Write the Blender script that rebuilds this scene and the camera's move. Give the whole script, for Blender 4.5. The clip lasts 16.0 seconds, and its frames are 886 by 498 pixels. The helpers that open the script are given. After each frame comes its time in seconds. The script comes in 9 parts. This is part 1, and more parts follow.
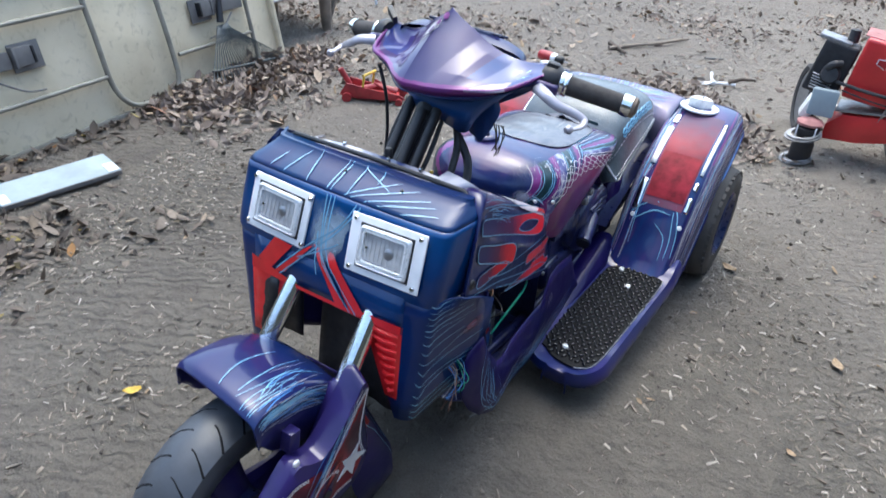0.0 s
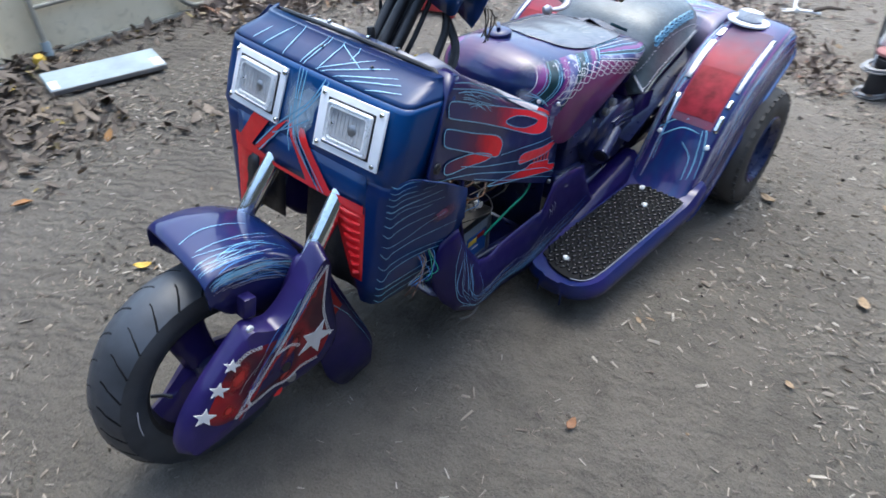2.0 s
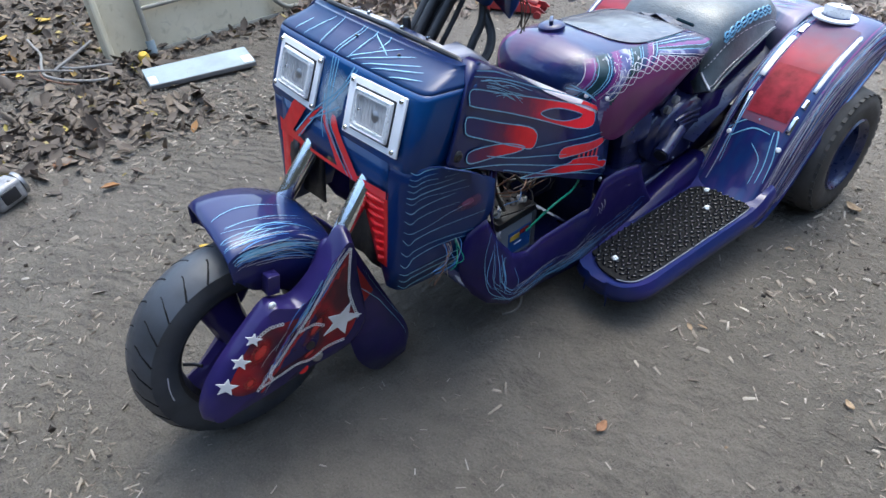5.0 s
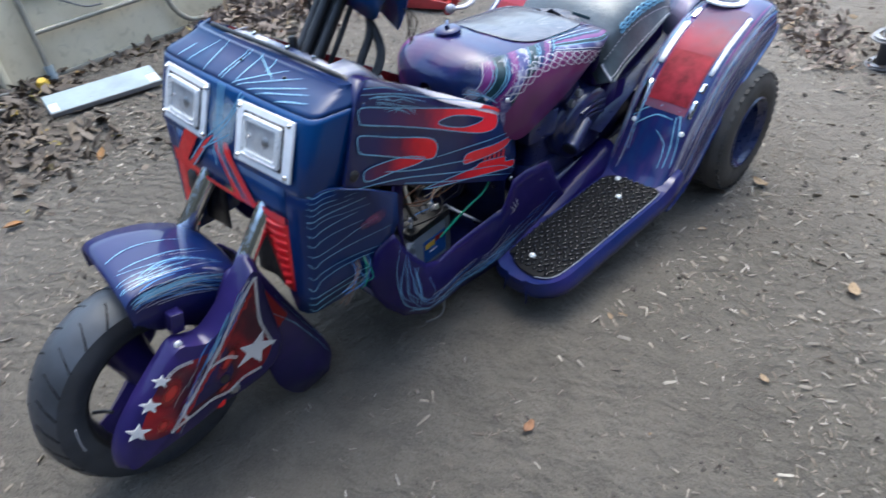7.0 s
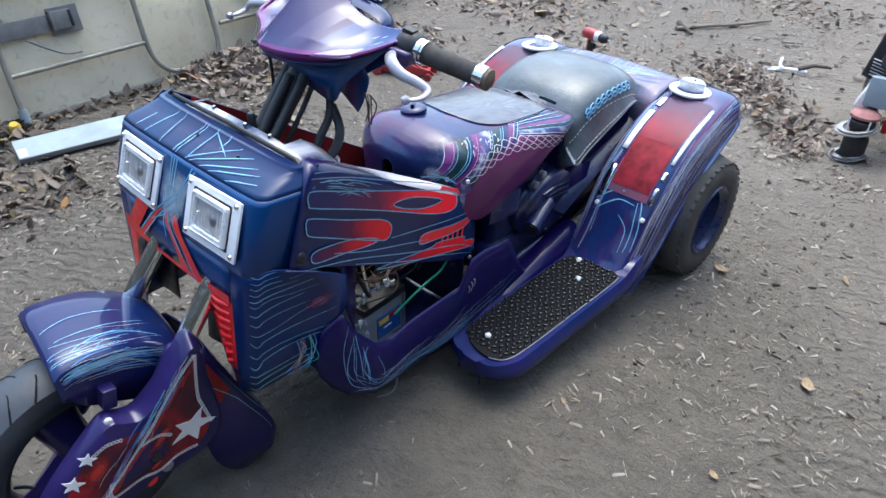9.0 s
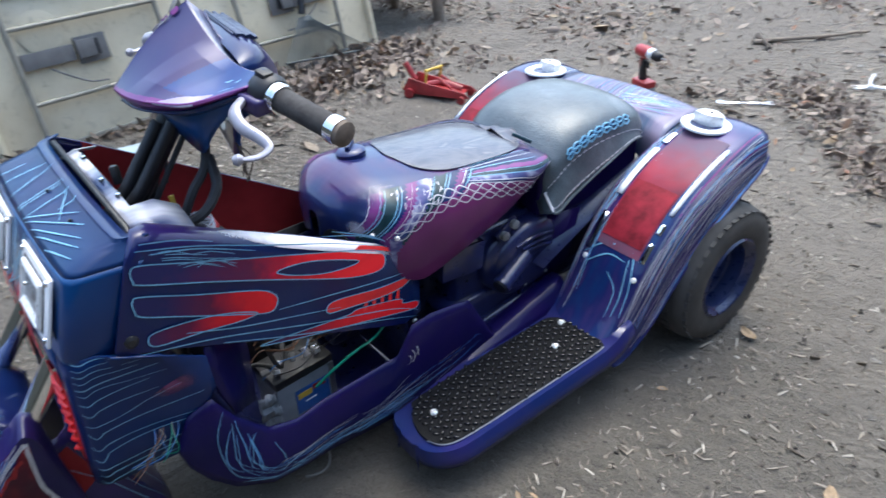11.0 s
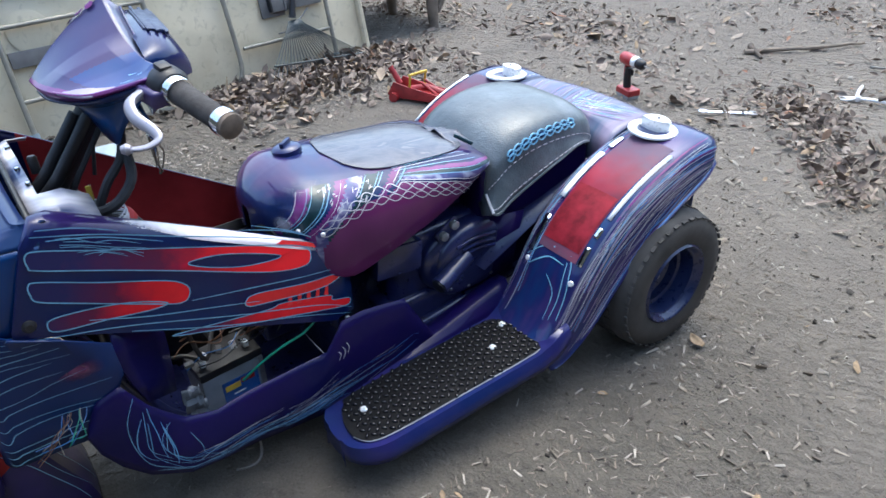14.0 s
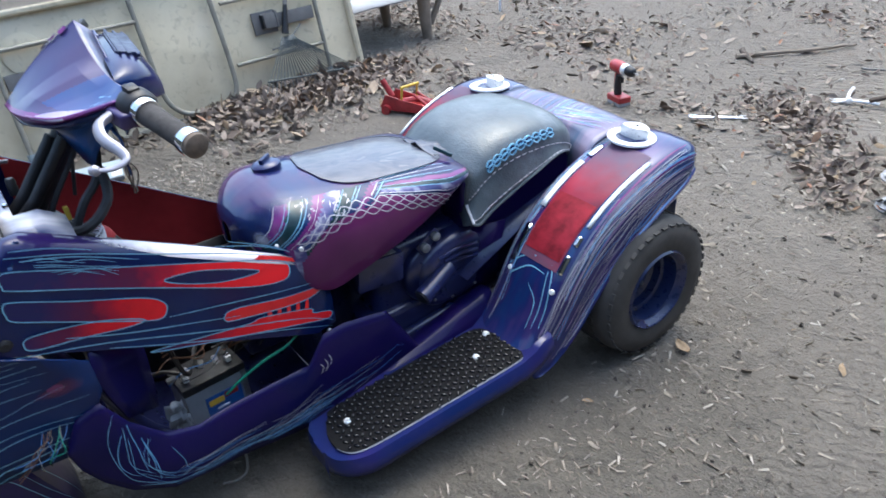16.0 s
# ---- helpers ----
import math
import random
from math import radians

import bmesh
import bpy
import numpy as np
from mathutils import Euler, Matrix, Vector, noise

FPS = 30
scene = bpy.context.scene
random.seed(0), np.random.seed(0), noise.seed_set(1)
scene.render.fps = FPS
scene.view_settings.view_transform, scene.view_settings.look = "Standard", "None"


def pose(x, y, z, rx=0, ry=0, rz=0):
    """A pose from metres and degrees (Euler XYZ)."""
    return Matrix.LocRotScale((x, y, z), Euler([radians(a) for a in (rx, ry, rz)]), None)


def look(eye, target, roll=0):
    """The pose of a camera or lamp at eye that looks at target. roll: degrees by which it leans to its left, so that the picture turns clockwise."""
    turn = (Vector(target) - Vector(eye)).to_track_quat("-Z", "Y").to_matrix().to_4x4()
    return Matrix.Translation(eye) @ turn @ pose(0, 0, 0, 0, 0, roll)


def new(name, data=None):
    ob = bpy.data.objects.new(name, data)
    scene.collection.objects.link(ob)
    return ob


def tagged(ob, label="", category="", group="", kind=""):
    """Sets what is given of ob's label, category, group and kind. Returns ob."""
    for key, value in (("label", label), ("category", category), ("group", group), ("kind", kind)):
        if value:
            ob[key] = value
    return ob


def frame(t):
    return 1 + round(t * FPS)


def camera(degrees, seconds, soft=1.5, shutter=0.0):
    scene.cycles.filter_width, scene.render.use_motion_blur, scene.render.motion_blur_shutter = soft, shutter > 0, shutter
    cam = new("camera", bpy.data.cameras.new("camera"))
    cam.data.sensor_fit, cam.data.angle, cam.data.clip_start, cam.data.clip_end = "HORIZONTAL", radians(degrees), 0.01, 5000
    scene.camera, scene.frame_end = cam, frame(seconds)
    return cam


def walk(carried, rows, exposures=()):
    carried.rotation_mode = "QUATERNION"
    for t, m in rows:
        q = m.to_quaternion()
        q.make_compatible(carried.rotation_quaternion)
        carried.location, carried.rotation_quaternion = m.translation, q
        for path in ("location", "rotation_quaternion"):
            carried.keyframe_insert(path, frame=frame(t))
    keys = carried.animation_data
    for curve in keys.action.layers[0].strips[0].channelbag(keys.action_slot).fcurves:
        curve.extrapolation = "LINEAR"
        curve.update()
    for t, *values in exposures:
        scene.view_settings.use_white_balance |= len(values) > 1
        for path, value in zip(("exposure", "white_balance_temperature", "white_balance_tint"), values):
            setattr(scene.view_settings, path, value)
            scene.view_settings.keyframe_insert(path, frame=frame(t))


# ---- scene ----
cam = camera(63.5, 16.0, shutter=0.45)
PATH = [
    (0, (0.838, 0.134, 1.470), (-0.046, 1.581, 0.410), 3.6),
    (0.5, (0.850, 0.131, 1.447), (-0.003, 1.537, 0.309), 4.1),
    (1, (0.873, 0.129, 1.418), (0.037, 1.499, 0.225), 4.2),
    (1.5, (0.911, 0.136, 1.399), (0.103, 1.494, 0.173), 5),
    (2, (1.047, 0.242, 1.383), (0.051, 1.480, 0.167), 3.6),
    (2.5, (1.165, 0.332, 1.355), (0.028, 1.400, 0.103), 1.4),
    (3, (1.181, 0.334, 1.357), (-0.010, 1.406, 0.160), 1.3),
    (3.5, (1.195, 0.341, 1.363), (-0.014, 1.411, 0.182), 0.9),
    (4, (1.201, 0.345, 1.365), (-0.018, 1.398, 0.180), 0.1),
    (4.2, (1.198, 0.344, 1.363), (-0.025, 1.379, 0.166), -0.3),
    (6.3, (1.183, 0.354, 1.360), (-0.008, 1.407, 0.146), -0.2),
    (6.5, (1.194, 0.364, 1.364), (-0.005, 1.447, 0.185), 0),
    (7, (1.218, 0.432, 1.392), (0.117, 1.562, 0.163), -2.3),
    (7.5, (1.200, 0.476, 1.444), (0.161, 1.827, 0.398), 3.2),
    (8, (1.213, 0.451, 1.434), (0.122, 1.758, 0.386), 2.8),
    (8.2, (1.213, 0.436, 1.446), (0.149, 1.744, 0.371), 2.9),
    (10.3, (1.267, 0.841, 1.415), (0.037, 1.949, 0.292), 0.4),
    (10.5, (1.230, 0.897, 1.401), (0.056, 2.056, 0.270), 2.8),
    (11, (1.303, 1.011, 1.402), (-0.028, 2.030, 0.312), -2.4),
    (11.5, (1.391, 1.042, 1.387), (-0.092, 1.772, 0.260), -4.1),
    (12, (1.335, 1.002, 1.389), (-0.178, 1.752, 0.317), -3.7),
    (12.5, (1.314, 0.981, 1.379), (-0.186, 1.696, 0.267), -4.1),
    (13, (1.315, 1.001, 1.381), (-0.181, 1.708, 0.257), -3.4),
    (13.5, (1.377, 1.103, 1.380), (-0.004, 2.027, 0.267), -3),
    (14, (1.447, 1.162, 1.383), (0.073, 2.146, 0.313), -2.1),
    (14.5, (1.477, 1.194, 1.382), (0.114, 2.155, 0.278), -3.3),
    (15, (1.498, 1.221, 1.385), (0.138, 2.209, 0.302), -2.4),
    (15.5, (1.502, 1.228, 1.388), (0.154, 2.228, 0.301), -1.8),
    (16, (1.498, 1.211, 1.392), (0.100, 2.186, 0.346), -3.7),
]
walk(cam, [(t, look(eye, target, roll)) for t, eye, target, roll in PATH], [(0, 0.48, 5730, 1), (16, 0.46, 5730, 1)])

# ---- world, sun, exposure ----
world = bpy.data.worlds.new("overcast_sky")
scene.world = world
world.use_nodes = True
wn = world.node_tree.nodes
wl = world.node_tree.links
sky = wn.new("ShaderNodeTexSky")
sky.sky_type, sky.sun_disc = "NISHITA", False
sky.sun_elevation, sky.sun_rotation = radians(70), radians(322)
sky.air_density, sky.dust_density, sky.ozone_density = 1.0, 4.8, 0.5
wl.new(sky.outputs[0], wn["Background"].inputs[0])
wn["Background"].inputs[1].default_value = 0.365
sun_data = bpy.data.lights.new("sun", "SUN")
sun_data.energy, sun_data.angle, sun_data.color = 0.42, radians(60), (1.0, 0.95, 0.89)
sun = new("sun", sun_data)
sun.matrix_world = look((-1.3, 1.95, 6.4), (0, 0, 0))


# ---- materials ----
class Mat:
    """A node material under construction."""

    def __init__(self, name, rough=0.5, metal=0.0, coat=0.0):
        self.m = bpy.data.materials.new(name)
        self.m.use_nodes = True
        self.t = self.m.node_tree
        self.p = self.t.nodes["Principled BSDF"]
        self.p.inputs["Roughness"].default_value = rough
        self.p.inputs["Metallic"].default_value = metal
        self.p.inputs["Coat Weight"].default_value = coat
        self.p.inputs["Coat Roughness"].default_value = 0.12

    def node(self, kind, **inputs):
        n = self.t.nodes.new(kind)
        for k, v in inputs.items():
            self.put(n.inputs[k.replace("_", " ")], v)
        return n

    def put(self, socket, v):
        if isinstance(v, bpy.types.NodeSocket):
            self.t.links.new(v, socket)
        else:
            socket.default_value = v

    def coords(self, scale=(1, 1, 1), rot=(0, 0, 0), space="Object"):
        c = self.t.nodes.new("ShaderNodeTexCoord")
        mp = self.t.nodes.new("ShaderNodeMapping")
        mp.inputs["Scale"].default_value = scale
        mp.inputs["Rotation"].default_value = rot
        self.t.links.new(c.outputs[space], mp.inputs["Vector"])
        return mp.outputs[0]

    def noise(self, scale, detail=4.0, vec=None, dist=0.0, rough=0.55):
        n = self.node("ShaderNodeTexNoise", Scale=scale, Detail=detail, Distortion=dist, Roughness=rough)
        self.put(n.inputs["Vector"], vec if vec else self.coords())
        return n.outputs["Fac"]

    def ramp(self, fac, *stops):
        r = self.t.nodes.new("ShaderNodeValToRGB")
        e = r.color_ramp.elements
        while len(e) < len(stops):
            e.new(0.5)
        for el, (pos, col) in zip(e, stops):
            el.position, el.color = pos, (*col, 1) if len(col) == 3 else col
        self.t.links.new(fac, r.inputs[0])
        return r.outputs[0]

    def mix(self, fac, a, b, mode="MIX"):
        n = self.t.nodes.new("ShaderNodeMix")
        n.data_type, n.blend_type = "RGBA", mode
        for sock, v in ((n.inputs[0], fac), (n.inputs[6], a), (n.inputs[7], b)):
            self.put(sock, (*v, 1) if isinstance(v, tuple) and len(v) == 3 else v)
        return n.outputs[2]

    def math(self, op, a, b=0.0):
        n = self.t.nodes.new("ShaderNodeMath")
        n.operation = op
        self.put(n.inputs[0], a)
        self.put(n.inputs[1], b)
        return n.outputs[0]

    def bump(self, height, strength=0.3, dist=0.002):
        n = self.node("ShaderNodeBump", Strength=strength, Distance=dist, Height=height)
        self.put(self.p.inputs["Normal"], n.outputs[0])
        return self

    def color(self, v):
        self.put(self.p.inputs["Base Color"], (*v, 1) if isinstance(v, tuple) else v)
        return self

    def rough(self, v):
        self.put(self.p.inputs["Roughness"], v)
        return self


def grey(*v):
    return [(p, (c, c, c)) for p, c in v]


def plain(name, col, rough=0.5, metal=0.0, coat=0.0, vary=0.25, scale=12.0, bump=0.0, bscale=150.0):
    """A surface of one colour with grain, stains and uneven gloss."""
    m = Mat(name, rough, metal, coat)
    n = m.noise(scale, 6)
    dark = tuple(c * (1 - vary) for c in col)
    lite = tuple(min(1, c * (1 + vary * 0.6)) for c in col)
    m.color(m.ramp(n, (0.3, dark), (0.55, col), (0.75, lite)))
    r = m.ramp(m.noise(scale * 3.1, 4), (0.3, (max(0.03, rough - 0.1),) * 3), (0.7, (min(1, rough + 0.12),) * 3))
    m.rough(r)
    if bump:
        m.bump(m.noise(bscale, 3), bump, 0.002)
    return m.m


def airbrush(name, a, b, c, scale=3.0, stretch=(1, 1, 1), rough=0.32, dust=0.02, flake=0.06, gloss=0.7):
    """Airbrushed metal-flake paint under clear lacquer, a little dusty."""
    m = Mat(name, rough, flake, gloss)
    m.p.inputs["Coat Roughness"].default_value = 0.07
    m.p.inputs["Specular IOR Level"].default_value = 0.1
    m.p.inputs["Coat IOR"].default_value = 1.46
    vec = m.coords(stretch)
    n1 = m.noise(scale, 2.5, vec, 0.4)
    base = m.ramp(n1, (0.32, a), (0.5, b), (0.66, c))
    n2 = m.noise(28, 6)
    base = m.mix(m.ramp(n2, *grey((0.5, 0), (0.85, dust))), base, (0.25, 0.23, 0.22))
    fl = m.noise(900, 1)
    m.color(m.mix(m.ramp(fl, *grey((0.58, 0), (0.85, 0.015))), base, (0.35, 0.4, 0.6)))
    m.rough(m.ramp(n2, *grey((0.35, rough), (0.75, rough + 0.15))))
    m.bump(m.noise(7, 3), 0.10, 0.004)
    return m.m


NAVY, VIOLET, BLUE = (0.004, 0.020, 0.12), (0.026, 0.010, 0.12), (0.005, 0.075, 0.30)
M_NOSE = airbrush("blue_lacquer", (0.002, 0.014, 0.075), (0.003, 0.030, 0.125), (0.005, 0.055, 0.19), 2.2, (1, 1, 1), 0.30, 0.02, 0.06, 0.8)
M_NOSETOP = airbrush("steel_blue_lacquer", (0.002, 0.018, 0.075), (0.003, 0.028, 0.10), (0.010, 0.018, 0.080), 4.0, (1, 1, 1), 0.32, 0.03, 0.06, 0.5)
M_SIDE = airbrush("navy_violet_lacquer", (0.002, 0.022, 0.105), (0.003, 0.011, 0.072), (0.012, 0.005, 0.058), 4.0, (1, 1, 1), 0.34, 0.015, 0.03, 0.75)
M_LOW = airbrush("violet_lacquer", (0.003, 0.0035, 0.050), (0.0065, 0.0035, 0.058), (0.011, 0.0035, 0.061), 4.0, (1, 1, 1), 0.42, 0.015, 0.03, 0.3)
M_SILL = airbrush("blue_violet_sill_lacquer", (0.006, 0.016, 0.092), (0.012, 0.017, 0.10), (0.020, 0.016, 0.11), 4.0)
M_CHEEK = airbrush("deep_blue_lacquer", (0.002, 0.014, 0.080), (0.003, 0.022, 0.105), (0.005, 0.008, 0.060), 3.0, (1, 1, 1), 0.34, 0.015, 0.03, 0.6)
M_FEND = airbrush("streaked_violet_lacquer", (0.006, 0.036, 0.14), (0.014, 0.020, 0.11), (0.045, 0.026, 0.12), 6.0, (3, 0.8, 0.8), 0.32, 0.03, 0.15, 1.0)
# pale because the deck's sky sheen is put into the colour
M_DECK = airbrush("pale_slate_sheen_lacquer", (0.070, 0.100, 0.17), (0.120, 0.125, 0.20), (0.20, 0.165, 0.24), 7.0, (2.5, 0.8, 0.8), 0.40, 0.03, 0.05, 0.7)
M_HOOD = airbrush("violet_grey_lacquer", (0.020, 0.030, 0.105), (0.036, 0.032, 0.115), (0.056, 0.036, 0.115), 4.5, (1, 1, 1), 0.32, 0.03, 0.06, 0.85)
M_HOODBLUE = airbrush("bright_blue_violet_lacquer", (0.014, 0.050, 0.19), (0.028, 0.045, 0.18), (0.050, 0.036, 0.16), 6.0, (1, 1, 1), 0.32, 0.03, 0.06, 1.0)
M_THROAT = airbrush("mid_blue_lacquer", (0.015, 0.060, 0.21), (0.024, 0.085, 0.28), (0.026, 0.065, 0.22), 6.0)
M_DASH = airbrush("flaking_pale_dash_lacquer", (0.008, 0.020, 0.085), (0.26, 0.27, 0.34), (0.64, 0.63, 0.67), 13.0, (1, 0.5, 1))
M_BAND = airbrush("plum_lacquer", (0.12, 0.018, 0.12), (0.15, 0.026, 0.16), (0.10, 0.03, 0.16), 8.0)
M_TANK = airbrush("plum_blue_lacquer", (0.005, 0.028, 0.115), (0.016, 0.022, 0.10), (0.075, 0.022, 0.085), 5.0, (1, 1.3, 0.7), 0.36, 0.05, 0.04, 0.9)
M_PLUM = airbrush("dull_plum_paint", (0.105, 0.014, 0.085), (0.14, 0.022, 0.11), (0.17, 0.030, 0.12), 5.0, (1, 1, 1), 0.38)
M_FORK = airbrush("violet_fork_paint", (0.012, 0.012, 0.068), (0.018, 0.013, 0.085), (0.028, 0.018, 0.11), 6.0, (1, 1, 1), 0.34)
M_GUARD = airbrush("indigo_blue_lacquer", (0.004, 0.019, 0.095), (0.009, 0.013, 0.080), (0.017, 0.012, 0.080), 4.0, (1, 1, 1), 0.34, 0.03, 0.06, 0.8)
M_ARM = airbrush("red_black_airbrush", (0.012, 0.006, 0.025), (0.08, 0.008, 0.022), (0.36, 0.010, 0.016), 7.0, (1, 1, 1), 0.35, 0.05, 0.2)
M_RED = plain("bright_red_paint", (0.78, 0.014, 0.020), 0.40, 0, 0.25, 0.15, 20)
M_DARKRED = plain("dark_red_paint", (0.33, 0.030, 0.032), 0.55, 0, 0.0, 0.3, 9)
M_DARKRED.node_tree.nodes["Principled BSDF"].inputs["Specular IOR Level"].default_value = 0.12
M_REDLENS = plain("dusty_red_reflector", (0.22, 0.014, 0.026), 0.5, 0, 0.0, 0.5, 26)
M_REDLENS.node_tree.nodes["Principled BSDF"].inputs["Specular IOR Level"].default_value = 0.15
M_CYAN = plain("pale_cyan_pinstripe", (0.20, 0.45, 0.66), 0.4, 0, 0.5, 0.3, 30)
M_SKYLINE = plain("bright_blue_airbrush", (0.07, 0.24, 0.62), 0.4, 0, 0.4, 0.3, 30)
M_LILAC = plain("lilac_airbrush", (0.24, 0.16, 0.36), 0.4, 0, 0.4, 0.3, 30)
M_PALE = plain("pale_silver_pinstripe", (0.55, 0.55, 0.60), 0.4, 0.1, 0.4, 0.3, 40)
M_WHITE = plain("white_paint", (0.72, 0.72, 0.74), 0.45, 0, 0.2, 0.08, 20)
M_CHROME = plain("chrome", (0.82, 0.83, 0.85), 0.10, 1.0, 0, 0.08, 30)
M_ALU = plain("brushed_aluminium", (0.80, 0.81, 0.82), 0.32, 0.25, 0, 0.05, 40, 0.05, 400)
M_BEZEL = plain("satin_white_aluminium", (0.86, 0.87, 0.89), 0.38, 0.0, 0.25, 0.06, 40, 0.04, 300)
M_GREENBLACK = airbrush("black_green_lacquer", (0.006, 0.020, 0.028), (0.010, 0.035, 0.045), (0.02, 0.05, 0.07), 20.0)
M_CASTING = plain("dirty_cast_aluminium", (0.30, 0.30, 0.31), 0.5, 0.5, 0, 0.5, 22, 0.3, 120)
M_LEVER = plain("grey_cast_aluminium", (0.36, 0.35, 0.40), 0.36, 0.3, 0.2, 0.15, 40)
M_GLEAM = airbrush("pale_lilac_reflection_paint", (0.26, 0.22, 0.36), (0.38, 0.33, 0.46), (0.46, 0.42, 0.52), 9.0)
M_STEEL = plain("dull_steel", (0.36, 0.36, 0.37), 0.42, 0.9, 0, 0.3, 30)
M_RUBBER = plain("black_rubber", (0.030, 0.030, 0.033), 0.62, 0, 0, 0.35, 18, 0.15, 260)
M_TYRE = plain("grey_black_tyre_rubber", (0.044, 0.050, 0.062), 0.42, 0, 0, 0.4, 10, 0.12, 200)
M_DUSTYTYRE = plain("dusty_tyre_rubber", (0.055, 0.052, 0.050), 0.75, 0, 0, 0.4, 8, 0.2, 160)
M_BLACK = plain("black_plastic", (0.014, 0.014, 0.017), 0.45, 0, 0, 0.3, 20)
M_POD = plain("dark_navy_satin_plastic", (0.008, 0.018, 0.065), 0.42, 0, 0.1, 0.3, 20)
M_ENGINE = plain("grimy_navy_engine_paint", (0.014, 0.019, 0.082), 0.34, 0.0, 0.6, 0.5, 14, 0.2, 90)
M_MAT = plain("black_rubber_mat", (0.0028, 0.0032, 0.005), 0.7, 0, 0.0, 0.3, 30)
M_MAT.node_tree.nodes["Principled BSDF"].inputs["Specular IOR Level"].default_value = 0.2
M_STUD = plain("shiny_black_rubber", (0.003, 0.003, 0.005), 0.16, 0, 0.0, 0.3, 60)
M_RIM = plain("dark_blue_rim_paint", (0.012, 0.022, 0.085), 0.32, 0.1, 0.5, 0.3, 20)
M_GRIP = plain("brown_black_foam", (0.050, 0.045, 0.043), 0.85, 0, 0, 0.3, 40, 0.25, 500)
M_CORK = plain("dirty_grip_end", (0.17, 0.13, 0.10), 0.8, 0, 0, 0.45, 45)
M_STRAW = plain("white_cable", (0.22, 0.21, 0.195), 0.6, 0, 0, 0.2, 20)
M_GREENWIRE = plain("green_wire", (0.02, 0.26, 0.16), 0.45)
M_WIRES = plain("dark_wire", (0.02, 0.02, 0.022), 0.5)
M_TOOLWIRE = plain("blue_wire", (0.05, 0.16, 0.40), 0.5)
M_COPPER = plain("brown_wire", (0.13, 0.060, 0.03), 0.5)


def leather():
    m = Mat("cracked_grey_leather", 0.50, 0, 0.55)
    m.p.inputs["Coat Roughness"].default_value = 0.22
    m.p.inputs["Specular IOR Level"].default_value = 0.35
    n = m.noise(7, 6)
    col = m.ramp(n, (0.3, (0.052, 0.068, 0.082)), (0.55, (0.092, 0.115, 0.135)), (0.75, (0.18, 0.205, 0.23)))
    m.color(m.mix(m.ramp(m.noise(60, 5), *grey((0.55, 0), (0.8, 0.5))), col, (0.09, 0.085, 0.09)))
    v = m.node("ShaderNodeTexVoronoi", Scale=240.0)
    m.put(v.inputs["Vector"], m.coords())
    m.bump(m.math("ADD", v.outputs[0], m.math("MULTIPLY", m.noise(14, 5), 8.0)), 0.40, 0.0022)
    return m.m


def worn_pad():
    m = Mat("worn_grey_brown_pad", 0.6, 0, 0.8)
    m.p.inputs["Coat Roughness"].default_value = 0.16
    m.p.inputs["Specular IOR Level"].default_value = 0.4
    n = m.noise(13, 7, m.coords((1, 0.35, 1)), 1.2)
    m.color(m.ramp(n, (0.3, (0.028, 0.034, 0.062)), (0.5, (0.080, 0.083, 0.108)), (0.60, (0.040, 0.046, 0.078)), (0.74, (0.20, 0.195, 0.20))))
    m.bump(m.math("ADD", m.math("MULTIPLY", m.noise(90, 4), 0.25), m.math("MULTIPLY", m.noise(17, 3, m.coords((1, 0.5, 1)), 0.8), 1.6)), 0.55, 0.008)
    return m.m


M_LEATHER, M_PAD = leather(), worn_pad()


def glass_lens():
    m = Mat("ribbed_lens", 0.18)
    m.color(m.ramp(m.noise(25, 3), (0.3, (0.34, 0.34, 0.35)), (0.7, (0.58, 0.58, 0.58))))
    m.p.inputs["Coat Weight"].default_value = 1.0
    return m.m


M_LENS = glass_lens()


def rust_red(name):
    m = Mat(name, 0.45, 0, 0.08)
    m.p.inputs["Specular IOR Level"].default_value = 0.1
    n = m.noise(6, 2, m.coords((1, 1, 1)))
    red = m.ramp(n, (0.28, (0.085, 0.010, 0.030)), (0.50, (0.23, 0.014, 0.034)), (0.7, (0.34, 0.022, 0.045)))
    c = m.t.nodes.new("ShaderNodeTexCoord")
    sp = m.t.nodes.new("ShaderNodeSeparateXYZ")
    m.t.links.new(c.outputs["Object"], sp.inputs[0])
    g = m.math("ADD", m.math("DIVIDE", m.math("SUBTRACT", sp.outputs[1], 2.30), 0.36), m.math("MULTIPLY", m.math("SUBTRACT", m.noise(18, 4), 0.5), 0.35))
    m.color(m.mix(m.ramp(g, *grey((0.02, 0.75), (0.25, 0.1), (0.50, 0.1), (0.88, 0.85))), red, (0.085, 0.080, 0.13)))
    m.bump(m.noise(40, 4), 0.1, 0.002)
    return m.m


M_REDPANEL = rust_red("faded_red_airbrush")


def fade(name, y0, y1):
    """Red flame that fades to violet towards the front."""
    m = Mat(name, 0.4, 0, 0.35)
    m.p.inputs["Specular IOR Level"].default_value = 0.1
    c = m.t.nodes.new("ShaderNodeTexCoord")
    s = m.t.nodes.new("ShaderNodeSeparateXYZ")
    m.t.links.new(c.outputs["Object"], s.inputs[0])
    g = m.math("DIVIDE", m.math("SUBTRACT", s.outputs[1], y0), y1 - y0)
    g = m.math("ADD", g, m.math("MULTIPLY", m.math("SUBTRACT", m.noise(30, 3), 0.5), 0.3))
    m.color(m.ramp(g, (0.0, (0.022, 0.02, 0.09)), (0.4, (0.12, 0.012, 0.05)), (0.75, (0.66, 0.010, 0.022)), (1.0, (0.82, 0.014, 0.024))))
    return m.m


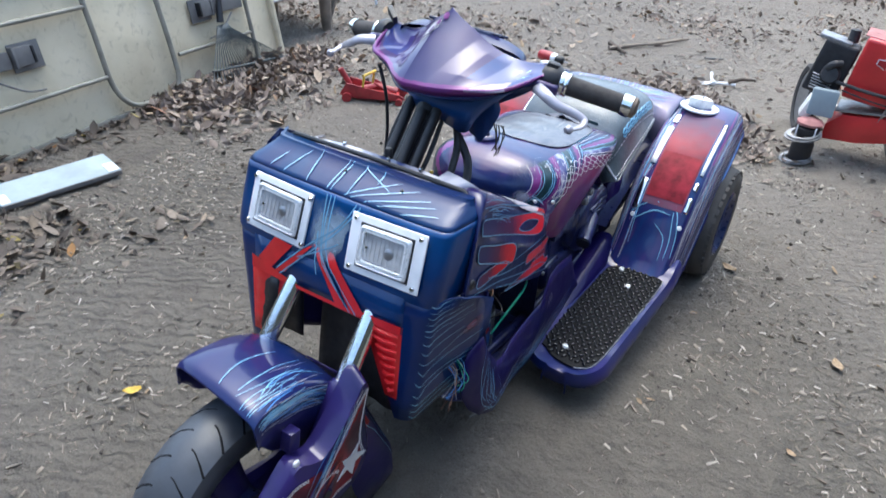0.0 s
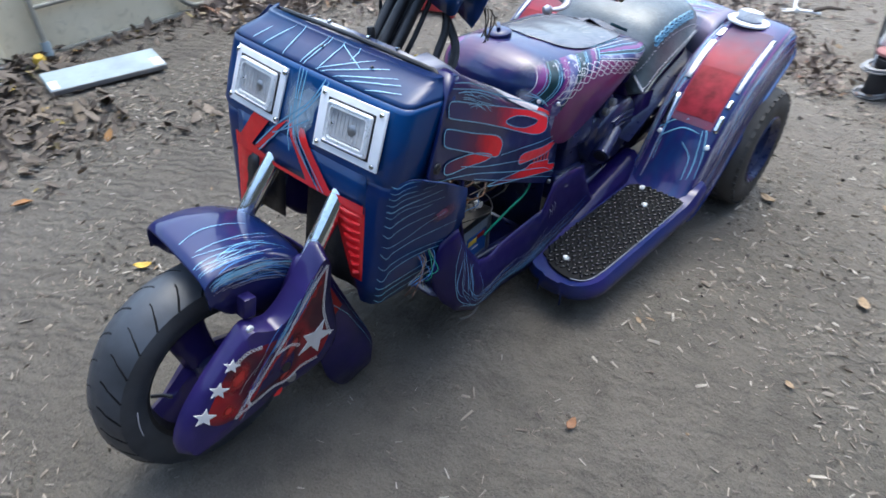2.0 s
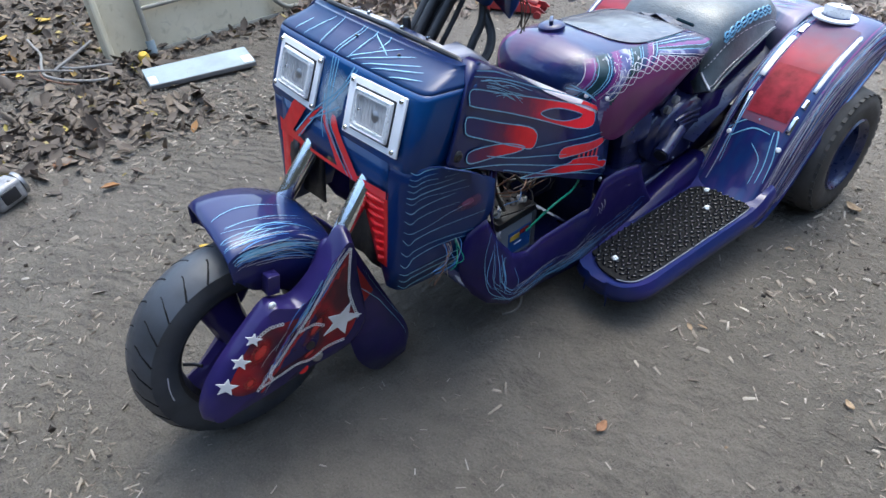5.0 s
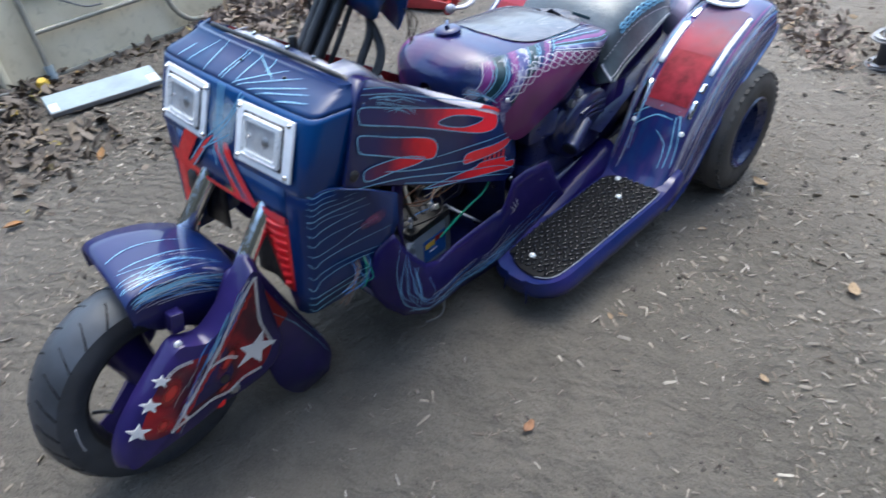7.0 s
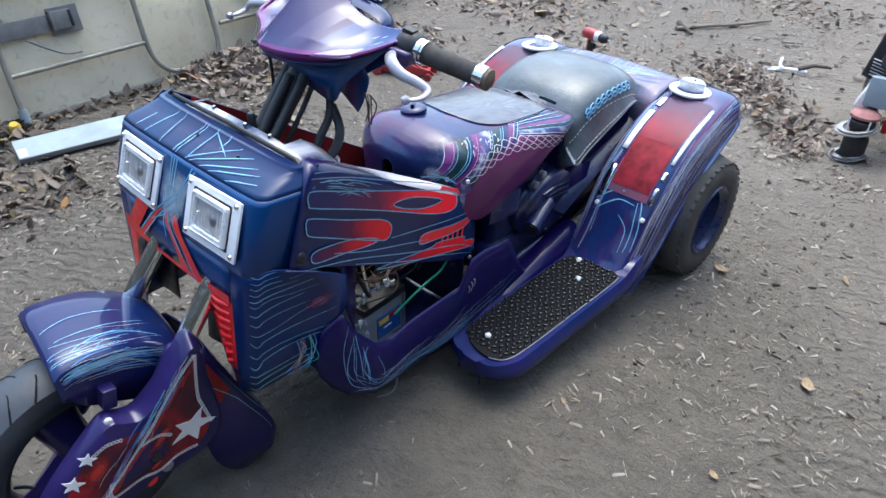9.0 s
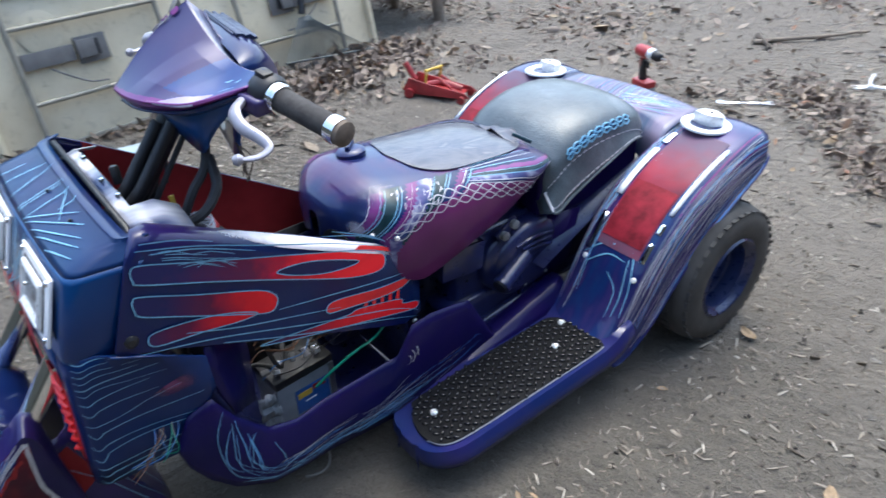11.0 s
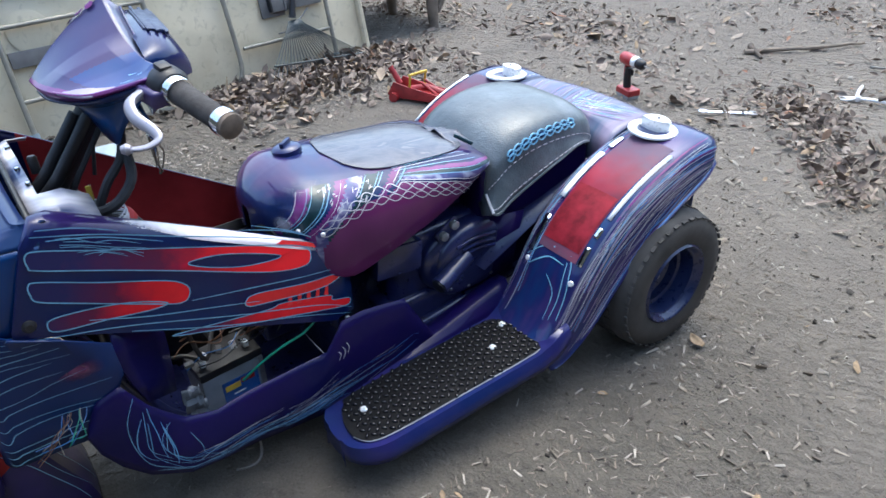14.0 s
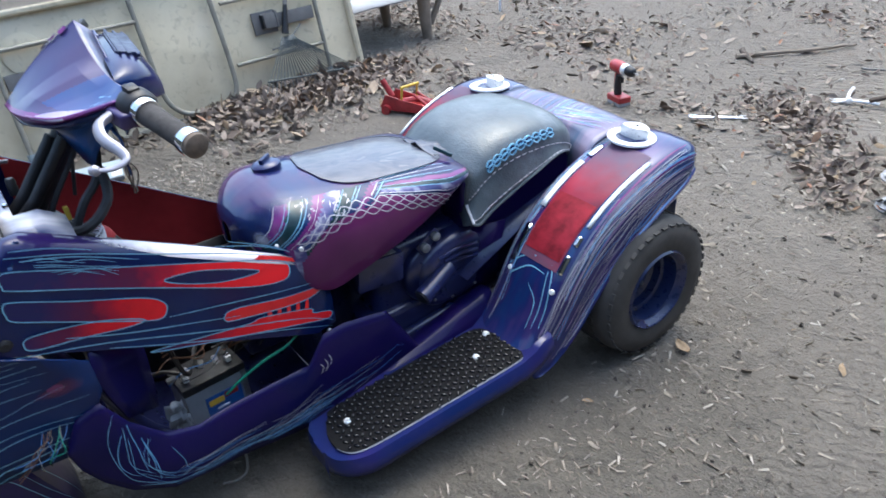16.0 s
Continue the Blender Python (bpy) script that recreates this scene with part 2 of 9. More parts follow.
def mist(name, col, power=0.8, scale=14.0, reach=0.48):
    """A breath of sprayed colour, densest in its middle and thin at its rim."""
    m = Mat(name, 0.35, 0, 0.6)
    c = m.t.nodes.new("ShaderNodeTexCoord")
    d = m.node("ShaderNodeVectorMath")
    d.operation = "SUBTRACT"
    m.t.links.new(c.outputs["Generated"], d.inputs[0])
    d.inputs[1].default_value = (0.5, 0.5, 0.5)
    ln = m.t.nodes.new("ShaderNodeVectorMath")
    ln.operation = "LENGTH"
    m.t.links.new(d.outputs[0], ln.inputs[0])
    f = m.math("ADD", ln.outputs["Value"], m.math("MULTIPLY", m.math("SUBTRACT", m.noise(scale, 5), 0.5), 0.5))
    m.color(col)
    m.put(m.p.inputs["Alpha"], m.ramp(f, *grey((reach - 0.38, power), (reach, 0.0))))
    return m.m


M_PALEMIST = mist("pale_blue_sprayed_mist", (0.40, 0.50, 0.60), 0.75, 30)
M_ROLLMIST = mist("pale_lilac_highlight_mist", (0.70, 0.66, 0.72), 0.9, 24, 0.80)
M_WHITEMIST = mist("white_sprayed_mist", (0.62, 0.62, 0.68), 0.75, 20)
M_REDMIST = mist("red_sprayed_mist", (0.40, 0.014, 0.014), 0.95, 16)
M_PLUMMIST = mist("plum_sprayed_mist", (0.15, 0.022, 0.11), 0.9, 10)
M_NAVYMIST = mist("navy_sprayed_mist", (0.008, 0.022, 0.10), 0.85, 9)


def soil():
    m = Mat("dry_sandy_soil", 0.95)
    m.p.inputs["Specular IOR Level"].default_value = 0.25
    g = m.coords()
    n1 = m.noise(0.8, 5, g)
    n2 = m.noise(9, 8, g, 0.4, 0.6)
    n3 = m.noise(190, 5, g, 0, 0.7)
    base = m.ramp(n1, (0.35, (0.160, 0.143, 0.119)), (0.5, (0.184, 0.165, 0.138)), (0.65, (0.208, 0.188, 0.159)))
    base = m.mix(m.ramp(n2, *grey((0.36, 0.5), (0.56, 0))), base, (0.110, 0.098, 0.084))
    sep = m.t.nodes.new("ShaderNodeSeparateXYZ")
    m.t.links.new(g, sep.inputs[0])
    # paler towards +y: brighter light on the far ground put into the colour
    dry = m.math("ADD", sep.outputs[1], m.math("MULTIPLY", m.math("SUBTRACT", m.noise(1.1, 5, g, 0.5), 0.5), 2.4))
    base = m.mix(m.ramp(m.math("MULTIPLY", dry, 0.16), *grey((0.28, 0.0), (0.68, 0.9))), base, (0.300, 0.265, 0.225))
    base = m.mix(m.ramp(n3, *grey((0.50, 0), (0.72, 0.5))), base, (0.275, 0.252, 0.222))
    # crevice shade of the grain, put into the colour over the same bump
    base = m.mix(m.ramp(n3, *grey((0.30, 0.5), (0.43, 0.0))), base, (0.075, 0.065, 0.055))
    # damp, darker spots, and a broad darkening towards negative x
    base = m.mix(m.ramp(m.noise(2.3, 4, m.coords((1, 1, 1), (0, 0, 0.5)), 0.6), *grey((0.58, 0), (0.74, 0.40))), base, (0.112, 0.098, 0.087))
    x_tone = m.math("ADD", sep.outputs[0], m.math("MULTIPLY", m.math("SUBTRACT", m.noise(1.4, 5, g, 0.5), 0.5), 1.6))
    base = m.mix(m.ramp(m.math("MULTIPLY", m.math("ADD", x_tone, 1.0), 0.8), *grey((0.15, 0.22), (0.85, 0.0))), base, (0.105, 0.092, 0.080))
    m.color(base)
    # tread prints of tyres: close ridges in two lanes and in loose patches
    w = m.node("ShaderNodeTexWave", Scale=6.5, Distortion=9.0, Detail=4.0, Detail_Scale=1.6)
    m.put(w.inputs["Vector"], m.coords((1, 1, 1), (0, 0, 1.02)))
    w2 = m.node("ShaderNodeTexWave", Scale=5.2, Distortion=7.0, Detail=3.0)
    m.put(w2.inputs["Vector"], m.coords((1, 1, 1), (0, 0, -0.55)))
    patch = m.ramp(m.noise(0.55, 2, m.coords((1, 1, 1), (0, 0, 0.4))), *grey((0.46, 0.05), (0.62, 1)))
    patch2 = m.ramp(m.noise(0.9, 2, m.coords((1, 1, 1), (0.3, 0, 1.9))), *grey((0.50, 0), (0.64, 1)))
    h = m.math("ADD", m.math("MULTIPLY", n2, 3.0), m.math("MULTIPLY", n3, 0.55))
    h = m.math("ADD", h, m.math("MULTIPLY", m.math("MULTIPLY", w.outputs["Fac"], patch), 0.62))
    h = m.math("ADD", h, m.math("MULTIPLY", m.math("MULTIPLY", w2.outputs["Fac"], patch2), 0.42))
    # scuffed streaks, crumbs and small lumps
    s1 = m.noise(20, 5, m.coords((1.0, 0.28, 1), (0, 0, -0.85)), 0.6, 0.6)
    s2 = m.noise(60, 4, g, 0.2, 0.6)
    where = m.ramp(m.noise(0.9, 3, m.coords((1, 1, 1), (0, 0, 1.0))), *grey((0.40, 0.1), (0.62, 1)))
    h = m.math("ADD", h, m.math("MULTIPLY", m.math("MULTIPLY", s1, where), 2.2))
    h = m.math("ADD", h, m.math("MULTIPLY", s2, 1.0))
    m.bump(h, 1.0, 0.026)
    return m.m


M_SOIL = soil()


def leafy(name, stops, dirt=0.45):
    """Dry leaves, each of its own tone."""
    m = Mat(name, 0.75)
    g = m.t.nodes.new("ShaderNodeNewGeometry")
    r = m.ramp(g.outputs["Random Per Island"], *stops)
    m.color(m.mix(m.ramp(m.noise(45, 4), *grey((0.4, dirt), (0.7, 0))), r, (0.07, 0.05, 0.035)))
    return m.m


M_LEAF = leafy("dry_brown_leaves", [(0.0, (0.12, 0.092, 0.076)), (0.3, (0.20, 0.155, 0.128)), (0.6, (0.285, 0.228, 0.185)), (0.9, (0.40, 0.335, 0.275)), (0.975, (0.40, 0.29, 0.17)), (1.0, (0.31, 0.14, 0.09))], 0.4)
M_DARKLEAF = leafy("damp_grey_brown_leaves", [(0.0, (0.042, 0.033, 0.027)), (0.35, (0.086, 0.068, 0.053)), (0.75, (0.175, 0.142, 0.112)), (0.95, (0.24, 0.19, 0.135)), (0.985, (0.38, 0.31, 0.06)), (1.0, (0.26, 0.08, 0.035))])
M_CHIP = leafy("straw_and_wood_chips", [(0.0, (0.20, 0.17, 0.135)), (0.4, (0.29, 0.25, 0.20)), (0.85, (0.38, 0.335, 0.275)), (1.0, (0.50, 0.46, 0.40))], 0.2)
M_CRUMB = plain("crumbled_soil", (0.17, 0.145, 0.12), 0.95, 0, 0, 0.3, 60)
M_CLOD = plain("dark_damp_crumb", (0.095, 0.082, 0.070), 0.95, 0, 0, 0.4, 60)
M_HUSK = leafy("pale_straw_husks", [(0.0, (0.26, 0.225, 0.18)), (0.4, (0.33, 0.29, 0.235)), (1.0, (0.48, 0.44, 0.375))], 0.2)
M_YELLOWLEAF = plain("yellow_leaf", (0.50, 0.34, 0.05), 0.7, 0, 0, 0.35, 60)
M_TANLEAF = plain("tan_leaf", (0.30, 0.215, 0.13), 0.75, 0, 0, 0.35, 60)
M_REDLEAF = plain("red_brown_leaf", (0.24, 0.12, 0.06), 0.75, 0, 0, 0.4, 60)


def table_plastic():
    m = Mat("weathered_beige_plastic", 0.6)
    n = m.noise(3.0, 6)
    c = m.ramp(n, (0.3, (0.50, 0.435, 0.305)), (0.5, (0.60, 0.535, 0.385)), (0.7, (0.66, 0.595, 0.45)))
    c = m.mix(m.ramp(m.noise(22, 7, None, 0.8), *grey((0.55, 0), (0.8, 0.55))), c, (0.20, 0.17, 0.12))
    c = m.mix(m.ramp(m.noise(60, 3, m.coords((1, 6, 0.6))), *grey((0.68, 0), (0.8, 0.5))), c, (0.17, 0.08, 0.04))
    m.color(c)
    m.bump(m.noise(30, 5), 0.15, 0.003)
    return m.m


M_TABLE = table_plastic()
M_TUBE = plain("grey_beige_tube_paint", (0.29, 0.275, 0.23), 0.5, 0.2, 0.1, 0.25, 15)
M_HINGE = plain("grey_plastic", (0.15, 0.147, 0.145), 0.6, 0, 0, 0.2, 15)
M_BOARD = plain("pale_blue_grey_laminate", (0.27, 0.325, 0.355), 0.7, 0, 0.0, 0.2, 8)
M_TAPE = plain("white_tape", (0.66, 0.66, 0.66), 0.5, 0, 0, 0.08, 20)
M_GREENMETAL = plain("dark_green_grey_metal", (0.085, 0.095, 0.095), 0.5, 0.4, 0, 0.3, 40)
M_WOOD = plain("weathered_grey_wood", (0.23, 0.19, 0.15), 0.85, 0, 0, 0.35, 12, 0.4, 60)
M_TWIG = plain("dark_twig_bark", (0.09, 0.07, 0.055), 0.9, 0, 0, 0.4, 30, 0.4, 90)
M_TOOLRED = plain("tool_red_plastic", (0.34, 0.020, 0.026), 0.4, 0, 0.2, 0.25, 25)
M_MOWRED = plain("faded_red_enamel", (0.50, 0.022, 0.024), 0.38, 0, 0.4, 0.25, 7)
M_JACKRED = plain("dull_dusty_red_enamel", (0.34, 0.026, 0.030), 0.5, 0, 0.1, 0.5, 12)
M_GRIME = plain("sooty_black_metal", (0.022, 0.022, 0.025), 0.6, 0.2, 0, 0.5, 20, 0.2, 90)
M_PINKDUST = plain("dusty_faded_red", (0.36, 0.16, 0.15), 0.75, 0, 0, 0.35, 30)
M_YELLOW = plain("yellow_paint", (0.62, 0.42, 0.05), 0.5, 0, 0.1, 0.25, 25)
M_FAN = plain("pale_blue_grey_wire_paint", (0.48, 0.54, 0.60), 0.5, 0.2, 0.1, 0.2, 20)
M_TARP = plain("dirty_grey_tarp", (0.34, 0.34, 0.35), 0.7, 0, 0, 0.25, 5)
M_CLOTH = plain("dark_grey_cloth", (0.055, 0.06, 0.06), 0.95, 0, 0, 0.35, 30, 0.5, 200)
M_BATGREY = plain("grey_battery_case", (0.22, 0.24, 0.27), 0.45, 0, 0.1, 0.2, 25)
M_BATBLUE = plain("blue_label", (0.02, 0.09, 0.32), 0.35, 0, 0.3, 0.15, 30)
M_BLOCKER = plain("dark_light_blocker", (0.045, 0.048, 0.040), 0.9, 0, 0, 0.5, 1.5, 0.5, 20)


# ---- mesh helpers ----
from mathutils import geometry


CORE = Vector((0, 1.9, 0.3))


def part(name, bm, mat, parent=None, label="", sharp=38, solid=0.0, kind="", core=CORE):
    """One mesh object from a bmesh, under a thing or a part."""
    bmesh.ops.recalc_face_normals(bm, faces=bm.faces)
    if solid and sum(f.normal.dot(f.calc_center_median() - core) * f.calc_area() for f in bm.faces) < 0:
        bmesh.ops.reverse_faces(bm, faces=bm.faces)
    me = bpy.data.meshes.new(name)
    bm.to_mesh(me)
    bm.free()
    me.materials.append(mat)
    me.shade_smooth()
    me.set_sharp_from_angle(angle=radians(sharp))
    ob = new(name, me)
    if parent:
        ob.parent = parent
        ob.matrix_parent_inverse = parent.matrix_world.inverted()
    if solid:
        md = ob.modifiers.new("thickness", "SOLIDIFY")
        md.thickness, md.offset = solid, -1
    return tagged(ob, label, kind=kind)


def thing(name, at, label, category, group="", kind=""):
    ob = new(name)
    ob.empty_display_size = 0.1
    ob.location = at
    bpy.context.view_layer.update()
    return tagged(ob, label, category, group, kind)


def V(*a):
    return Vector(a)


def spline(pts, n=8, closed=False):
    """Catmull-Rom through points of any dimension."""
    p = [np.array(q, float) for q in pts]
    out, k = [], len(p)
    for i in range(k if closed else k - 1):
        a, b, c, d = (p[(i + j) % k] if closed else p[min(max(i + j, 0), k - 1)] for j in (-1, 0, 1, 2))
        for s in range(n):
            t = s / n
            out.append(0.5 * ((2 * b) + (c - a) * t + (2 * a - 5 * b + 4 * c - d) * t * t + (3 * b - a - 3 * c + d) * t ** 3))
    if not closed:
        out.append(p[-1])
    return out


def tube(pts, r, n=8, bm=None, taper=None, flat=1.0):
    """A round bar along a path of points."""
    bm = bm or bmesh.new()
    pts = [Vector(p) for p in pts]
    up, rings = None, []
    for i, p in enumerate(pts):
        d = (pts[min(i + 1, len(pts) - 1)] - pts[max(i - 1, 0)]).normalized()
        side = d.cross(up) if up else d.orthogonal()
        side.normalize()
        up = side.cross(d).normalized()
        rr = r * (taper(i / (len(pts) - 1)) if taper else 1)
        rings.append([bm.verts.new(p + rr * (math.cos(a) * side + flat * math.sin(a) * up)) for a in (2 * math.pi * k / n for k in range(n))])
    for a, b in zip(rings, rings[1:]):
        for k in range(n):
            bm.faces.new((a[k], a[(k + 1) % n], b[(k + 1) % n], b[k]))
    bm.faces.new(rings[0])
    bm.faces.new(rings[-1])
    return bm


def lathe(profile, m, n=32, closed=False, bm=None, capped=True):
    """Turns (radius, height) pairs about the local z axis, laid by m."""
    bm = bm or bmesh.new()
    rings = []
    for r, h in profile:
        rings.append([bm.verts.new(m @ V(r * math.cos(2 * math.pi * k / n), r * math.sin(2 * math.pi * k / n), h)) for k in range(n)])
    pairs = list(zip(rings, rings[1:])) + ([(rings[-1], rings[0])] if closed else [])
    for a, b in pairs:
        for k in range(n):
            bm.faces.new((a[k], a[(k + 1) % n], b[(k + 1) % n], b[k]))
    if capped and not closed:
        for ring, (r, h) in ((rings[0], profile[0]), (rings[-1], profile[-1])):
            if r > 1e-5:
                bm.faces.new(ring)
    bmesh.ops.remove_doubles(bm, verts=bm.verts, dist=1e-6)
    return bm


def rbox(size, m=None, bevel=0.004, seg=2, bm=None):
    """A box with rounded edges."""
    b2 = bmesh.new()
    bmesh.ops.create_cube(b2, size=1)
    bmesh.ops.scale(b2, vec=size, verts=b2.verts)
    if bevel:
        bmesh.ops.bevel(b2, geom=list(b2.edges), offset=bevel, segments=seg, profile=0.6, affect="EDGES")
    if m:
        bmesh.ops.transform(b2, matrix=m, verts=b2.verts)
    if bm is None:
        return b2
    vs = {v: bm.verts.new(v.co) for v in b2.verts}
    for f in b2.faces:
        bm.faces.new([vs[v] for v in f.verts])
    b2.free()
    return bm


def skin(rows, bm=None, close_u=False):
    """A sheet over rows of points."""
    bm = bm or bmesh.new()
    vs = [[bm.verts.new(p) for p in row] for row in rows]
    for a, b in zip(vs, vs[1:]):
        n = len(a)
        for k in range(n if close_u else n - 1):
            q = (a[k], a[(k + 1) % n], b[(k + 1) % n], b[k])
            if len({tuple(round(c, 6) for c in v.co) for v in q}) > 2:
                bm.faces.new(q)
    return bm


def surf(rows, core=CORE):
    """A function of u (along a row), v (across the rows) and height over the sheet."""
    g = np.array([[tuple(p) for p in r] for r in rows], float)

    way = np.cross(g[1:, :-1] - g[:-1, :-1], g[:-1, 1:] - g[:-1, :-1])
    turn = -1.0 if float((way * (g[:-1, :-1] - np.array(core))).sum()) > 0 else 1.0

    def raw(u, v):
        nv, nu = g.shape[0] - 1, g.shape[1] - 1
        a, b = min(max(v, 0), 1) * nv, min(max(u, 0), 1) * nu
        i, j = min(int(a), nv - 1), min(int(b), nu - 1)
        s, t = a - i, b - j
        return (g[i, j] * (1 - t) + g[i, j + 1] * t) * (1 - s) + (g[i + 1, j] * (1 - t) + g[i + 1, j + 1] * t) * s

    def at(u, v, off=0.0):
        p = raw(u, v)
        e = 0.02
        du = raw(min(u + e, 1), v) - raw(max(u - e, 0), v)
        dv = raw(u, min(v + e, 1)) - raw(u, max(v - e, 0))
        nrm = np.cross(du, dv)
        nrm = turn * nrm / (np.linalg.norm(nrm) + 1e-9)
        return Vector(p + nrm * off)

    return at


def ribbon(path, width, at, off=0.0012, bm=None, n=6, smooth=True, taper=True):
    """A painted line along a path in the plane of a sheet."""
    bm = bm or bmesh.new()
    pts = spline(path, n) if smooth else [np.array(p, float) for p in path]
    mid = [at(float(p[0]), float(p[1]), off) for p in pts]
    rim = [at(float(p[0]), float(p[1]), off + 0.01) for p in pts]
    prev = None
    for i in range(len(mid)):
        d = mid[min(i + 1, len(mid) - 1)] - mid[max(i - 1, 0)]
        nrm = rim[i] - mid[i]
        s = d.cross(nrm)
        if s.length < 1e-9:
            continue
        s.normalize()
        w = width * (0.35 + 0.65 * math.sin(math.pi * min(1, 0.12 + 0.88 * i / (len(mid) - 1))) if taper else 1)
        cur = (bm.verts.new(mid[i] - s * w / 2), bm.verts.new(mid[i] + s * w / 2))
        if prev:
            bm.faces.new((prev[0], prev[1], cur[1], cur[0]))
        prev = cur
    return bm


def filled(outline, at, off=0.001, bm=None, hole=None):
    """A painted area inside an outline in the plane of a sheet."""
    bm = bm or bmesh.new()
    loops = [[V(float(p[0]), float(p[1]), 0) for p in outline]]
    if hole:
        loops.append([V(float(p[0]), float(p[1]), 0) for p in hole])
    flat = [p for lp in loops for p in lp]
    vs = [bm.verts.new(at(p[0], p[1], off)) for p in flat]
    for tri in geometry.tessellate_polygon(loops):
        if len({tuple(vs[k].co) for k in tri}) == 3:
            try:
                bm.faces.new([vs[k] for k in tri])
            except ValueError:
                pass
    return bm


def decal(outline, at, off=0.0015, n=4, rings=6):
    """A painted area that follows a curved sheet, laid in rings about its middle."""
    o = spline(outline, n, True)
    cu, cv = sum(p[0] for p in o) / len(o), sum(p[1] for p in o) / len(o)
    steps = [1 - k / rings for k in range(rings)] + [0.01]
    return skin([[at(float(cu + (p[0] - cu) * s), float(cv + (p[1] - cv) * s), off) for p in o] for s in steps], None, True)


def prism(outline, m, h, bevel=0.0, bm=None):
    """A flat outline raised by h along local z."""
    b2 = bmesh.new()
    f = b2.faces.new([b2.verts.new((float(p[0]), float(p[1]), 0)) for p in outline])
    ext = bmesh.ops.extrude_face_region(b2, geom=[f])
    bmesh.ops.translate(b2, vec=(0, 0, h), verts=[e for e in ext["geom"] if isinstance(e, bmesh.types.BMVert)])
    if bevel:
        bmesh.ops.bevel(b2, geom=list(b2.edges), offset=bevel, segments=2, profile=0.6, affect="EDGES")
    bmesh.ops.transform(b2, matrix=m, verts=b2.verts)
    if bm is None:
        return b2
    vs = {v: bm.verts.new(v.co) for v in b2.verts}
    for fc in b2.faces:
        bm.faces.new([vs[v] for v in fc.verts])
    b2.free()
    return bm


def star(r, inner=0.40, turn=0.0):
    return [((r if k % 2 == 0 else r * inner) * math.cos(turn + math.pi * k / 5), (r if k % 2 == 0 else r * inner) * math.sin(turn + math.pi * k / 5)) for k in range(10)]


def along(p, q):
    """A pose at p whose z axis points to q."""
    d = Vector(q) - Vector(p)
    return Matrix.Translation(p) @ d.to_track_quat("Z", "Y").to_matrix().to_4x4()


def bolt_head(p, q, r, parent, mat, name="screw", h=0.004):
    return part(name, lathe([(0, h), (r * 0.7, h), (r, h * 0.4), (r, -0.002)], along(p, q), 10), mat, parent)


AX = pose(0, 0, 0, 0, 90, 0)  # local z to world x
rnd = random.Random(7)

# ---- ground ----
def make_ground():
    xs = np.concatenate([[-200, -80, -40, -20, -12], np.arange(-8, 4.01, 0.05), [5, 7, 10, 20, 40, 80, 200]])
    ys = np.concatenate([[-200, -80, -40, -20, -10, -5, -2], np.arange(-0.5, 9.01, 0.05), [10, 12, 16, 24, 40, 80, 200]])
    nx, ny = len(xs), len(ys)
    co = []
    for y in ys:
        for x in xs:
            h = 0.012 * noise.noise(V(x * 0.8, y * 0.8, 0)) + 0.008 * noise.noise(V(x * 2.7, y * 2.7, 3)) + 0.006 * noise.noise(V(x * 9, y * 9, 7))
            d = max(abs(x) - 0.6, abs(y - 1.7) - 1.3, 0)
            co.append((x, y, h * min(1, 0.25 + d)))
    fs = [(j * nx + i, j * nx + i + 1, (j + 1) * nx + i + 1, (j + 1) * nx + i) for j in range(ny - 1) for i in range(nx - 1)]
    me = bpy.data.meshes.new("ground")
    me.from_pydata(co, [], fs)
    me.materials.append(M_SOIL)
    me.shade_smooth()
    return tagged(new("ground", me), "dry bare sandy soil with chips and faint tyre ruts", "ground", kind="structure")


make_ground()


# unseen dark walls added to block low sky light and darken reflections
def blocker_wall(name, a, b, h):
    a, b = Vector((*a, 0)), Vector((*b, 0))
    d = b - a
    m = Matrix.Translation((a + b) / 2 + V(0, 0, h / 2 - 0.05)) @ pose(0, 0, 0, 0, 0, math.degrees(math.atan2(d.y, d.x)))
    bm = rbox((d.length, 0.12, h), m, 0.01, 1)
    return tagged(part(name, bm, M_BLOCKER), "unseen dark wall added to block low sky light", "fence", kind="structure")


blocker_wall("wall_east", (4.6, -5.0), (4.6, 16.0), 4.2)
blocker_wall("wall_south", (4.6, -5.0), (-12.0, -5.0), 3.6)
blocker_wall("wall_west", (-12.0, -5.0), (-12.0, 16.0), 2.4)
blocker_wall("wall_north", (-12.0, 16.0), (4.6, 16.0), 2.2)

# ---- the trike ----
TRIKE = thing("trike", (0, 1.7, 0), "custom scooter trike airbrushed blue and violet with red flames", "trike")


def bits(parent, mat, name, strokes, at, width=0.0022, off=0.0014, label=""):
    bm = bmesh.new()
    for s in strokes:
        ribbon(s, width * rnd.uniform(0.6, 1.25), at, off, bm)
    return part(name, bm, mat, parent, label, kind="stuff")


# -- front wheel --
FW = V(0, 0.75, 0.24)


def wheel_m(c, side=1):
    return Matrix.Translation(c) @ pose(0, 0, 0, 0, 90 * side, 0)


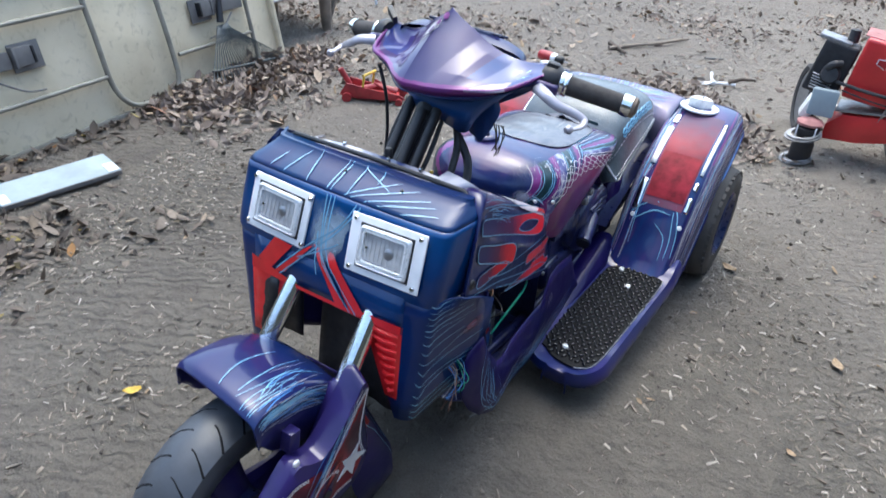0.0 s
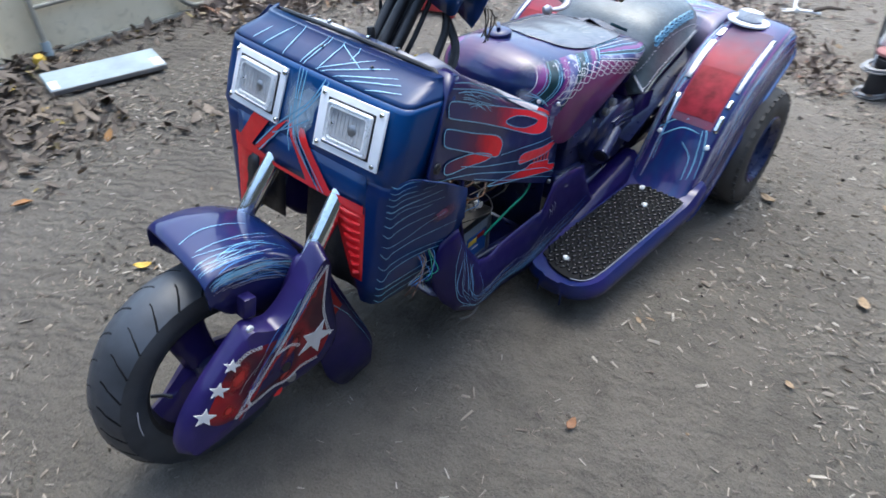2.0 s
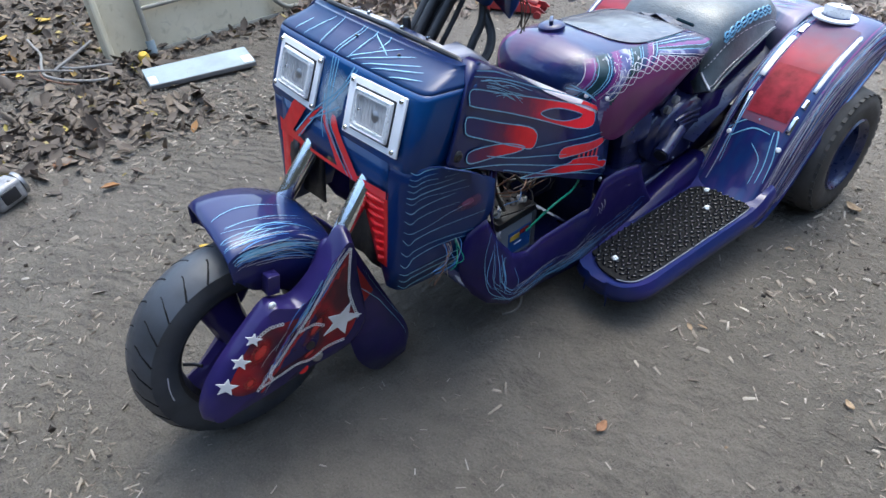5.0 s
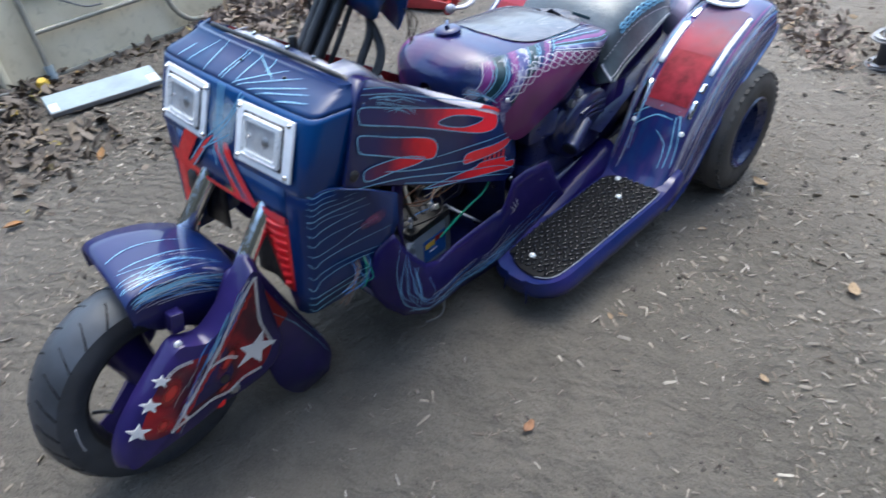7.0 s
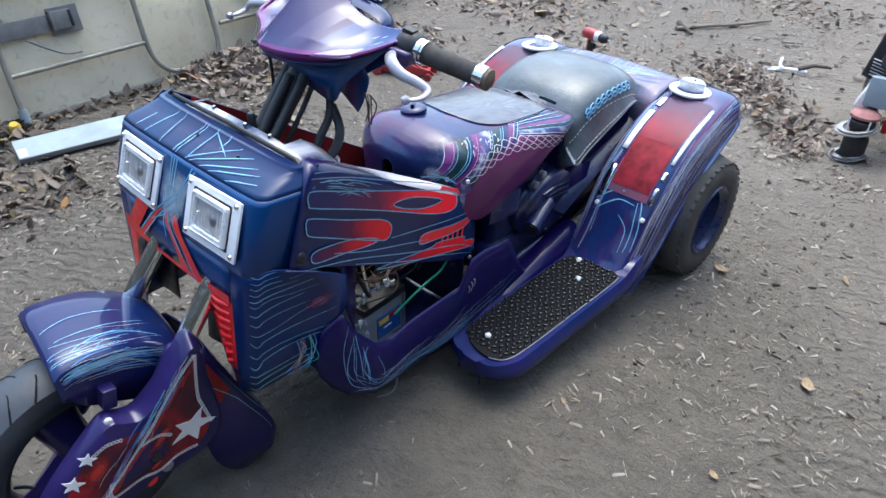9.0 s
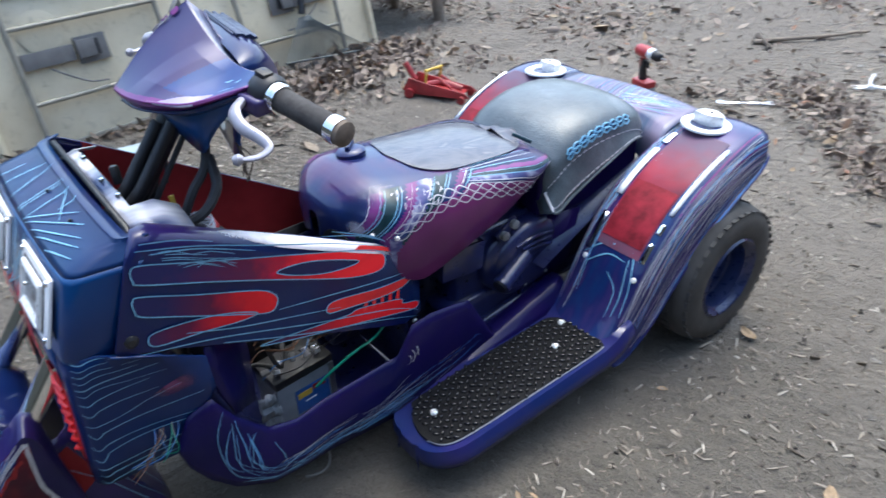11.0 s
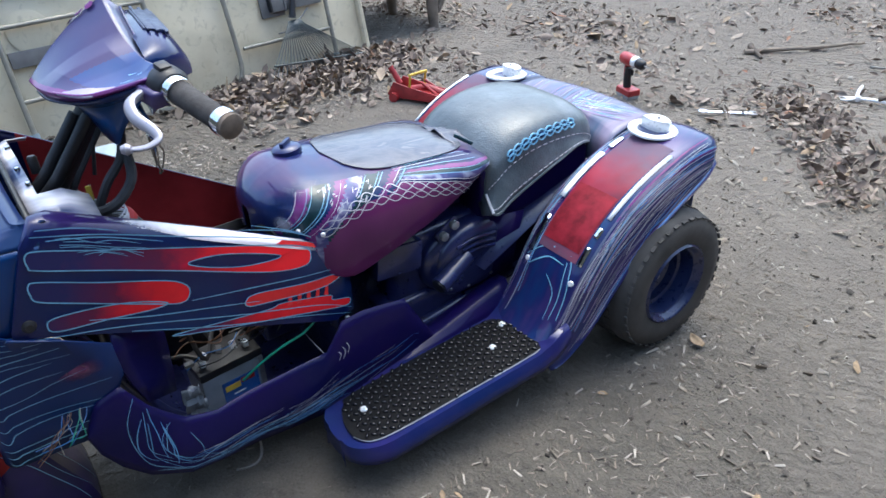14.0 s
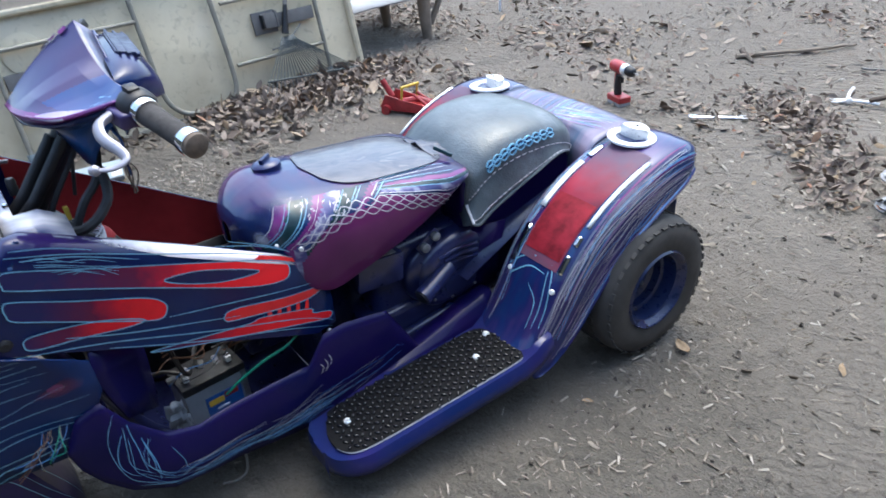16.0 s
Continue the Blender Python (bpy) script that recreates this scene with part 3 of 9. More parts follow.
front_wheel = part("front_wheel", lathe([(0.030, -0.05), (0.034, -0.045), (0.034, 0.045), (0.030, 0.05), (0.012, 0.052)], wheel_m(FW), 24), M_ENGINE, TRIKE, "dark violet front wheel with wide grooved tyre")
part("tyre", lathe([(0.158, -0.052), (0.172, -0.060), (0.195, -0.064), (0.217, -0.058), (0.232, -0.036), (0.240, 0), (0.232, 0.036), (0.217, 0.058), (0.195, 0.064), (0.172, 0.060), (0.158, 0.052)], wheel_m(FW), 72, capped=False), M_TYRE, front_wheel, "black scooter tyre with curved grooves")
bm = bmesh.new()
for k in range(26):
    a0 = 2 * math.pi * k / 26
    for sd in (-1, 1):
        pth = []
        for j in range(7):
            s = j / 6
            x = sd * (0.012 + 0.045 * s)
            r = float(np.interp(abs(x), (0, 0.036, 0.058), (0.240, 0.232, 0.217))) - 0.0026
            a = a0 + 0.13 * sd * s ** 1.6 * (1 if sd > 0 else -1) + (0.12 if sd < 0 else 0)
            pth.append(FW + V(x, r * math.cos(a), r * math.sin(a)))
        tube(pth, 0.0034, 5, bm)
part("tread_groove", bm, M_MAT, front_wheel, "dark tread grooves", kind="stuff")
part("rim", lathe([(0.160, -0.050), (0.163, -0.046), (0.154, -0.040), (0.152, 0), (0.154, 0.040), (0.163, 0.046), (0.160, 0.050), (0.149, 0.046), (0.141, 0.030), (0.138, 0), (0.141, -0.030), (0.149, -0.046)], wheel_m(FW), 56, True), M_BLACK, front_wheel, "black rim with violet overspray")
for k in range(3):
    a = math.radians(104 + 120 * k)
    d = V(0, math.cos(a), math.sin(a))
    t = V(0, -math.sin(a), math.cos(a))
    rows = []
    for s, w, th in ((0.020, 0.040, 0.034), (0.06, 0.042, 0.030), (0.10, 0.046, 0.026), (0.142, 0.060, 0.026)):
        c = FW + d * s
        rows.append([c + t * w * math.cos(q) + V(th, 0, 0) * math.sin(q) for q in (2 * math.pi * j / 10 for j in range(10))])
    part("spoke", skin(rows, None, True), M_FORK, front_wheel)
part("valve_stem", tube([FW + V(0.03, -0.136, 0.02), FW + V(0.045, -0.118, 0.02), FW + V(0.06, -0.108, 0.02)], 0.004, 8), M_BLACK, front_wheel)
part("chalk_mark", tube([FW + V(0.064, -0.185 * math.cos(q), 0.185 * math.sin(q)) for q in (-0.15, -0.05, 0.05, 0.2)], 0.0014, 5), M_PALE, front_wheel)

# -- front mudguard: upper hood and tail --
rows = []
for th, R, hw in ((92, 0.290, 0.124), (89, 0.301, 0.122), (83, 0.305, 0.120), (76, 0.307, 0.119), (66, 0.310, 0.116), (54, 0.313, 0.113), (44, 0.314, 0.108), (38, 0.309, 0.105)):
    a = math.radians(th)
    d = V(0, math.cos(a), math.sin(a))
    row = []
    skirt = {92: 0.055, 89: 0.075, 83: 0.105, 76: 0.118, 66: 0.126, 54: 0.130, 44: 0.125, 38: 0.115}[th]
    prof = [(-1.0, -skirt), (-1.0, -0.06), (-0.995, -0.032), (-0.965, -0.014), (-0.86, -0.004), (-0.5, 0.0), (0, 0.002), (0.5, 0.0), (0.86, -0.004), (0.965, -0.014), (0.995, -0.032), (1.0, -0.06), (1.0, -skirt)]
    for px_, dr in prof:
        row.append(FW + d * (R + dr) + V(px_ * hw - 0.008, -0.12 * px_ * hw, 0))
    rows.append(row)
rows = [list(c) for c in zip(*[spline(col, 4) for col in zip(*rows)])]
rows = [[Vector(p) for p in r] for r in rows]
mudguard = part("front_mudguard", skin(rows), M_GUARD, TRIKE, "indigo blue front mudguard with pale cyan airbrushed strands", solid=0.004, core=FW)
sf = surf(rows, FW)
st = []
for k in range(20):
    v0, u0 = rnd.uniform(0.1, 0.4), rnd.gauss(0.80, 0.03)
    st.append([(u0, v0), (u0 + rnd.gauss(0, 0.015), v0 + 0.2), (u0 + rnd.gauss(0.0, 0.03), min(0.97, v0 + rnd.uniform(0.35, 0.6)))])
for k in range(9):
    v0, u0 = rnd.uniform(0.05, 0.3), rnd.gauss(0.62, 0.05)
    st.append([(u0, v0), (u0 + rnd.gauss(0, 0.02), v0 + 0.25), (u0 + rnd.gauss(0, 0.03), v0 + 0.5)])
bits(mudguard, M_CYAN, "airbrush_strand", st, sf, 0.0016, 0.0016)
st = []
for k in range(34):
    v0, u0 = rnd.uniform(0.12, 0.5), rnd.choice((rnd.gauss(0.84, 0.035), rnd.gauss(0.66, 0.09)))
    st.append([(u0, v0), (u0 + rnd.gauss(0, 0.012), v0 + 0.15), (u0 + rnd.gauss(0, 0.02), min(0.97, v0 + rnd.uniform(0.25, 0.45)))])
bits(mudguard, M_SKYLINE, "airbrush_strand", st[:18], sf, 0.0020, 0.0014)
bits(mudguard, M_PALE, "airbrush_strand", st[18:], sf, 0.0009, 0.0018)
rows = []
TAILP = [(1.030, 0.400, 0.100, 0.105), (1.066, 0.310, 0.115, 0.13), (1.108, 0.210, 0.128, 0.15), (1.146, 0.125, 0.134, 0.172), (1.157, 0.070, 0.133, 0.150), (1.148, 0.036, 0.124, 0.105), (1.125, 0.020, 0.105, 0.065), (1.10, 0.014, 0.06, 0.03)]
for y, z, hw, fwd in TAILP:
    rows.append([V(px_ * hw, y - q * fwd, z - q * 0.012) for px_, q in [(-1.0, 1.0), (-0.98, 0.25), (-0.8, 0.05), (-0.4, 0), (0.4, 0), (0.8, 0.05), (0.98, 0.25), (1.0, 1.0)]])
rows = [[Vector(p) for p in r] for r in zip(*[spline(col, 3) for col in zip(*rows)])]
tail = part("mudguard_tail", skin(rows), M_FORK, TRIKE, "violet tail flap of the front mudguard", solid=0.004, core=FW)
st = [[(0.8, 0.1), (0.75, 0.3), (0.7, 0.45)], [(0.9, 0.12), (0.8, 0.35), (0.78, 0.5)], [(0.7, 0.15), (0.62, 0.3), (0.6, 0.5)]]
bits(tail, M_CYAN, "airbrush_strand", st, surf(rows, FW), 0.0014)
part("red_patch", filled([(0.86, 0.05), (0.97, 0.08), (0.95, 0.22), (0.85, 0.18)], surf(rows, FW), 0.002), M_DARKRED, tail)

# -- fork --
for sx, nm in ((0.118, "fork_leg"), (-0.110, "fork_leg")):
    leg = part(nm, lathe([(0.0, 0), (0.021, 0), (0.021, 0.30), (0.0, 0.30)], along((sx if sx > 0 else sx + 0.010, 0.955, 0.452), (sx if sx > 0 else sx + 0.036, 1.18, 0.74)), 20), M_CHROME, TRIKE, "chrome fork leg")
    part("fork_slider", lathe([(0.0, 0), (0.024, 0.0), (0.027, 0.02), (0.027, 0.20), (0.031, 0.235), (0.031, 0.27), (0.024, 0.28), (0, 0.28)], along((sx * 1.02, 0.79, 0.24), (sx, 0.968, 0.47)), 20), M_FORK, leg, "violet painted slider")
part("axle", lathe([(0, -0.14), (0.016, -0.14), (0.016, 0.14), (0, 0.14)], wheel_m(FW), 12), M_STEEL, TRIKE)
part("fork_crown", rbox((0.30, 0.05, 0.045), Matrix.Translation((0, 1.12, 0.685)) @ pose(0, 0, 0, -38, 0, 0), 0.01), M_BLACK, TRIKE)

# leading arm covers, with ridge and stars on the side that shows
ARM = [(0.960, 0.505), (0.900, 0.442), (0.841, 0.400), (0.806, 0.405), (0.776, 0.416), (0.732, 0.386), (0.658, 0.322), (0.612, 0.268), (0.592, 0.215), (0.604, 0.192), (0.655, 0.200), (0.740, 0.190), (0.850, 0.184), (0.940, 0.186), (0.985, 0.212), (1.005, 0.258), (0.994, 0.375), (0.990, 0.462), (0.980, 0.498)]


def ridge(y, z):
    """Height of the pressed arm cover over its rim."""
    d = abs((y - 0.71) * 0.695 - (z - 0.25) * 0.719)
    return 0.026 * max(0, 1 - d / 0.13)


for side in (1,):
    ol = spline(ARM, 4, True)
    cx_, cy_ = 0.80, 0.29
    rings = []
    for s, x in ((0.985, 0.122), (1.0, 0.138), (0.985, 0.145), (0.93, 0.150), (0.75, 0.153), (0.5, 0.155), (0.25, 0.156), (0.02, 0.157)):
        ring = []
        for p in ol:
            y, z = cx_ + (p[0] - cx_) * s, cy_ + (p[1] - cy_) * s
            ring.append(V(side * (x + (ridge(y, z) if s < 0.98 else 0)), y, z))
        rings.append(ring)
    bm = skin(rings, None, True)
    arm = part("fork_cover", bm, M_FORK, TRIKE, "violet pressed fork cover airbrushed red with white stars", 50)

    def on_arm(y, z, off=0.0, sd=side):
        return V(sd * (0.1535 + ridge(y, z) + off), y, z)

    if side > 0:
        # fine grid of painted cells that follow the ridge
        def field(outline, mat, name, off):
            bm2 = bmesh.new()
            o2 = spline(outline, 5, True)
            cy, cz = sum(p[0] for p in o2) / len(o2), sum(p[1] for p in o2) / len(o2)
            rr = [[on_arm(cy + (p[0] - cy) * s, cz + (p[1] - cz) * s, off) for p in o2] for s in (1, 0.8, 0.6, 0.4, 0.2, 0.01)]
            return part(name, skin(rr, bm2, True), mat, arm)

        field([(0.956, 0.478), (0.90, 0.412), (0.85, 0.375), (0.787, 0.374), (0.752, 0.376), (0.712, 0.354), (0.68, 0.318), (0.650, 0.275), (0.665, 0.248), (0.71, 0.242), (0.762, 0.240), (0.803, 0.234), (0.842, 0.222), (0.887, 0.225), (0.935, 0.228), (0.968, 0.268), (0.961, 0.317), (0.953, 0.363), (0.955, 0.424)], M_ARM, "airbrushed_field", 0.0022)
        field([(0.775, 0.364), (0.743, 0.366), (0.700, 0.335), (0.690, 0.305), (0.715, 0.29), (0.752, 0.325)], M_REDMIST, "red_patch", 0.0034)
        field([(0.690, 0.292), (0.668, 0.268), (0.68, 0.250), (0.712, 0.255), (0.70, 0.28)], M_REDMIST, "dark_red_patch", 0.0034)
        field([(0.905, 0.376), (0.873, 0.362), (0.835, 0.325), (0.80, 0.275), (0.835, 0.262), (0.86, 0.295), (0.885, 0.315)], M_REDMIST, "red_patch", 0.0034)
        field([(0.86, 0.262), (0.80, 0.252), (0.82, 0.238), (0.87, 0.235)], M_REDMIST, "red_patch", 0.0034)
        bm = bmesh.new()
        for pth in ([(0.955, 0.485), (0.917, 0.452), (0.871, 0.402), (0.839, 0.363), (0.801, 0.330), (0.756, 0.290), (0.70, 0.243)],
                    [(0.956, 0.484), (0.952, 0.424), (0.951, 0.363), (0.961, 0.317), (0.972, 0.268)],
                    [(0.71, 0.247), (0.762, 0.245), (0.803, 0.243), (0.842, 0.227), (0.887, 0.233), (0.931, 0.228)],
                    [(0.787, 0.374), (0.756, 0.376), (0.724, 0.362)],
                    [(0.815, 0.337), (0.855, 0.330), (0.88, 0.306)], [(0.745, 0.29), (0.735, 0.265), (0.74, 0.247)]):
            dense = spline(pth, 24)
            run = 0.0
            links = [[], []]
            for k in range(len(dense)):
                p, q = dense[max(0, k - 1)], dense[min(len(dense) - 1, k + 1)]
                d = math.hypot(q[0] - p[0], q[1] - p[1]) or 1.0
                run += d / 2
                w = 0.0034 * math.sin(run / 0.0135 * 2 * math.pi)
                for j, sg in enumerate((1, -1)):
                    links[j].append((dense[k][0] - sg * w * (q[1] - p[1]) / d, dense[k][1] + sg * w * (q[0] - p[0]) / d))
            for ln in links:
                ribbon(ln, 0.0020, lambda a, b, o: on_arm(a, b, o), 0.0044, bm, 1, False, False)
        part("lace_line", bm, M_WHITE, arm, "white airbrushed chain line")
        bm = bmesh.new()
        for rep in range(2):
            jig = [(p[0] + rnd.gauss(0.008, 0.003), p[1] + rnd.gauss(-0.006, 0.003)) for p in spline([(0.93, 0.455), (0.86, 0.385), (0.80, 0.325), (0.70, 0.24)], 12)]
            ribbon(jig, 0.005, lambda a, b, o: on_arm(a, b, o), 0.0038, bm, 1, False, False)
        part("red_line", bm, M_DARKRED, arm)
        bm = bmesh.new()
        for rep in range(12):
            y0 = rnd.uniform(0.83, 0.94)
            z0 = 0.25 + (y0 - 0.71) * 0.967 + rnd.uniform(0.003, 0.022)
            k = rnd.uniform(0.03, 0.08)
            ribbon([(y0, z0), (y0 - k * 0.72 + rnd.gauss(0, 0.003), z0 - k * 0.75)], 0.0014, lambda a, b, o: on_arm(a, b, o), 0.0045, bm, 4, True)
        part("airbrush_strand", bm, M_CYAN, arm, kind="stuff")
        for mt, n_ in ((M_PALE, 26), (M_SKYLINE, 14), (M_BAND, 10)):
            bm = bmesh.new()
            for rep_ in range(n_):
                y0 = rnd.uniform(0.74, 0.95)
                z0 = 0.25 + (y0 - 0.71) * 0.967 + rnd.gauss(0.006, 0.012)
                k = rnd.uniform(0.02, 0.07)
                ribbon([(y0, z0), (y0 - k * 0.4 + rnd.gauss(0, 0.003), z0 - k * 0.38), (y0 - k * 0.72 + rnd.gauss(0, 0.004), z0 - k * 0.75)], 0.0011 if mt is M_PALE else 0.0024, lambda a, b, o: on_arm(a, b, o), 0.0043 if mt is M_PALE else 0.0039, bm, 4, True)
            part("brushed_line", bm, mt, arm, kind="stuff")
        def painted_star(cy, cz, ex, ez, r, label):
            """A sprayed star; ex and ez are the skewed axes of its stencil."""
            o2 = []
            for k in range(10):
                a, q = math.pi * k / 5, r * (1 if k % 2 == 0 else 0.43)
                o2.append((cy + q * (ex[0] * math.sin(a) + ez[0] * math.cos(a)), cz + q * (ex[1] * math.sin(a) + ez[1] * math.cos(a))))
            rr = [[on_arm(cy + (p[0] - cy) * s_, cz + (p[1] - cz) * s_, 0.0052 - 0.0014 * (s_ == 1)) for p in o2] for s_ in (1, 0.97, 0.6, 0.3, 0.01)]
            return part("star", skin(rr, None, True), M_WHITE, arm, label)

        painted_star(0.928, 0.2880, (1.05, -0.60), (0.62, 0.80), 0.046, "large white five-pointed star")
        for y, z, r in ((0.721, 0.365, 0.0165), (0.685, 0.326, 0.0190), (0.6456, 0.283, 0.0215)):
            painted_star(y, z, (1.0, -0.62), (0.42, 0.86), r, "small white five-pointed star")
        for y, z in ((0.840, 0.275),):
            part("hole_rim", lathe([(0.010, 0.004), (0.016, 0.004), (0.016, 0.0), (0.010, 0.0)], Matrix.Translation((0.1545 + ridge(y, z), y, z)) @ AX, 20, True), M_FORK, arm)
            # raised black disc in place of the hole's shaded inside
            part("hole", lathe([(0.0, 0.0062), (0.011, 0.0062), (0.011, 0.0)], Matrix.Translation((0.1545 + ridge(y, z), y, z)) @ AX, 20), M_BLACK, arm)
        part("skull_bolt", lathe([(0, 0.010), (0.008, 0.009), (0.013, 0.004), (0.013, -0.01)], Matrix.Translation((0.152, 0.860, 0.216)) @ AX, 14), M_STEEL, arm, "worn steel bolt head")
        part("reflector", lathe([(0, 0.006), (0.012, 0.005), (0.016, 0.0), (0.016, -0.02)], Matrix.Translation((0.150, 0.822, 0.202)) @ AX, 18), M_RED, arm, "round red reflector")
        bolt_head((0.154, 0.780, 0.412), (0.3, 0.780, 0.412), 0.008, arm, M_ALU)
        part("lug", rbox((0.03, 0.028, 0.045), Matrix.Translation((0.120, 0.800, 0.440)) @ pose(0, 0, 0, -10, 0, 0), 0.004), M_FORK, arm)

# -- nose fairing --
LEV = [(0.355, 1.029, 0.232, 0.030), (0.41, 1.032, 0.238, 0.034), (0.50, 1.039, 0.247, 0.036), (0.575, 1.044, 0.253, 0.038), (0.618, 1.048, 0.257, 0.040), (0.658, 1.054, 0.262, 0.042)]
VIS = [(0.643, 1.060, 0.259, 0.040), (0.649, 1.052, 0.263, 0.030), (0.665, 1.051, 0.265, 0.028), (0.72, 1.069, 0.267, 0.028), (0.786, 1.092, 0.266, 0.028), (0.797, 1.097, 0.264, 0.028), (0.804, 1.108, 0.260, 0.028), (0.816, 1.148, 0.253, 0.035), (0.823, 1.178, 0.251, 0.022), (0.829, 1.183, 0.250, 0.020), (0.8295, 1.204, 0.249, 0.015)]


def side_y(z):
    """Where the fairing meets the flame panel behind it."""
    return 1.115 + max(0.0, z - 0.62) * 0.42


def u_row(z, y, hw, r, lo=-1.0, hi=1.0, back=None):
    """A row across the fairing: side, rounded corner, front, corner, side."""
    yb = back if back is not None else max(side_y(z) + 0.02, y + r + 0.012)
    pts = [V(-hw - 0.012, yb, z), V(-hw - 0.006, (yb + y + r) / 2, z)]
    pts += [V(-hw + r - r * math.cos(a), y + r - r * math.sin(a), z) for a in (math.pi / 2 * k / 5 for k in range(6))]
    pts += [V(x, y - 0.006 * (1 - (x / hw) ** 2), z) for x in np.linspace(-hw + r, hw - r, 15)[1:-1]]
    pts += [V(hw - r + r * math.sin(a), y + r - r * math.cos(a), z) for a in (math.pi / 2 * k / 5 for k in range(6))]
    pts += [V(hw + 0.006, (yb + y + r) / 2, z), V(hw + 0.012, yb, z)]
    return pts


fairing = part("nose_fairing", skin([u_row(*l) for l in VIS[:6]]), M_NOSE, TRIKE, "metallic blue square nose fairing with two headlights", solid=0.004)
top_rows = [u_row(*l) for l in VIS[5:]]
fairing_top = part("fairing_top", skin(top_rows), M_NOSETOP, fairing, "steel blue sloping top with pale cyan lines", solid=0.004)
cheek_rows = {}
for sd in (1, -1):
    rows = []
    for z, y, hw, r in [(a, b, c, d) for a, b, c, d in LEV]:
        x_in = 0.107 + (0.578 - z) / 0.17 * 0.068 if z < 0.578 else 0.0
        hw, y, r = hw + 0.003, y + 0.0005, 0.030
        x_in = min(x_in, hw - r - 0.004)
        yb = 1.115 + (0.62 - z) * 0.30
        row = [V(x, y - 0.006 * (1 - (x / hw) ** 2), z) for x in np.linspace(x_in, hw - r, 7)]
        row += [V(hw - r + r * math.sin(a), y + r - r * math.cos(a), z) for a in (math.pi / 2 * k / 6 for k in range(1, 7))]
        row += [V(hw + 0.004, (yb + y + r) / 2, z), V(hw + 0.010, yb, z), V(hw + 0.022, yb + 0.07, z), V(hw + 0.030, yb + 0.13, z)]
        rows.append([V(sd * p.x, min(p.y, 1.136 + (0.646 - z) / 0.535, 1.262 - max(0.0, 0.47 - z) * 0.75), p.z) for p in row])
    cheek_rows[sd] = rows
    cheek = part("lower_cheek", skin(rows), M_CHEEK, fairing, "blue lower cheek of the fairing with thin pale lines", solid=0.004)
    sf = surf(rows)
    if sd > 0:
        st = []
        for k in range(15):
            v = 0.03 + 0.93 * k / 14
            j = rnd.gauss(0, 0.006)
            st.append([(0.55, v + 0.012 + j), (0.66, v - 0.01), (0.80, v + 0.02 + rnd.gauss(0, 0.01)), (rnd.uniform(0.90, 0.985), v + 0.05 + rnd.gauss(0, 0.02))])
        bits(cheek, M_CYAN, "pinstripe", st, lambda u, v, o: sf(u, v, o), 0.0021, 0.0015, "thin pale cyan pinstripes")
        part("red_streak", decal([(0.86, 0.44), (0.985, 0.48), (0.985, 0.58), (0.90, 0.50)], sf, 0.0014), M_PLUMMIST, cheek)
    # red louvred corner of the grille
    bm = bmesh.new()
    low = []
    for z in (0.408, 0.45, 0.50, 0.55, 0.588):
        y = 1.034 + (z - 0.41) * 0.08
        xi = 0.107 + (0.578 - z) / 0.17 * 0.068
        low.append([V(sd * x, y - 0.006 * (1 - (x / 0.25) ** 2) - 0.003, z) for x in np.linspace(max(0.102, xi) - 0.004, (0.200 if sd > 0 else 0.209) + 0.004 * (z - 0.4), 4)])
    louvre = part("grille_corner", skin(low), M_RED, fairing, "red painted grille corner", solid=0.003)
    if sd > 0:
        for k in range(8):
            z = 0.428 + 0.019 * k
            xi = 0.107 + (0.578 - z) / 0.17 * 0.068 + 0.012
            y = 1.034 + (z - 0.41) * 0.08 - 0.008
            part("louvre_slat", tube([V(xi, y, z), V((xi + 0.19) / 2, y - 0.004, z + 0.001), V(0.192, y + 0.002, z + 0.001)], 0.0045, 8, None, lambda s: 0.5 + 0.5 * math.sin(math.pi * (0.08 + 0.84 * s)) ** 0.4), M_RED, louvre)
    else:
        # torn hole: its shaded inside is a black patch laid on top
        hole = [(-0.122 - 0.008 * rnd.random(), 0.572), (-0.155, 0.565), (-0.168, 0.540), (-0.170, 0.50), (-0.176, 0.465), (-0.182, 0.43), (-0.176, 0.412), (-0.168, 0.43), (-0.15, 0.47), (-0.13, 0.52)]
        bm = bmesh.new()
        pts = spline(hole, 4, True)
        bm.faces.new([bm.verts.new((p[0] + rnd.gauss(0, 0.0012), 1.034 + (p[1] - 0.41) * 0.08 - 0.0105, p[1] + rnd.gauss(0, 0.001))) for p in pts])
        part("broken_hole", bm, M_BLACK, louvre, "ragged black patch for the shaded hole in the grille corner", solid=0.001)
# dark sheets inside the grille; the black one stands in for shade
part("grille_shade", skin([[V(x, 1.066 + 0.05 * (x + 0.19) + (z - 0.40) * 0.08, z) for x in (-0.190, -0.16, -0.125, -0.098)] for z in (0.405, 0.46, 0.52, 0.588)]), M_BLACK, fairing, "black sheet standing for the shade behind the broken grille", solid=0.002)
part("inner_shield", skin([[V(x, 1.150 - 0.004 * math.cos(x * 60) + (z - 0.40) * 0.14, z) for x in np.linspace(-0.110, 0.118, 15)] for z in (0.25, 0.32, 0.38, 0.46, 0.53, 0.60)]), M_RUBBER, fairing, "dull black shield behind the fork", solid=0.003)
# grille lintel under the headlights, with crossing red bands
part("grille_lintel", skin([[V(x, y - 0.006 * (1 - (x / 0.25) ** 2), z) for x in np.linspace(-0.2, 0.2, 17)] for y, z in ((1.043, 0.572), (1.046, 0.60), (1.050, 0.655))]), M_NOSE, fairing, solid=0.004)


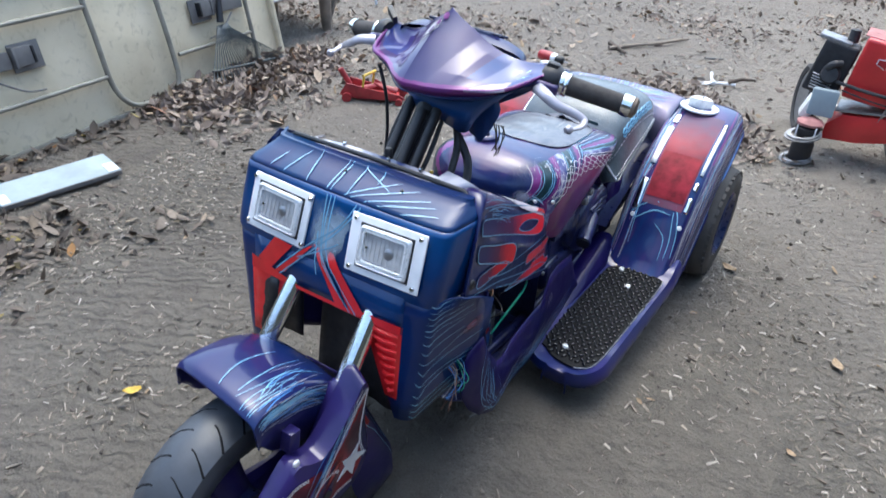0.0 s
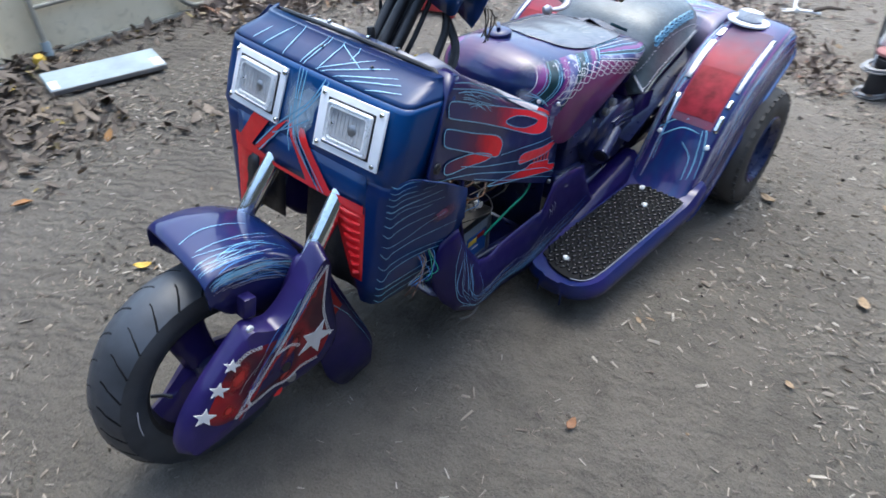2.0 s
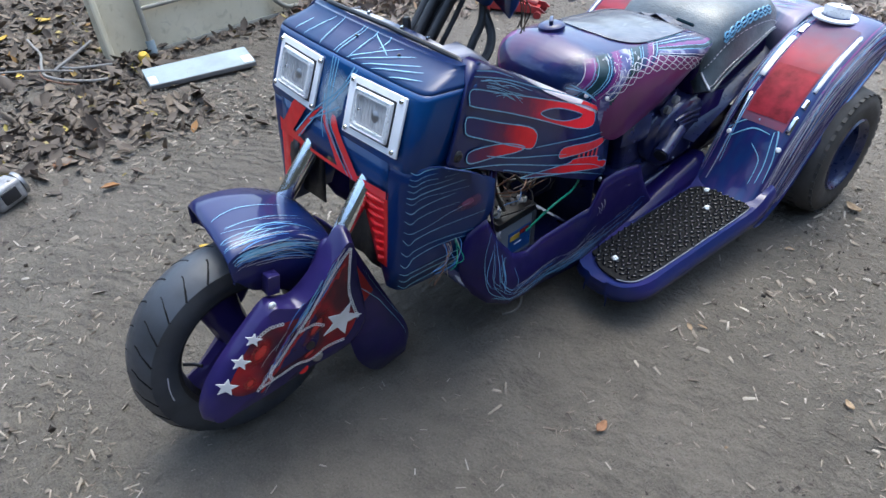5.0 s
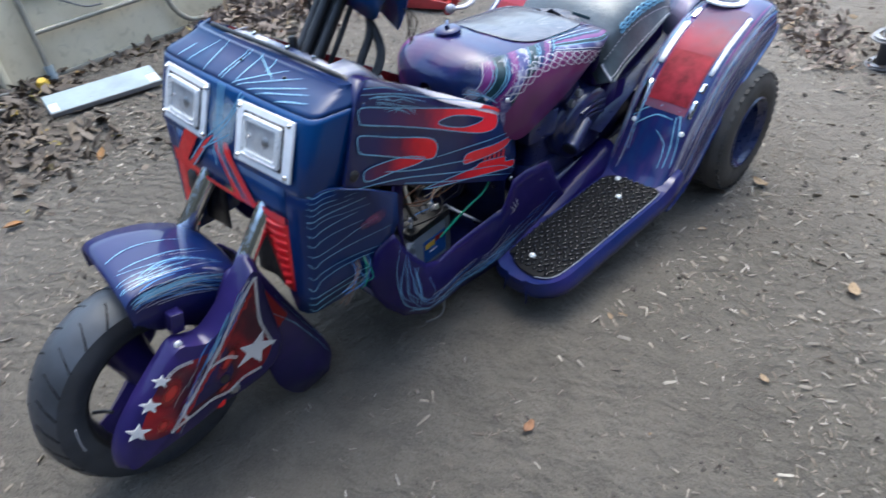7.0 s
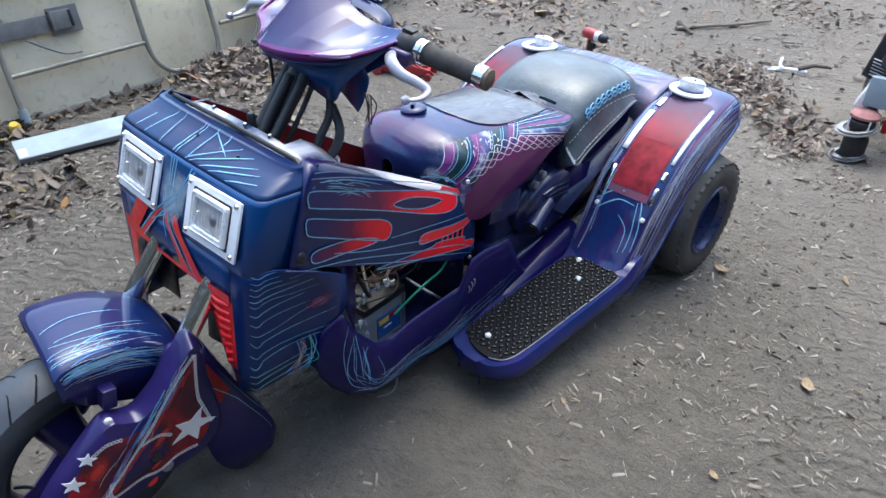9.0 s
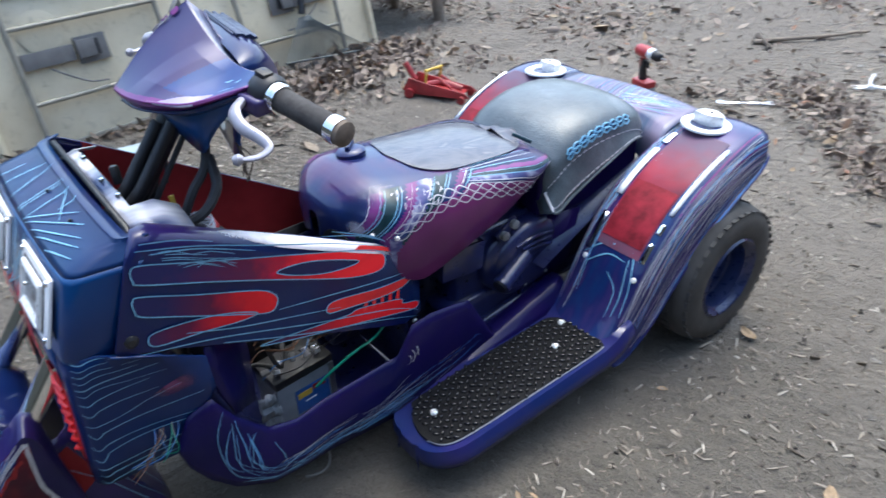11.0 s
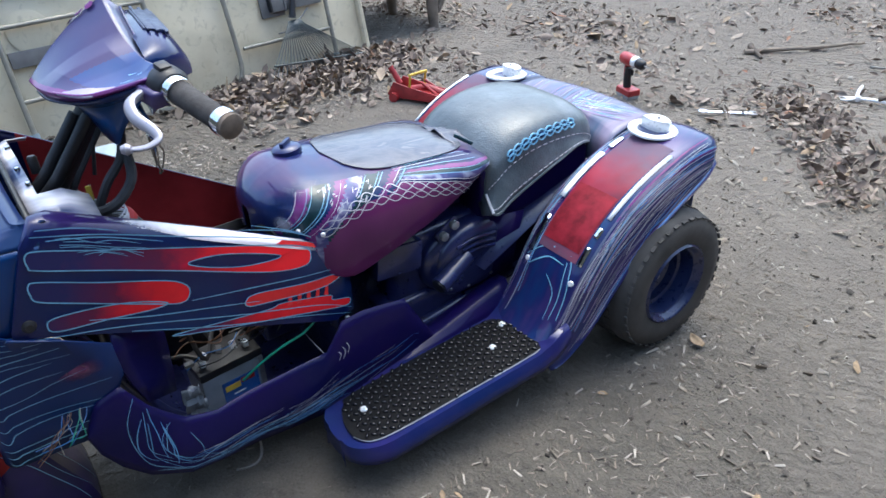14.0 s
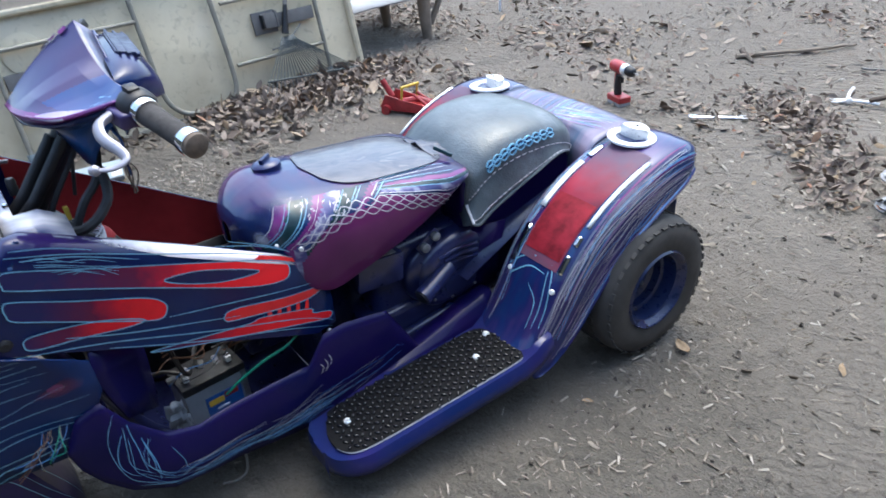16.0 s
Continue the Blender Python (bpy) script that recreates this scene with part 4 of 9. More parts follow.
def on_face(x, z, off=0.0):
    """A point of the fairing's front, by width and height."""
    if z < 0.645:
        y = 1.043 + (z - 0.572) * 0.085
    else:
        y = 1.050 + (z - 0.660) * 0.345 if z > 0.66 else 1.050
    return V(x, y - 0.006 * (1 - (x / 0.26) ** 2) - off, z)


def seg_fill(pts, mat, name, parent, off):
    bm = bmesh.new()
    n = 10
    (a, b, c, d) = [np.array(p) for p in pts]
    rr = []
    for i in range(n + 1):
        s = i / n
        l, r = a + (d - a) * s, b + (c - b) * s
        rr.append([on_face(*(l + (r - l) * q), off) for q in (0, 0.5, 1)])
    return part(name, skin(rr, bm), mat, parent)


for pts in ([(-0.002, 0.690), (0.022, 0.688), (0.118, 0.574), (0.078, 0.574)], [(-0.030, 0.690), (-0.014, 0.690), (0.066, 0.574), (0.040, 0.574)],
            [(-0.055, 0.672), (-0.030, 0.690), (-0.105, 0.600), (-0.140, 0.588)], [(-0.085, 0.668), (-0.135, 0.672), (-0.185, 0.605), (-0.150, 0.590)]):
    seg_fill(pts, M_RED, "red_band", fairing, 0.0045)
for pts in ([(-0.205, 0.606), (-0.10, 0.586), (-0.095, 0.573), (-0.205, 0.573)], [(-0.10, 0.580), (0.125, 0.582), (0.125, 0.572), (-0.10, 0.572)], [(0.10, 0.588), (0.200, 0.592), (0.200, 0.573), (0.10, 0.573)]):
    seg_fill(pts, M_RED, "red_lip", fairing, 0.0038)
bm = bmesh.new()
for pth in ([(-0.010, 0.795), (-0.012, 0.73), (0.0, 0.66), (0.075, 0.575)], [(0.0, 0.795), (-0.002, 0.73), (0.012, 0.67), (0.09, 0.575)], [(0.055, 0.795), (0.02, 0.74), (-0.05, 0.68), (-0.13, 0.60)], [(0.065, 0.792), (0.02, 0.73), (-0.045, 0.665), (-0.12, 0.59)],
            [(-0.02, 0.795), (-0.018, 0.74), (-0.006, 0.68), (0.05, 0.60)], [(-0.025, 0.72), (-0.02, 0.66), (-0.016, 0.63)], [(0.03, 0.71), (0.0, 0.69), (-0.07, 0.65)]):
    ribbon(pth, 0.0028, lambda a, b, o: on_face(a, b, o), 0.0056, bm, 8, True, False)
part("pinstripe", bm, M_CYAN, fairing, "crossing pale cyan pinstripes", kind="stuff")
def on_top(x, y, off=0.0):
    """A point of the sloping top, by width and length."""
    z = float(np.interp(y, [l[1] for l in VIS[5:]], [l[0] for l in VIS[5:]]))
    return V(x, y - 0.006 * (1 - (x / 0.26) ** 2) - 0.35 * off, z + 0.94 * off + 0.0012)


bm = bmesh.new()
for (xa, ya), (xb, yb) in (((-0.085, 1.100), (-0.110, 1.186)), ((-0.030, 1.100), (-0.036, 1.186)), ((-0.020, 1.100), (-0.026, 1.186)), ((0.010, 1.186), (0.020, 1.100)), ((0.015, 1.100), (0.105, 1.175)), ((0.030, 1.100), (0.150, 1.168)), ((0.065, 1.101), (0.185, 1.152)), ((0.012, 1.180), (0.095, 1.142)),
                               ((-0.150, 1.102), (-0.135, 1.180)), ((0.055, 1.186), (0.060, 1.150)), ((0.095, 1.101), (0.205, 1.140)), ((0.150, 1.101), (0.222, 1.122)), ((-0.190, 1.104), (-0.180, 1.150))):
    n_ = 14
    ribbon([(xa + (xb - xa) * q / n_, ya + (yb - ya) * q / n_) for q in range(n_ + 1)], 0.0024, on_top, 0.0014, bm, 1, False, True)
part("pinstripe", bm, M_CYAN, fairing_top, "thin pale cyan lines", kind="stuff")
sf = surf(top_rows)
for u in (0.47, 0.63):
    p = sf(u, 0.45, 0.001)
    bolt_head(p, sf(u, 0.45, 0.05), 0.0035, fairing_top, M_BLACK)
# raised bead under the headlights


part("pale_mist", decal([(0.015, 0.79), (0.05, 0.76), (0.03, 0.70), (0.03, 0.64), (-0.03, 0.60), (-0.05, 0.66), (-0.03, 0.72), (-0.03, 0.78)], lambda a, b, o: on_face(a, b, o), 0.0050), M_PALEMIST, fairing, "pale sprayed mist between the lamps")

part("pale_mist", decal([(-0.06, 0.80), (0.08, 0.80), (0.045, 0.74), (0.035, 0.69), (-0.02, 0.66), (-0.045, 0.70), (-0.045, 0.75)], lambda a, b, o: on_face(a, b, o), 0.0042), M_PALEMIST, fairing)
# headlights
for sd in (1, -1):
    cx0, cz0 = (0.141, 0.7295) if sd > 0 else (-0.134, 0.7295)
    o = on_face(cx0, cz0, 0.004)
    tilt = math.degrees(math.atan(0.345))
    base = Matrix.Translation(o) @ pose(0, 0, 0, 90 - tilt, 0, 0) @ pose(0, 0, 0, 0, 0, 2.0 * sd)
    lamp = part("headlight", rbox((0.176 if sd > 0 else 0.160, 0.118, 0.006), base @ pose(0, 0, 0.003), 0.0025, 2), M_BEZEL, fairing, "rectangular headlight in a flat aluminium bezel")
    bm = bmesh.new()
    ring = []
    for w, h, z in ((0.120, 0.084, 0.004), (0.117, 0.081, 0.013), (0.111, 0.075, 0.015), (0.105, 0.069, 0.009), (0.101, 0.065, 0.014), (0.095, 0.059, 0.014), (0.091, 0.055, 0.002)):
        pts = []
        for qx, qy, a0 in ((1, 1, 0), (-1, 1, 90), (-1, -1, 180), (1, -1, 270)):
            for k in range(4):
                a = math.radians(a0 + 30 * k)
                pts.append(base @ V(qx * (w / 2 - 0.006) + 0.006 * math.cos(a), qy * (h / 2 - 0.006) + 0.006 * math.sin(a), z))
        ring.append(pts)
    part("lamp_rim", skin(ring, None, True), M_ALU, lamp, "bright stepped lamp rim", 25)
    part("gasket", rbox((0.126, 0.090, 0.003), base @ pose(0, 0, 0.0062), 0.001), M_BLACK, lamp, "dark gasket line round the lamp")
    part("lens", rbox((0.094, 0.055, 0.006), base @ pose(0, 0, 0.0055), 0.002), M_LENS, lamp, "ribbed clear lens")
    bm = bmesh.new()
    for k in range(9):
        tube([base @ V(-0.040 + 0.01 * k, -0.024, 0.0084), base @ V(-0.040 + 0.01 * k, 0.024, 0.0084)], 0.0014, 6, bm)
    part("lens_rib", bm, M_LENS, lamp)
    part("bulb", lathe([(0, 0.003), (0.008, 0.002), (0.012, 0)], base @ pose(0.012, 0.0, 0.0088), 12), M_STEEL, lamp)
    bolt_head(base @ V(-0.038, 0.0, 0.009), base @ V(-0.038, 0, 0.1), 0.004, lamp, M_CHROME)
    for qx in (-1, 1):
        for qy in (-1, 1):
            bolt_head(base @ V(qx * 0.076, qy * 0.049, 0.006), base @ V(qx * 0.076, qy * 0.049, 0.1), 0.0055, lamp, M_CHROME)

# -- dash shelf behind the fairing --
dash_rows = []
for y, z in ((1.212, 0.818), (1.24, 0.828), (1.28, 0.826), (1.32, 0.80), (1.36, 0.775), (1.40, 0.752)):
    hw = 0.245 - (y - 1.21) * 0.12
    row = []
    for q in np.linspace(-1, 1, 25):
        row.append(V(q * hw, y, z - 0.035 * abs(q) ** 4))
    dash_rows.append(row)
bm = skin(dash_rows)
gone = [f for f in bm.faces if f.calc_center_median().y > (1.325 if f.calc_center_median().x > 0.13 else 1.285) or (-0.20 < f.calc_center_median().x < 0.135 and f.calc_center_median().y > 1.238)]
bmesh.ops.delete(bm, geom=gone, context="FACES")
dash = part("dash_shelf", bm, M_DASH, TRIKE, "glossy worn pale shelf behind the nose fairing", solid=0.004)
part("fairing_seal", tube([V(-0.255, 1.21, 0.77), V(-0.248, 1.212, 0.81), V(-0.22, 1.21, 0.829), V(0, 1.21, 0.833), V(0.22, 1.21, 0.829), V(0.250, 1.21, 0.805), V(0.262, 1.203, 0.765)], 0.0055, 8), M_BLACK, dash, "black rubber seal")
part("tube_stub", lathe([(0, 0.034), (0.006, 0.034), (0.009, 0.030), (0.009, 0), (0, 0)], along((0.0, 1.262, 0.805), (-0.004, 1.262, 0.85)), 14), M_BLACK, dash, "short black tube")
for x, y in ((-0.10, 1.235), (0.10, 1.236), (0.02, 1.232)):
    bolt_head((x, y, 0.829), (x, y, 0.9), 0.005, dash, M_CHROME)

# -- flame panels on both sides --
PA = 0.286 + 0.168 * 1.153


def on_side(y, z, off=0.0, sd=1):
    tumble = 0.012 * max(0.0, (z - (0.845 - (y - 1.198) * 0.574)) / 0.1 + 1.0) ** 2
    bulge = 0.006 * math.sin(math.pi * min(1, max(0, (y - 1.15) / 0.62)))
    return V(sd * (PA - 0.168 * y - tumble + bulge + off), y, z)


def top_z(y):
    return 0.842 - (y - 1.195) * 0.574 - 0.010 * max(0.0, 1 - (y - 1.185) / 0.06)


def bot_z(y):
    return 0.646 - (y - 1.14) * 0.535 if y < 1.74 else 0.325 + (y - 1.74) * 0.1


side_panels = {}
for sd in (1, -1):
    rows = []
    for k in range(25):
        y = 1.125 + 0.672 * k / 24
        z1, z0 = top_z(max(y, 1.185)), bot_z(y)
        if y < 1.20:
            z1 = min(z1, 0.665 + (y - 1.125) * 2.45)
        if y > 1.752:
            z1 = 0.522 - (y - 1.752) * 1.9
        row = [on_side(y, z0, -0.010, sd)] + [on_side(y, z0 + (z1 - z0) * q, 0, sd) for q in (0.03, 0.2, 0.4, 0.6, 0.8, 0.93)]
        e = on_side(y, z1, 0, sd)
        f = sd * max(0.12, min(1, (y - 1.19) / 0.03))
        if sd < 0:
            f *= 0.10
        g = f * min(1.0, max(0.5, 1 - (y - 1.50) / 0.4))
        row += [V(e.x - g * 0.003, y, z1 + abs(f) * 0.004), V(e.x - g * 0.018, y, z1 + abs(f) * 0.011), V(e.x - g * 0.042, y, z1 + abs(f) * 0.012), V(e.x - g * 0.060, y, z1 + abs(f) * 0.004), V(e.x - g * 0.064, y, z1 - abs(f) * 0.015)]
        rows.append(row)
    side_panels[sd] = part("flame_panel", skin(rows), M_SIDE, TRIKE, "navy side panel with red airbrushed flames outlined in cyan", 60, 0.004)
    liner = [[V(p.x - sd * 0.007, p.y, p.z) for p in r[1:8]] for r in rows[5:]]
    part("inner_liner", skin(liner), M_DARKRED, side_panels[sd], "dull dark red inside of the panel")

def on_roll(y, q, off=0.0):
    """A point of the near panel's rolled top, q from the outer edge (0) inward (1)."""
    e = on_side(y, top_z(y), 0, 1)
    g = min(1.0, max(0.5, 1 - (y - 1.50) / 0.4))
    if q < 0:
        return on_side(y, top_z(y) + 0.03 * q, off, 1)
    a = (0.0, 0.1, 0.45, 1.0)
    return V(e.x - g * float(np.interp(q, a, (0.0, 0.003, 0.018, 0.042))) + off * 0.5, y, e.z + float(np.interp(q, a, (0.0, 0.004, 0.011, 0.012))) + off)


# the roll's sky highlight, put into the paint as a pale streak
part("roll_highlight", decal([(1.33, 0.45), (1.42, 0.05), (1.55, -0.10), (1.66, -0.15), (1.738, -0.10), (1.73, 0.60), (1.60, 0.72), (1.46, 0.80), (1.38, 0.80)], on_roll, 0.0026), M_ROLLMIST, side_panels[1], "pale highlight painted along the rolled edge")
M_FLAME1, M_FLAME2, M_FLAME3, M_FLAME5 = fade("flame_fade_long", 1.24, 1.58), fade("flame_fade_mid", 1.22, 1.40), fade("flame_fade_short", 1.16, 1.36), fade("flame_fade_low", 1.36, 1.62)
F1 = [(1.183, 0.771), (1.185, 0.790), (1.205, 0.789), (1.287, 0.752), (1.473, 0.668), (1.63, 0.594), (1.690, 0.560), (1.702, 0.535), (1.680, 0.520), (1.594, 0.550), (1.418, 0.645), (1.303, 0.705), (1.195, 0.758)]
F1H = [(1.432, 0.655), (1.511, 0.634), (1.629, 0.571), (1.551, 0.588), (1.470, 0.626)]
F2 = [(1.171, 0.722), (1.173, 0.739), (1.190, 0.738), (1.277, 0.693), (1.380, 0.643), (1.415, 0.616), (1.420, 0.594), (1.400, 0.581), (1.338, 0.613), (1.229, 0.675), (1.178, 0.705)]
F3 = [(1.330, 0.622), (1.27, 0.646), (1.194, 0.664), (1.177, 0.656), (1.189, 0.637), (1.266, 0.618), (1.345, 0.596), (1.375, 0.595)]
F4 = [(1.774, 0.453), (1.672, 0.479), (1.555, 0.517), (1.527, 0.513), (1.530, 0.498), (1.565, 0.485), (1.672, 0.453), (1.739, 0.441)]
F5 = [(1.787, 0.374), (1.776, 0.358), (1.70, 0.386), (1.59, 0.430), (1.457, 0.482), (1.365, 0.521), (1.458, 0.497), (1.575, 0.464), (1.605, 0.462), (1.68, 0.434), (1.735, 0.410), (1.740, 0.395)]
panel = side_panels[1]
for ol, mt, hl in ((F1, M_FLAME1, F1H), (F2, M_FLAME2, None), (F3, M_FLAME3, None), (F4, M_RED, None), (F5, M_FLAME5, None)):
    o2 = spline(ol, 5, True)
    h2 = spline(hl, 5, True) if hl else None
    fl = part("flame", filled(o2, lambda a, b, o: on_side(a, b, o), 0.0022, None, h2), mt, panel, "red flame fading to violet")
    bm = bmesh.new()
    for lp in (o2, h2):
        if lp:
            ribbon(lp + lp[:1], 0.0024, lambda a, b, o: on_side(a, b, o), 0.0030, bm, 1, False, False)
    part("outline", bm, M_CYAN, fl, "thin pale cyan outline")
bm = bmesh.new()
for k in range(5):
    y = 1.62 + 0.024 * k
    filled([(y, 0.452 - (y - 1.6) * 0.32), (y + 0.012, 0.450 - (y - 1.6) * 0.32), (y + 0.016, 0.484 - (y - 1.6) * 0.36), (y + 0.008, 0.482 - (y - 1.6) * 0.36)], lambda a, b, o: on_side(a, b, o), 0.0026, bm)
part("flame_teeth", bm, M_RED, panel, "row of short red flame teeth")
bm = bmesh.new()
for pth in ([(1.150, 0.640), (1.30, 0.585), (1.50, 0.492), (1.70, 0.402), (1.79, 0.345)], [(1.30, 0.572), (1.48, 0.478), (1.64, 0.405), (1.785, 0.33)], [(1.42, 0.575), (1.55, 0.535), (1.66, 0.50), (1.77, 0.468)], [(1.20, 0.815), (1.30, 0.775), (1.42, 0.715), (1.58, 0.635), (1.72, 0.555)],
            [(1.21, 0.822), (1.27, 0.800), (1.33, 0.768)], [(1.22, 0.80), (1.30, 0.770), (1.40, 0.715)], [(1.55, 0.665), (1.65, 0.615), (1.745, 0.548)], [(1.58, 0.66), (1.68, 0.598), (1.75, 0.535)], [(1.24, 0.632), (1.34, 0.584), (1.46, 0.536), (1.56, 0.495)]):
    ribbon(pth, 0.0026, lambda a, b, o: on_side(a, b, o), 0.0028, bm, 6, True)
for k in range(10):
    y, z = rnd.uniform(1.21, 1.30), 0.0
    z = top_z(y) - rnd.uniform(0.012, 0.05)
    ribbon([(y, z), (y + 0.03, z - 0.010 + rnd.gauss(0, 0.004)), (y + 0.07, z - 0.036)], 0.0016, lambda a, b, o: on_side(a, b, o), 0.0028, bm, 4)
part("pinstripe", bm, M_CYAN, panel, "thin pale cyan pinstripes", kind="stuff")

p = on_side(1.152, 0.668)
part("panel_screw", lathe([(0, 0.005), (0.006, 0.006), (0.011, 0.003), (0.012, 0)], Matrix.Translation(p) @ AX, 14), M_BLACK, panel, "black panel screw")
p = on_side(1.775, 0.318)
bolt_head(p, p + V(0.1, 0, 0), 0.007, panel, M_STEEL)
part("top_flare", filled([(1.62, 0.598), (1.70, 0.556), (1.74, 0.530), (1.745, 0.534), (1.70, 0.566), (1.64, 0.600)], lambda a, b, o: on_side(a, b, o), 0.0026), M_RED, panel)

# -- lower valance with the open battery bay --
VT = [(1.172, 0.40), (1.20, 0.450), (1.248, 0.472), (1.285, 0.400), (1.345, 0.326), (1.41, 0.294), (1.559, 0.286), (1.690, 0.283), (1.742, 0.345), (1.80, 0.346), (1.87, 0.332), (1.925, 0.318), (2.0, 0.185)]
VB = [(1.166, 0.385), (1.178, 0.335), (1.205, 0.285), (1.247, 0.238), (1.323, 0.190), (1.400, 0.165), (1.48, 0.146), (1.56, 0.128), (1.66, 0.112), (1.76, 0.108), (1.86, 0.112), (1.95, 0.125), (2.02, 0.14)]


def val_x(y, q):
    """Half width of the valance; q runs from its lower to its upper edge."""
    base = float(np.interp(y, (1.166, 1.25, 1.323, 1.40, 1.48, 1.56, 1.66, 1.80, 2.02), (0.272, 0.287, 0.285, 0.268, 0.250, 0.242, 0.236, 0.224, 0.208)))
    return base + 0.010 * math.sin(math.pi * q) - 0.010 * q


def straight(pts, n):
    """Points along straight pieces."""
    p = [np.array(q, float) for q in pts]
    return [a + (b - a) * k / n for a, b in zip(p, p[1:]) for k in range(n)] + [p[-1]]


vt, vb = straight(VT, 4), straight(VB, 4)
for sd in (1, -1):
    rows = []
    for a, b in zip(vb, vt):
        rows.append([V(sd * val_x(a[0] + (b[0] - a[0]) * q, q), a[0] + (b[0] - a[0]) * q, a[1] + (b[1] - a[1]) * q) for q in np.linspace(0, 1, 9)])
    val = part("lower_valance", skin(rows), M_LOW, TRIKE, "violet lower body side with loose cyan scribbles", 50, 0.004)
    if sd > 0:
        sf = surf(rows)
        st = []
        for k in range(9):
            v0, u0 = rnd.uniform(0.22, 0.34), rnd.uniform(0.75, 0.95)
            d = rnd.gauss(0.0, 0.02)
            st.append([(u0, v0), (u0 - 0.25, v0 + d), (u0 - 0.45, v0 + d + 0.01), (max(0.12, u0 - rnd.uniform(0.5, 0.7)), v0 + rnd.uniform(0.03, 0.10))])
        for k in range(14):
            v0, u0 = rnd.uniform(0.26, 0.60), rnd.uniform(0.08, 0.28)
            L = rnd.uniform(0.12, 0.30)
            st.append([(u0, v0), (u0 + rnd.gauss(0.03, 0.04), v0 + L * 0.4), (u0 + rnd.gauss(0.08, 0.05), min(0.95, v0 + L))])
        st.append([(0.95, 0.20), (0.55, 0.18), (0.22, 0.23), (0.12, 0.34), (0.16, 0.55), (0.25, 0.85)])
        st.append([(0.30, 0.26), (0.20, 0.36), (0.24, 0.58), (0.34, 0.86)])
        sf2 = lambda u, v, o: sf(u, v, -o)
        pa, pb = sf(0.5, 0.3, 0.01), sf(0.5, 0.3, 0)
        use = sf if pa.x > pb.x else sf2
        more = []
        for k in range(26):
            v0, u0 = rnd.uniform(0.30, 0.80), rnd.uniform(0.06, 0.40)
            L = rnd.uniform(0.05, 0.20)
            more.append([(u0, v0), (u0 + rnd.gauss(0.02, 0.02), v0 + L * 0.5), (u0 + rnd.gauss(0.05, 0.03), min(0.97, v0 + L))])
        bits(val, M_SKYLINE, "airbrush_strand", more[:14] + st[:9], use, 0.0018, 0.0015)
        bits(val, M_PALE, "airbrush_strand", more[14:], use, 0.0010, 0.0017)
        bits(val, M_CYAN, "airbrush_strand", st, use, 0.0011, 0.0016)
        bits(val, M_PALE, "airbrush_strand", [[(a + rnd.gauss(0, 0.03), b + rnd.gauss(0, 0.02)) for a, b in s] for s in st[9::4]], use, 0.0012, 0.0016)
        bits(val, M_PALE, "airbrush_strand", [[(0.72, 0.66), (0.66, 0.675), (0.6, 0.67)], [(0.74, 0.675), (0.68, 0.688), (0.6, 0.685)], [(0.76, 0.69), (0.7, 0.70), (0.64, 0.698)]], use, 0.0018, 0.0016)
    # inward web of the bay
    part("bay_web", skin([[V(sd * (0.266 - 0.085 * q), y0 + (y1 - y0) * q, z0 + (z1 - z0) * q) for q in np.linspace(0, 1, 5)] for y0, z0, y1, z1 in ((1.262, 0.580, 1.362, 0.545), (1.255, 0.52, 1.362, 0.46), (1.27, 0.455, 1.358, 0.39), (1.285, 0.40, 1.352, 0.33))]), M_LOW, val, "plain violet web beside the battery", solid=0.005)
part("floor_pan", rbox((0.36, 0.50, 0.008), Matrix.Translation((0, 1.60, 0.140)), 0.002), M_ENGINE, TRIKE, "grimy floor pan")

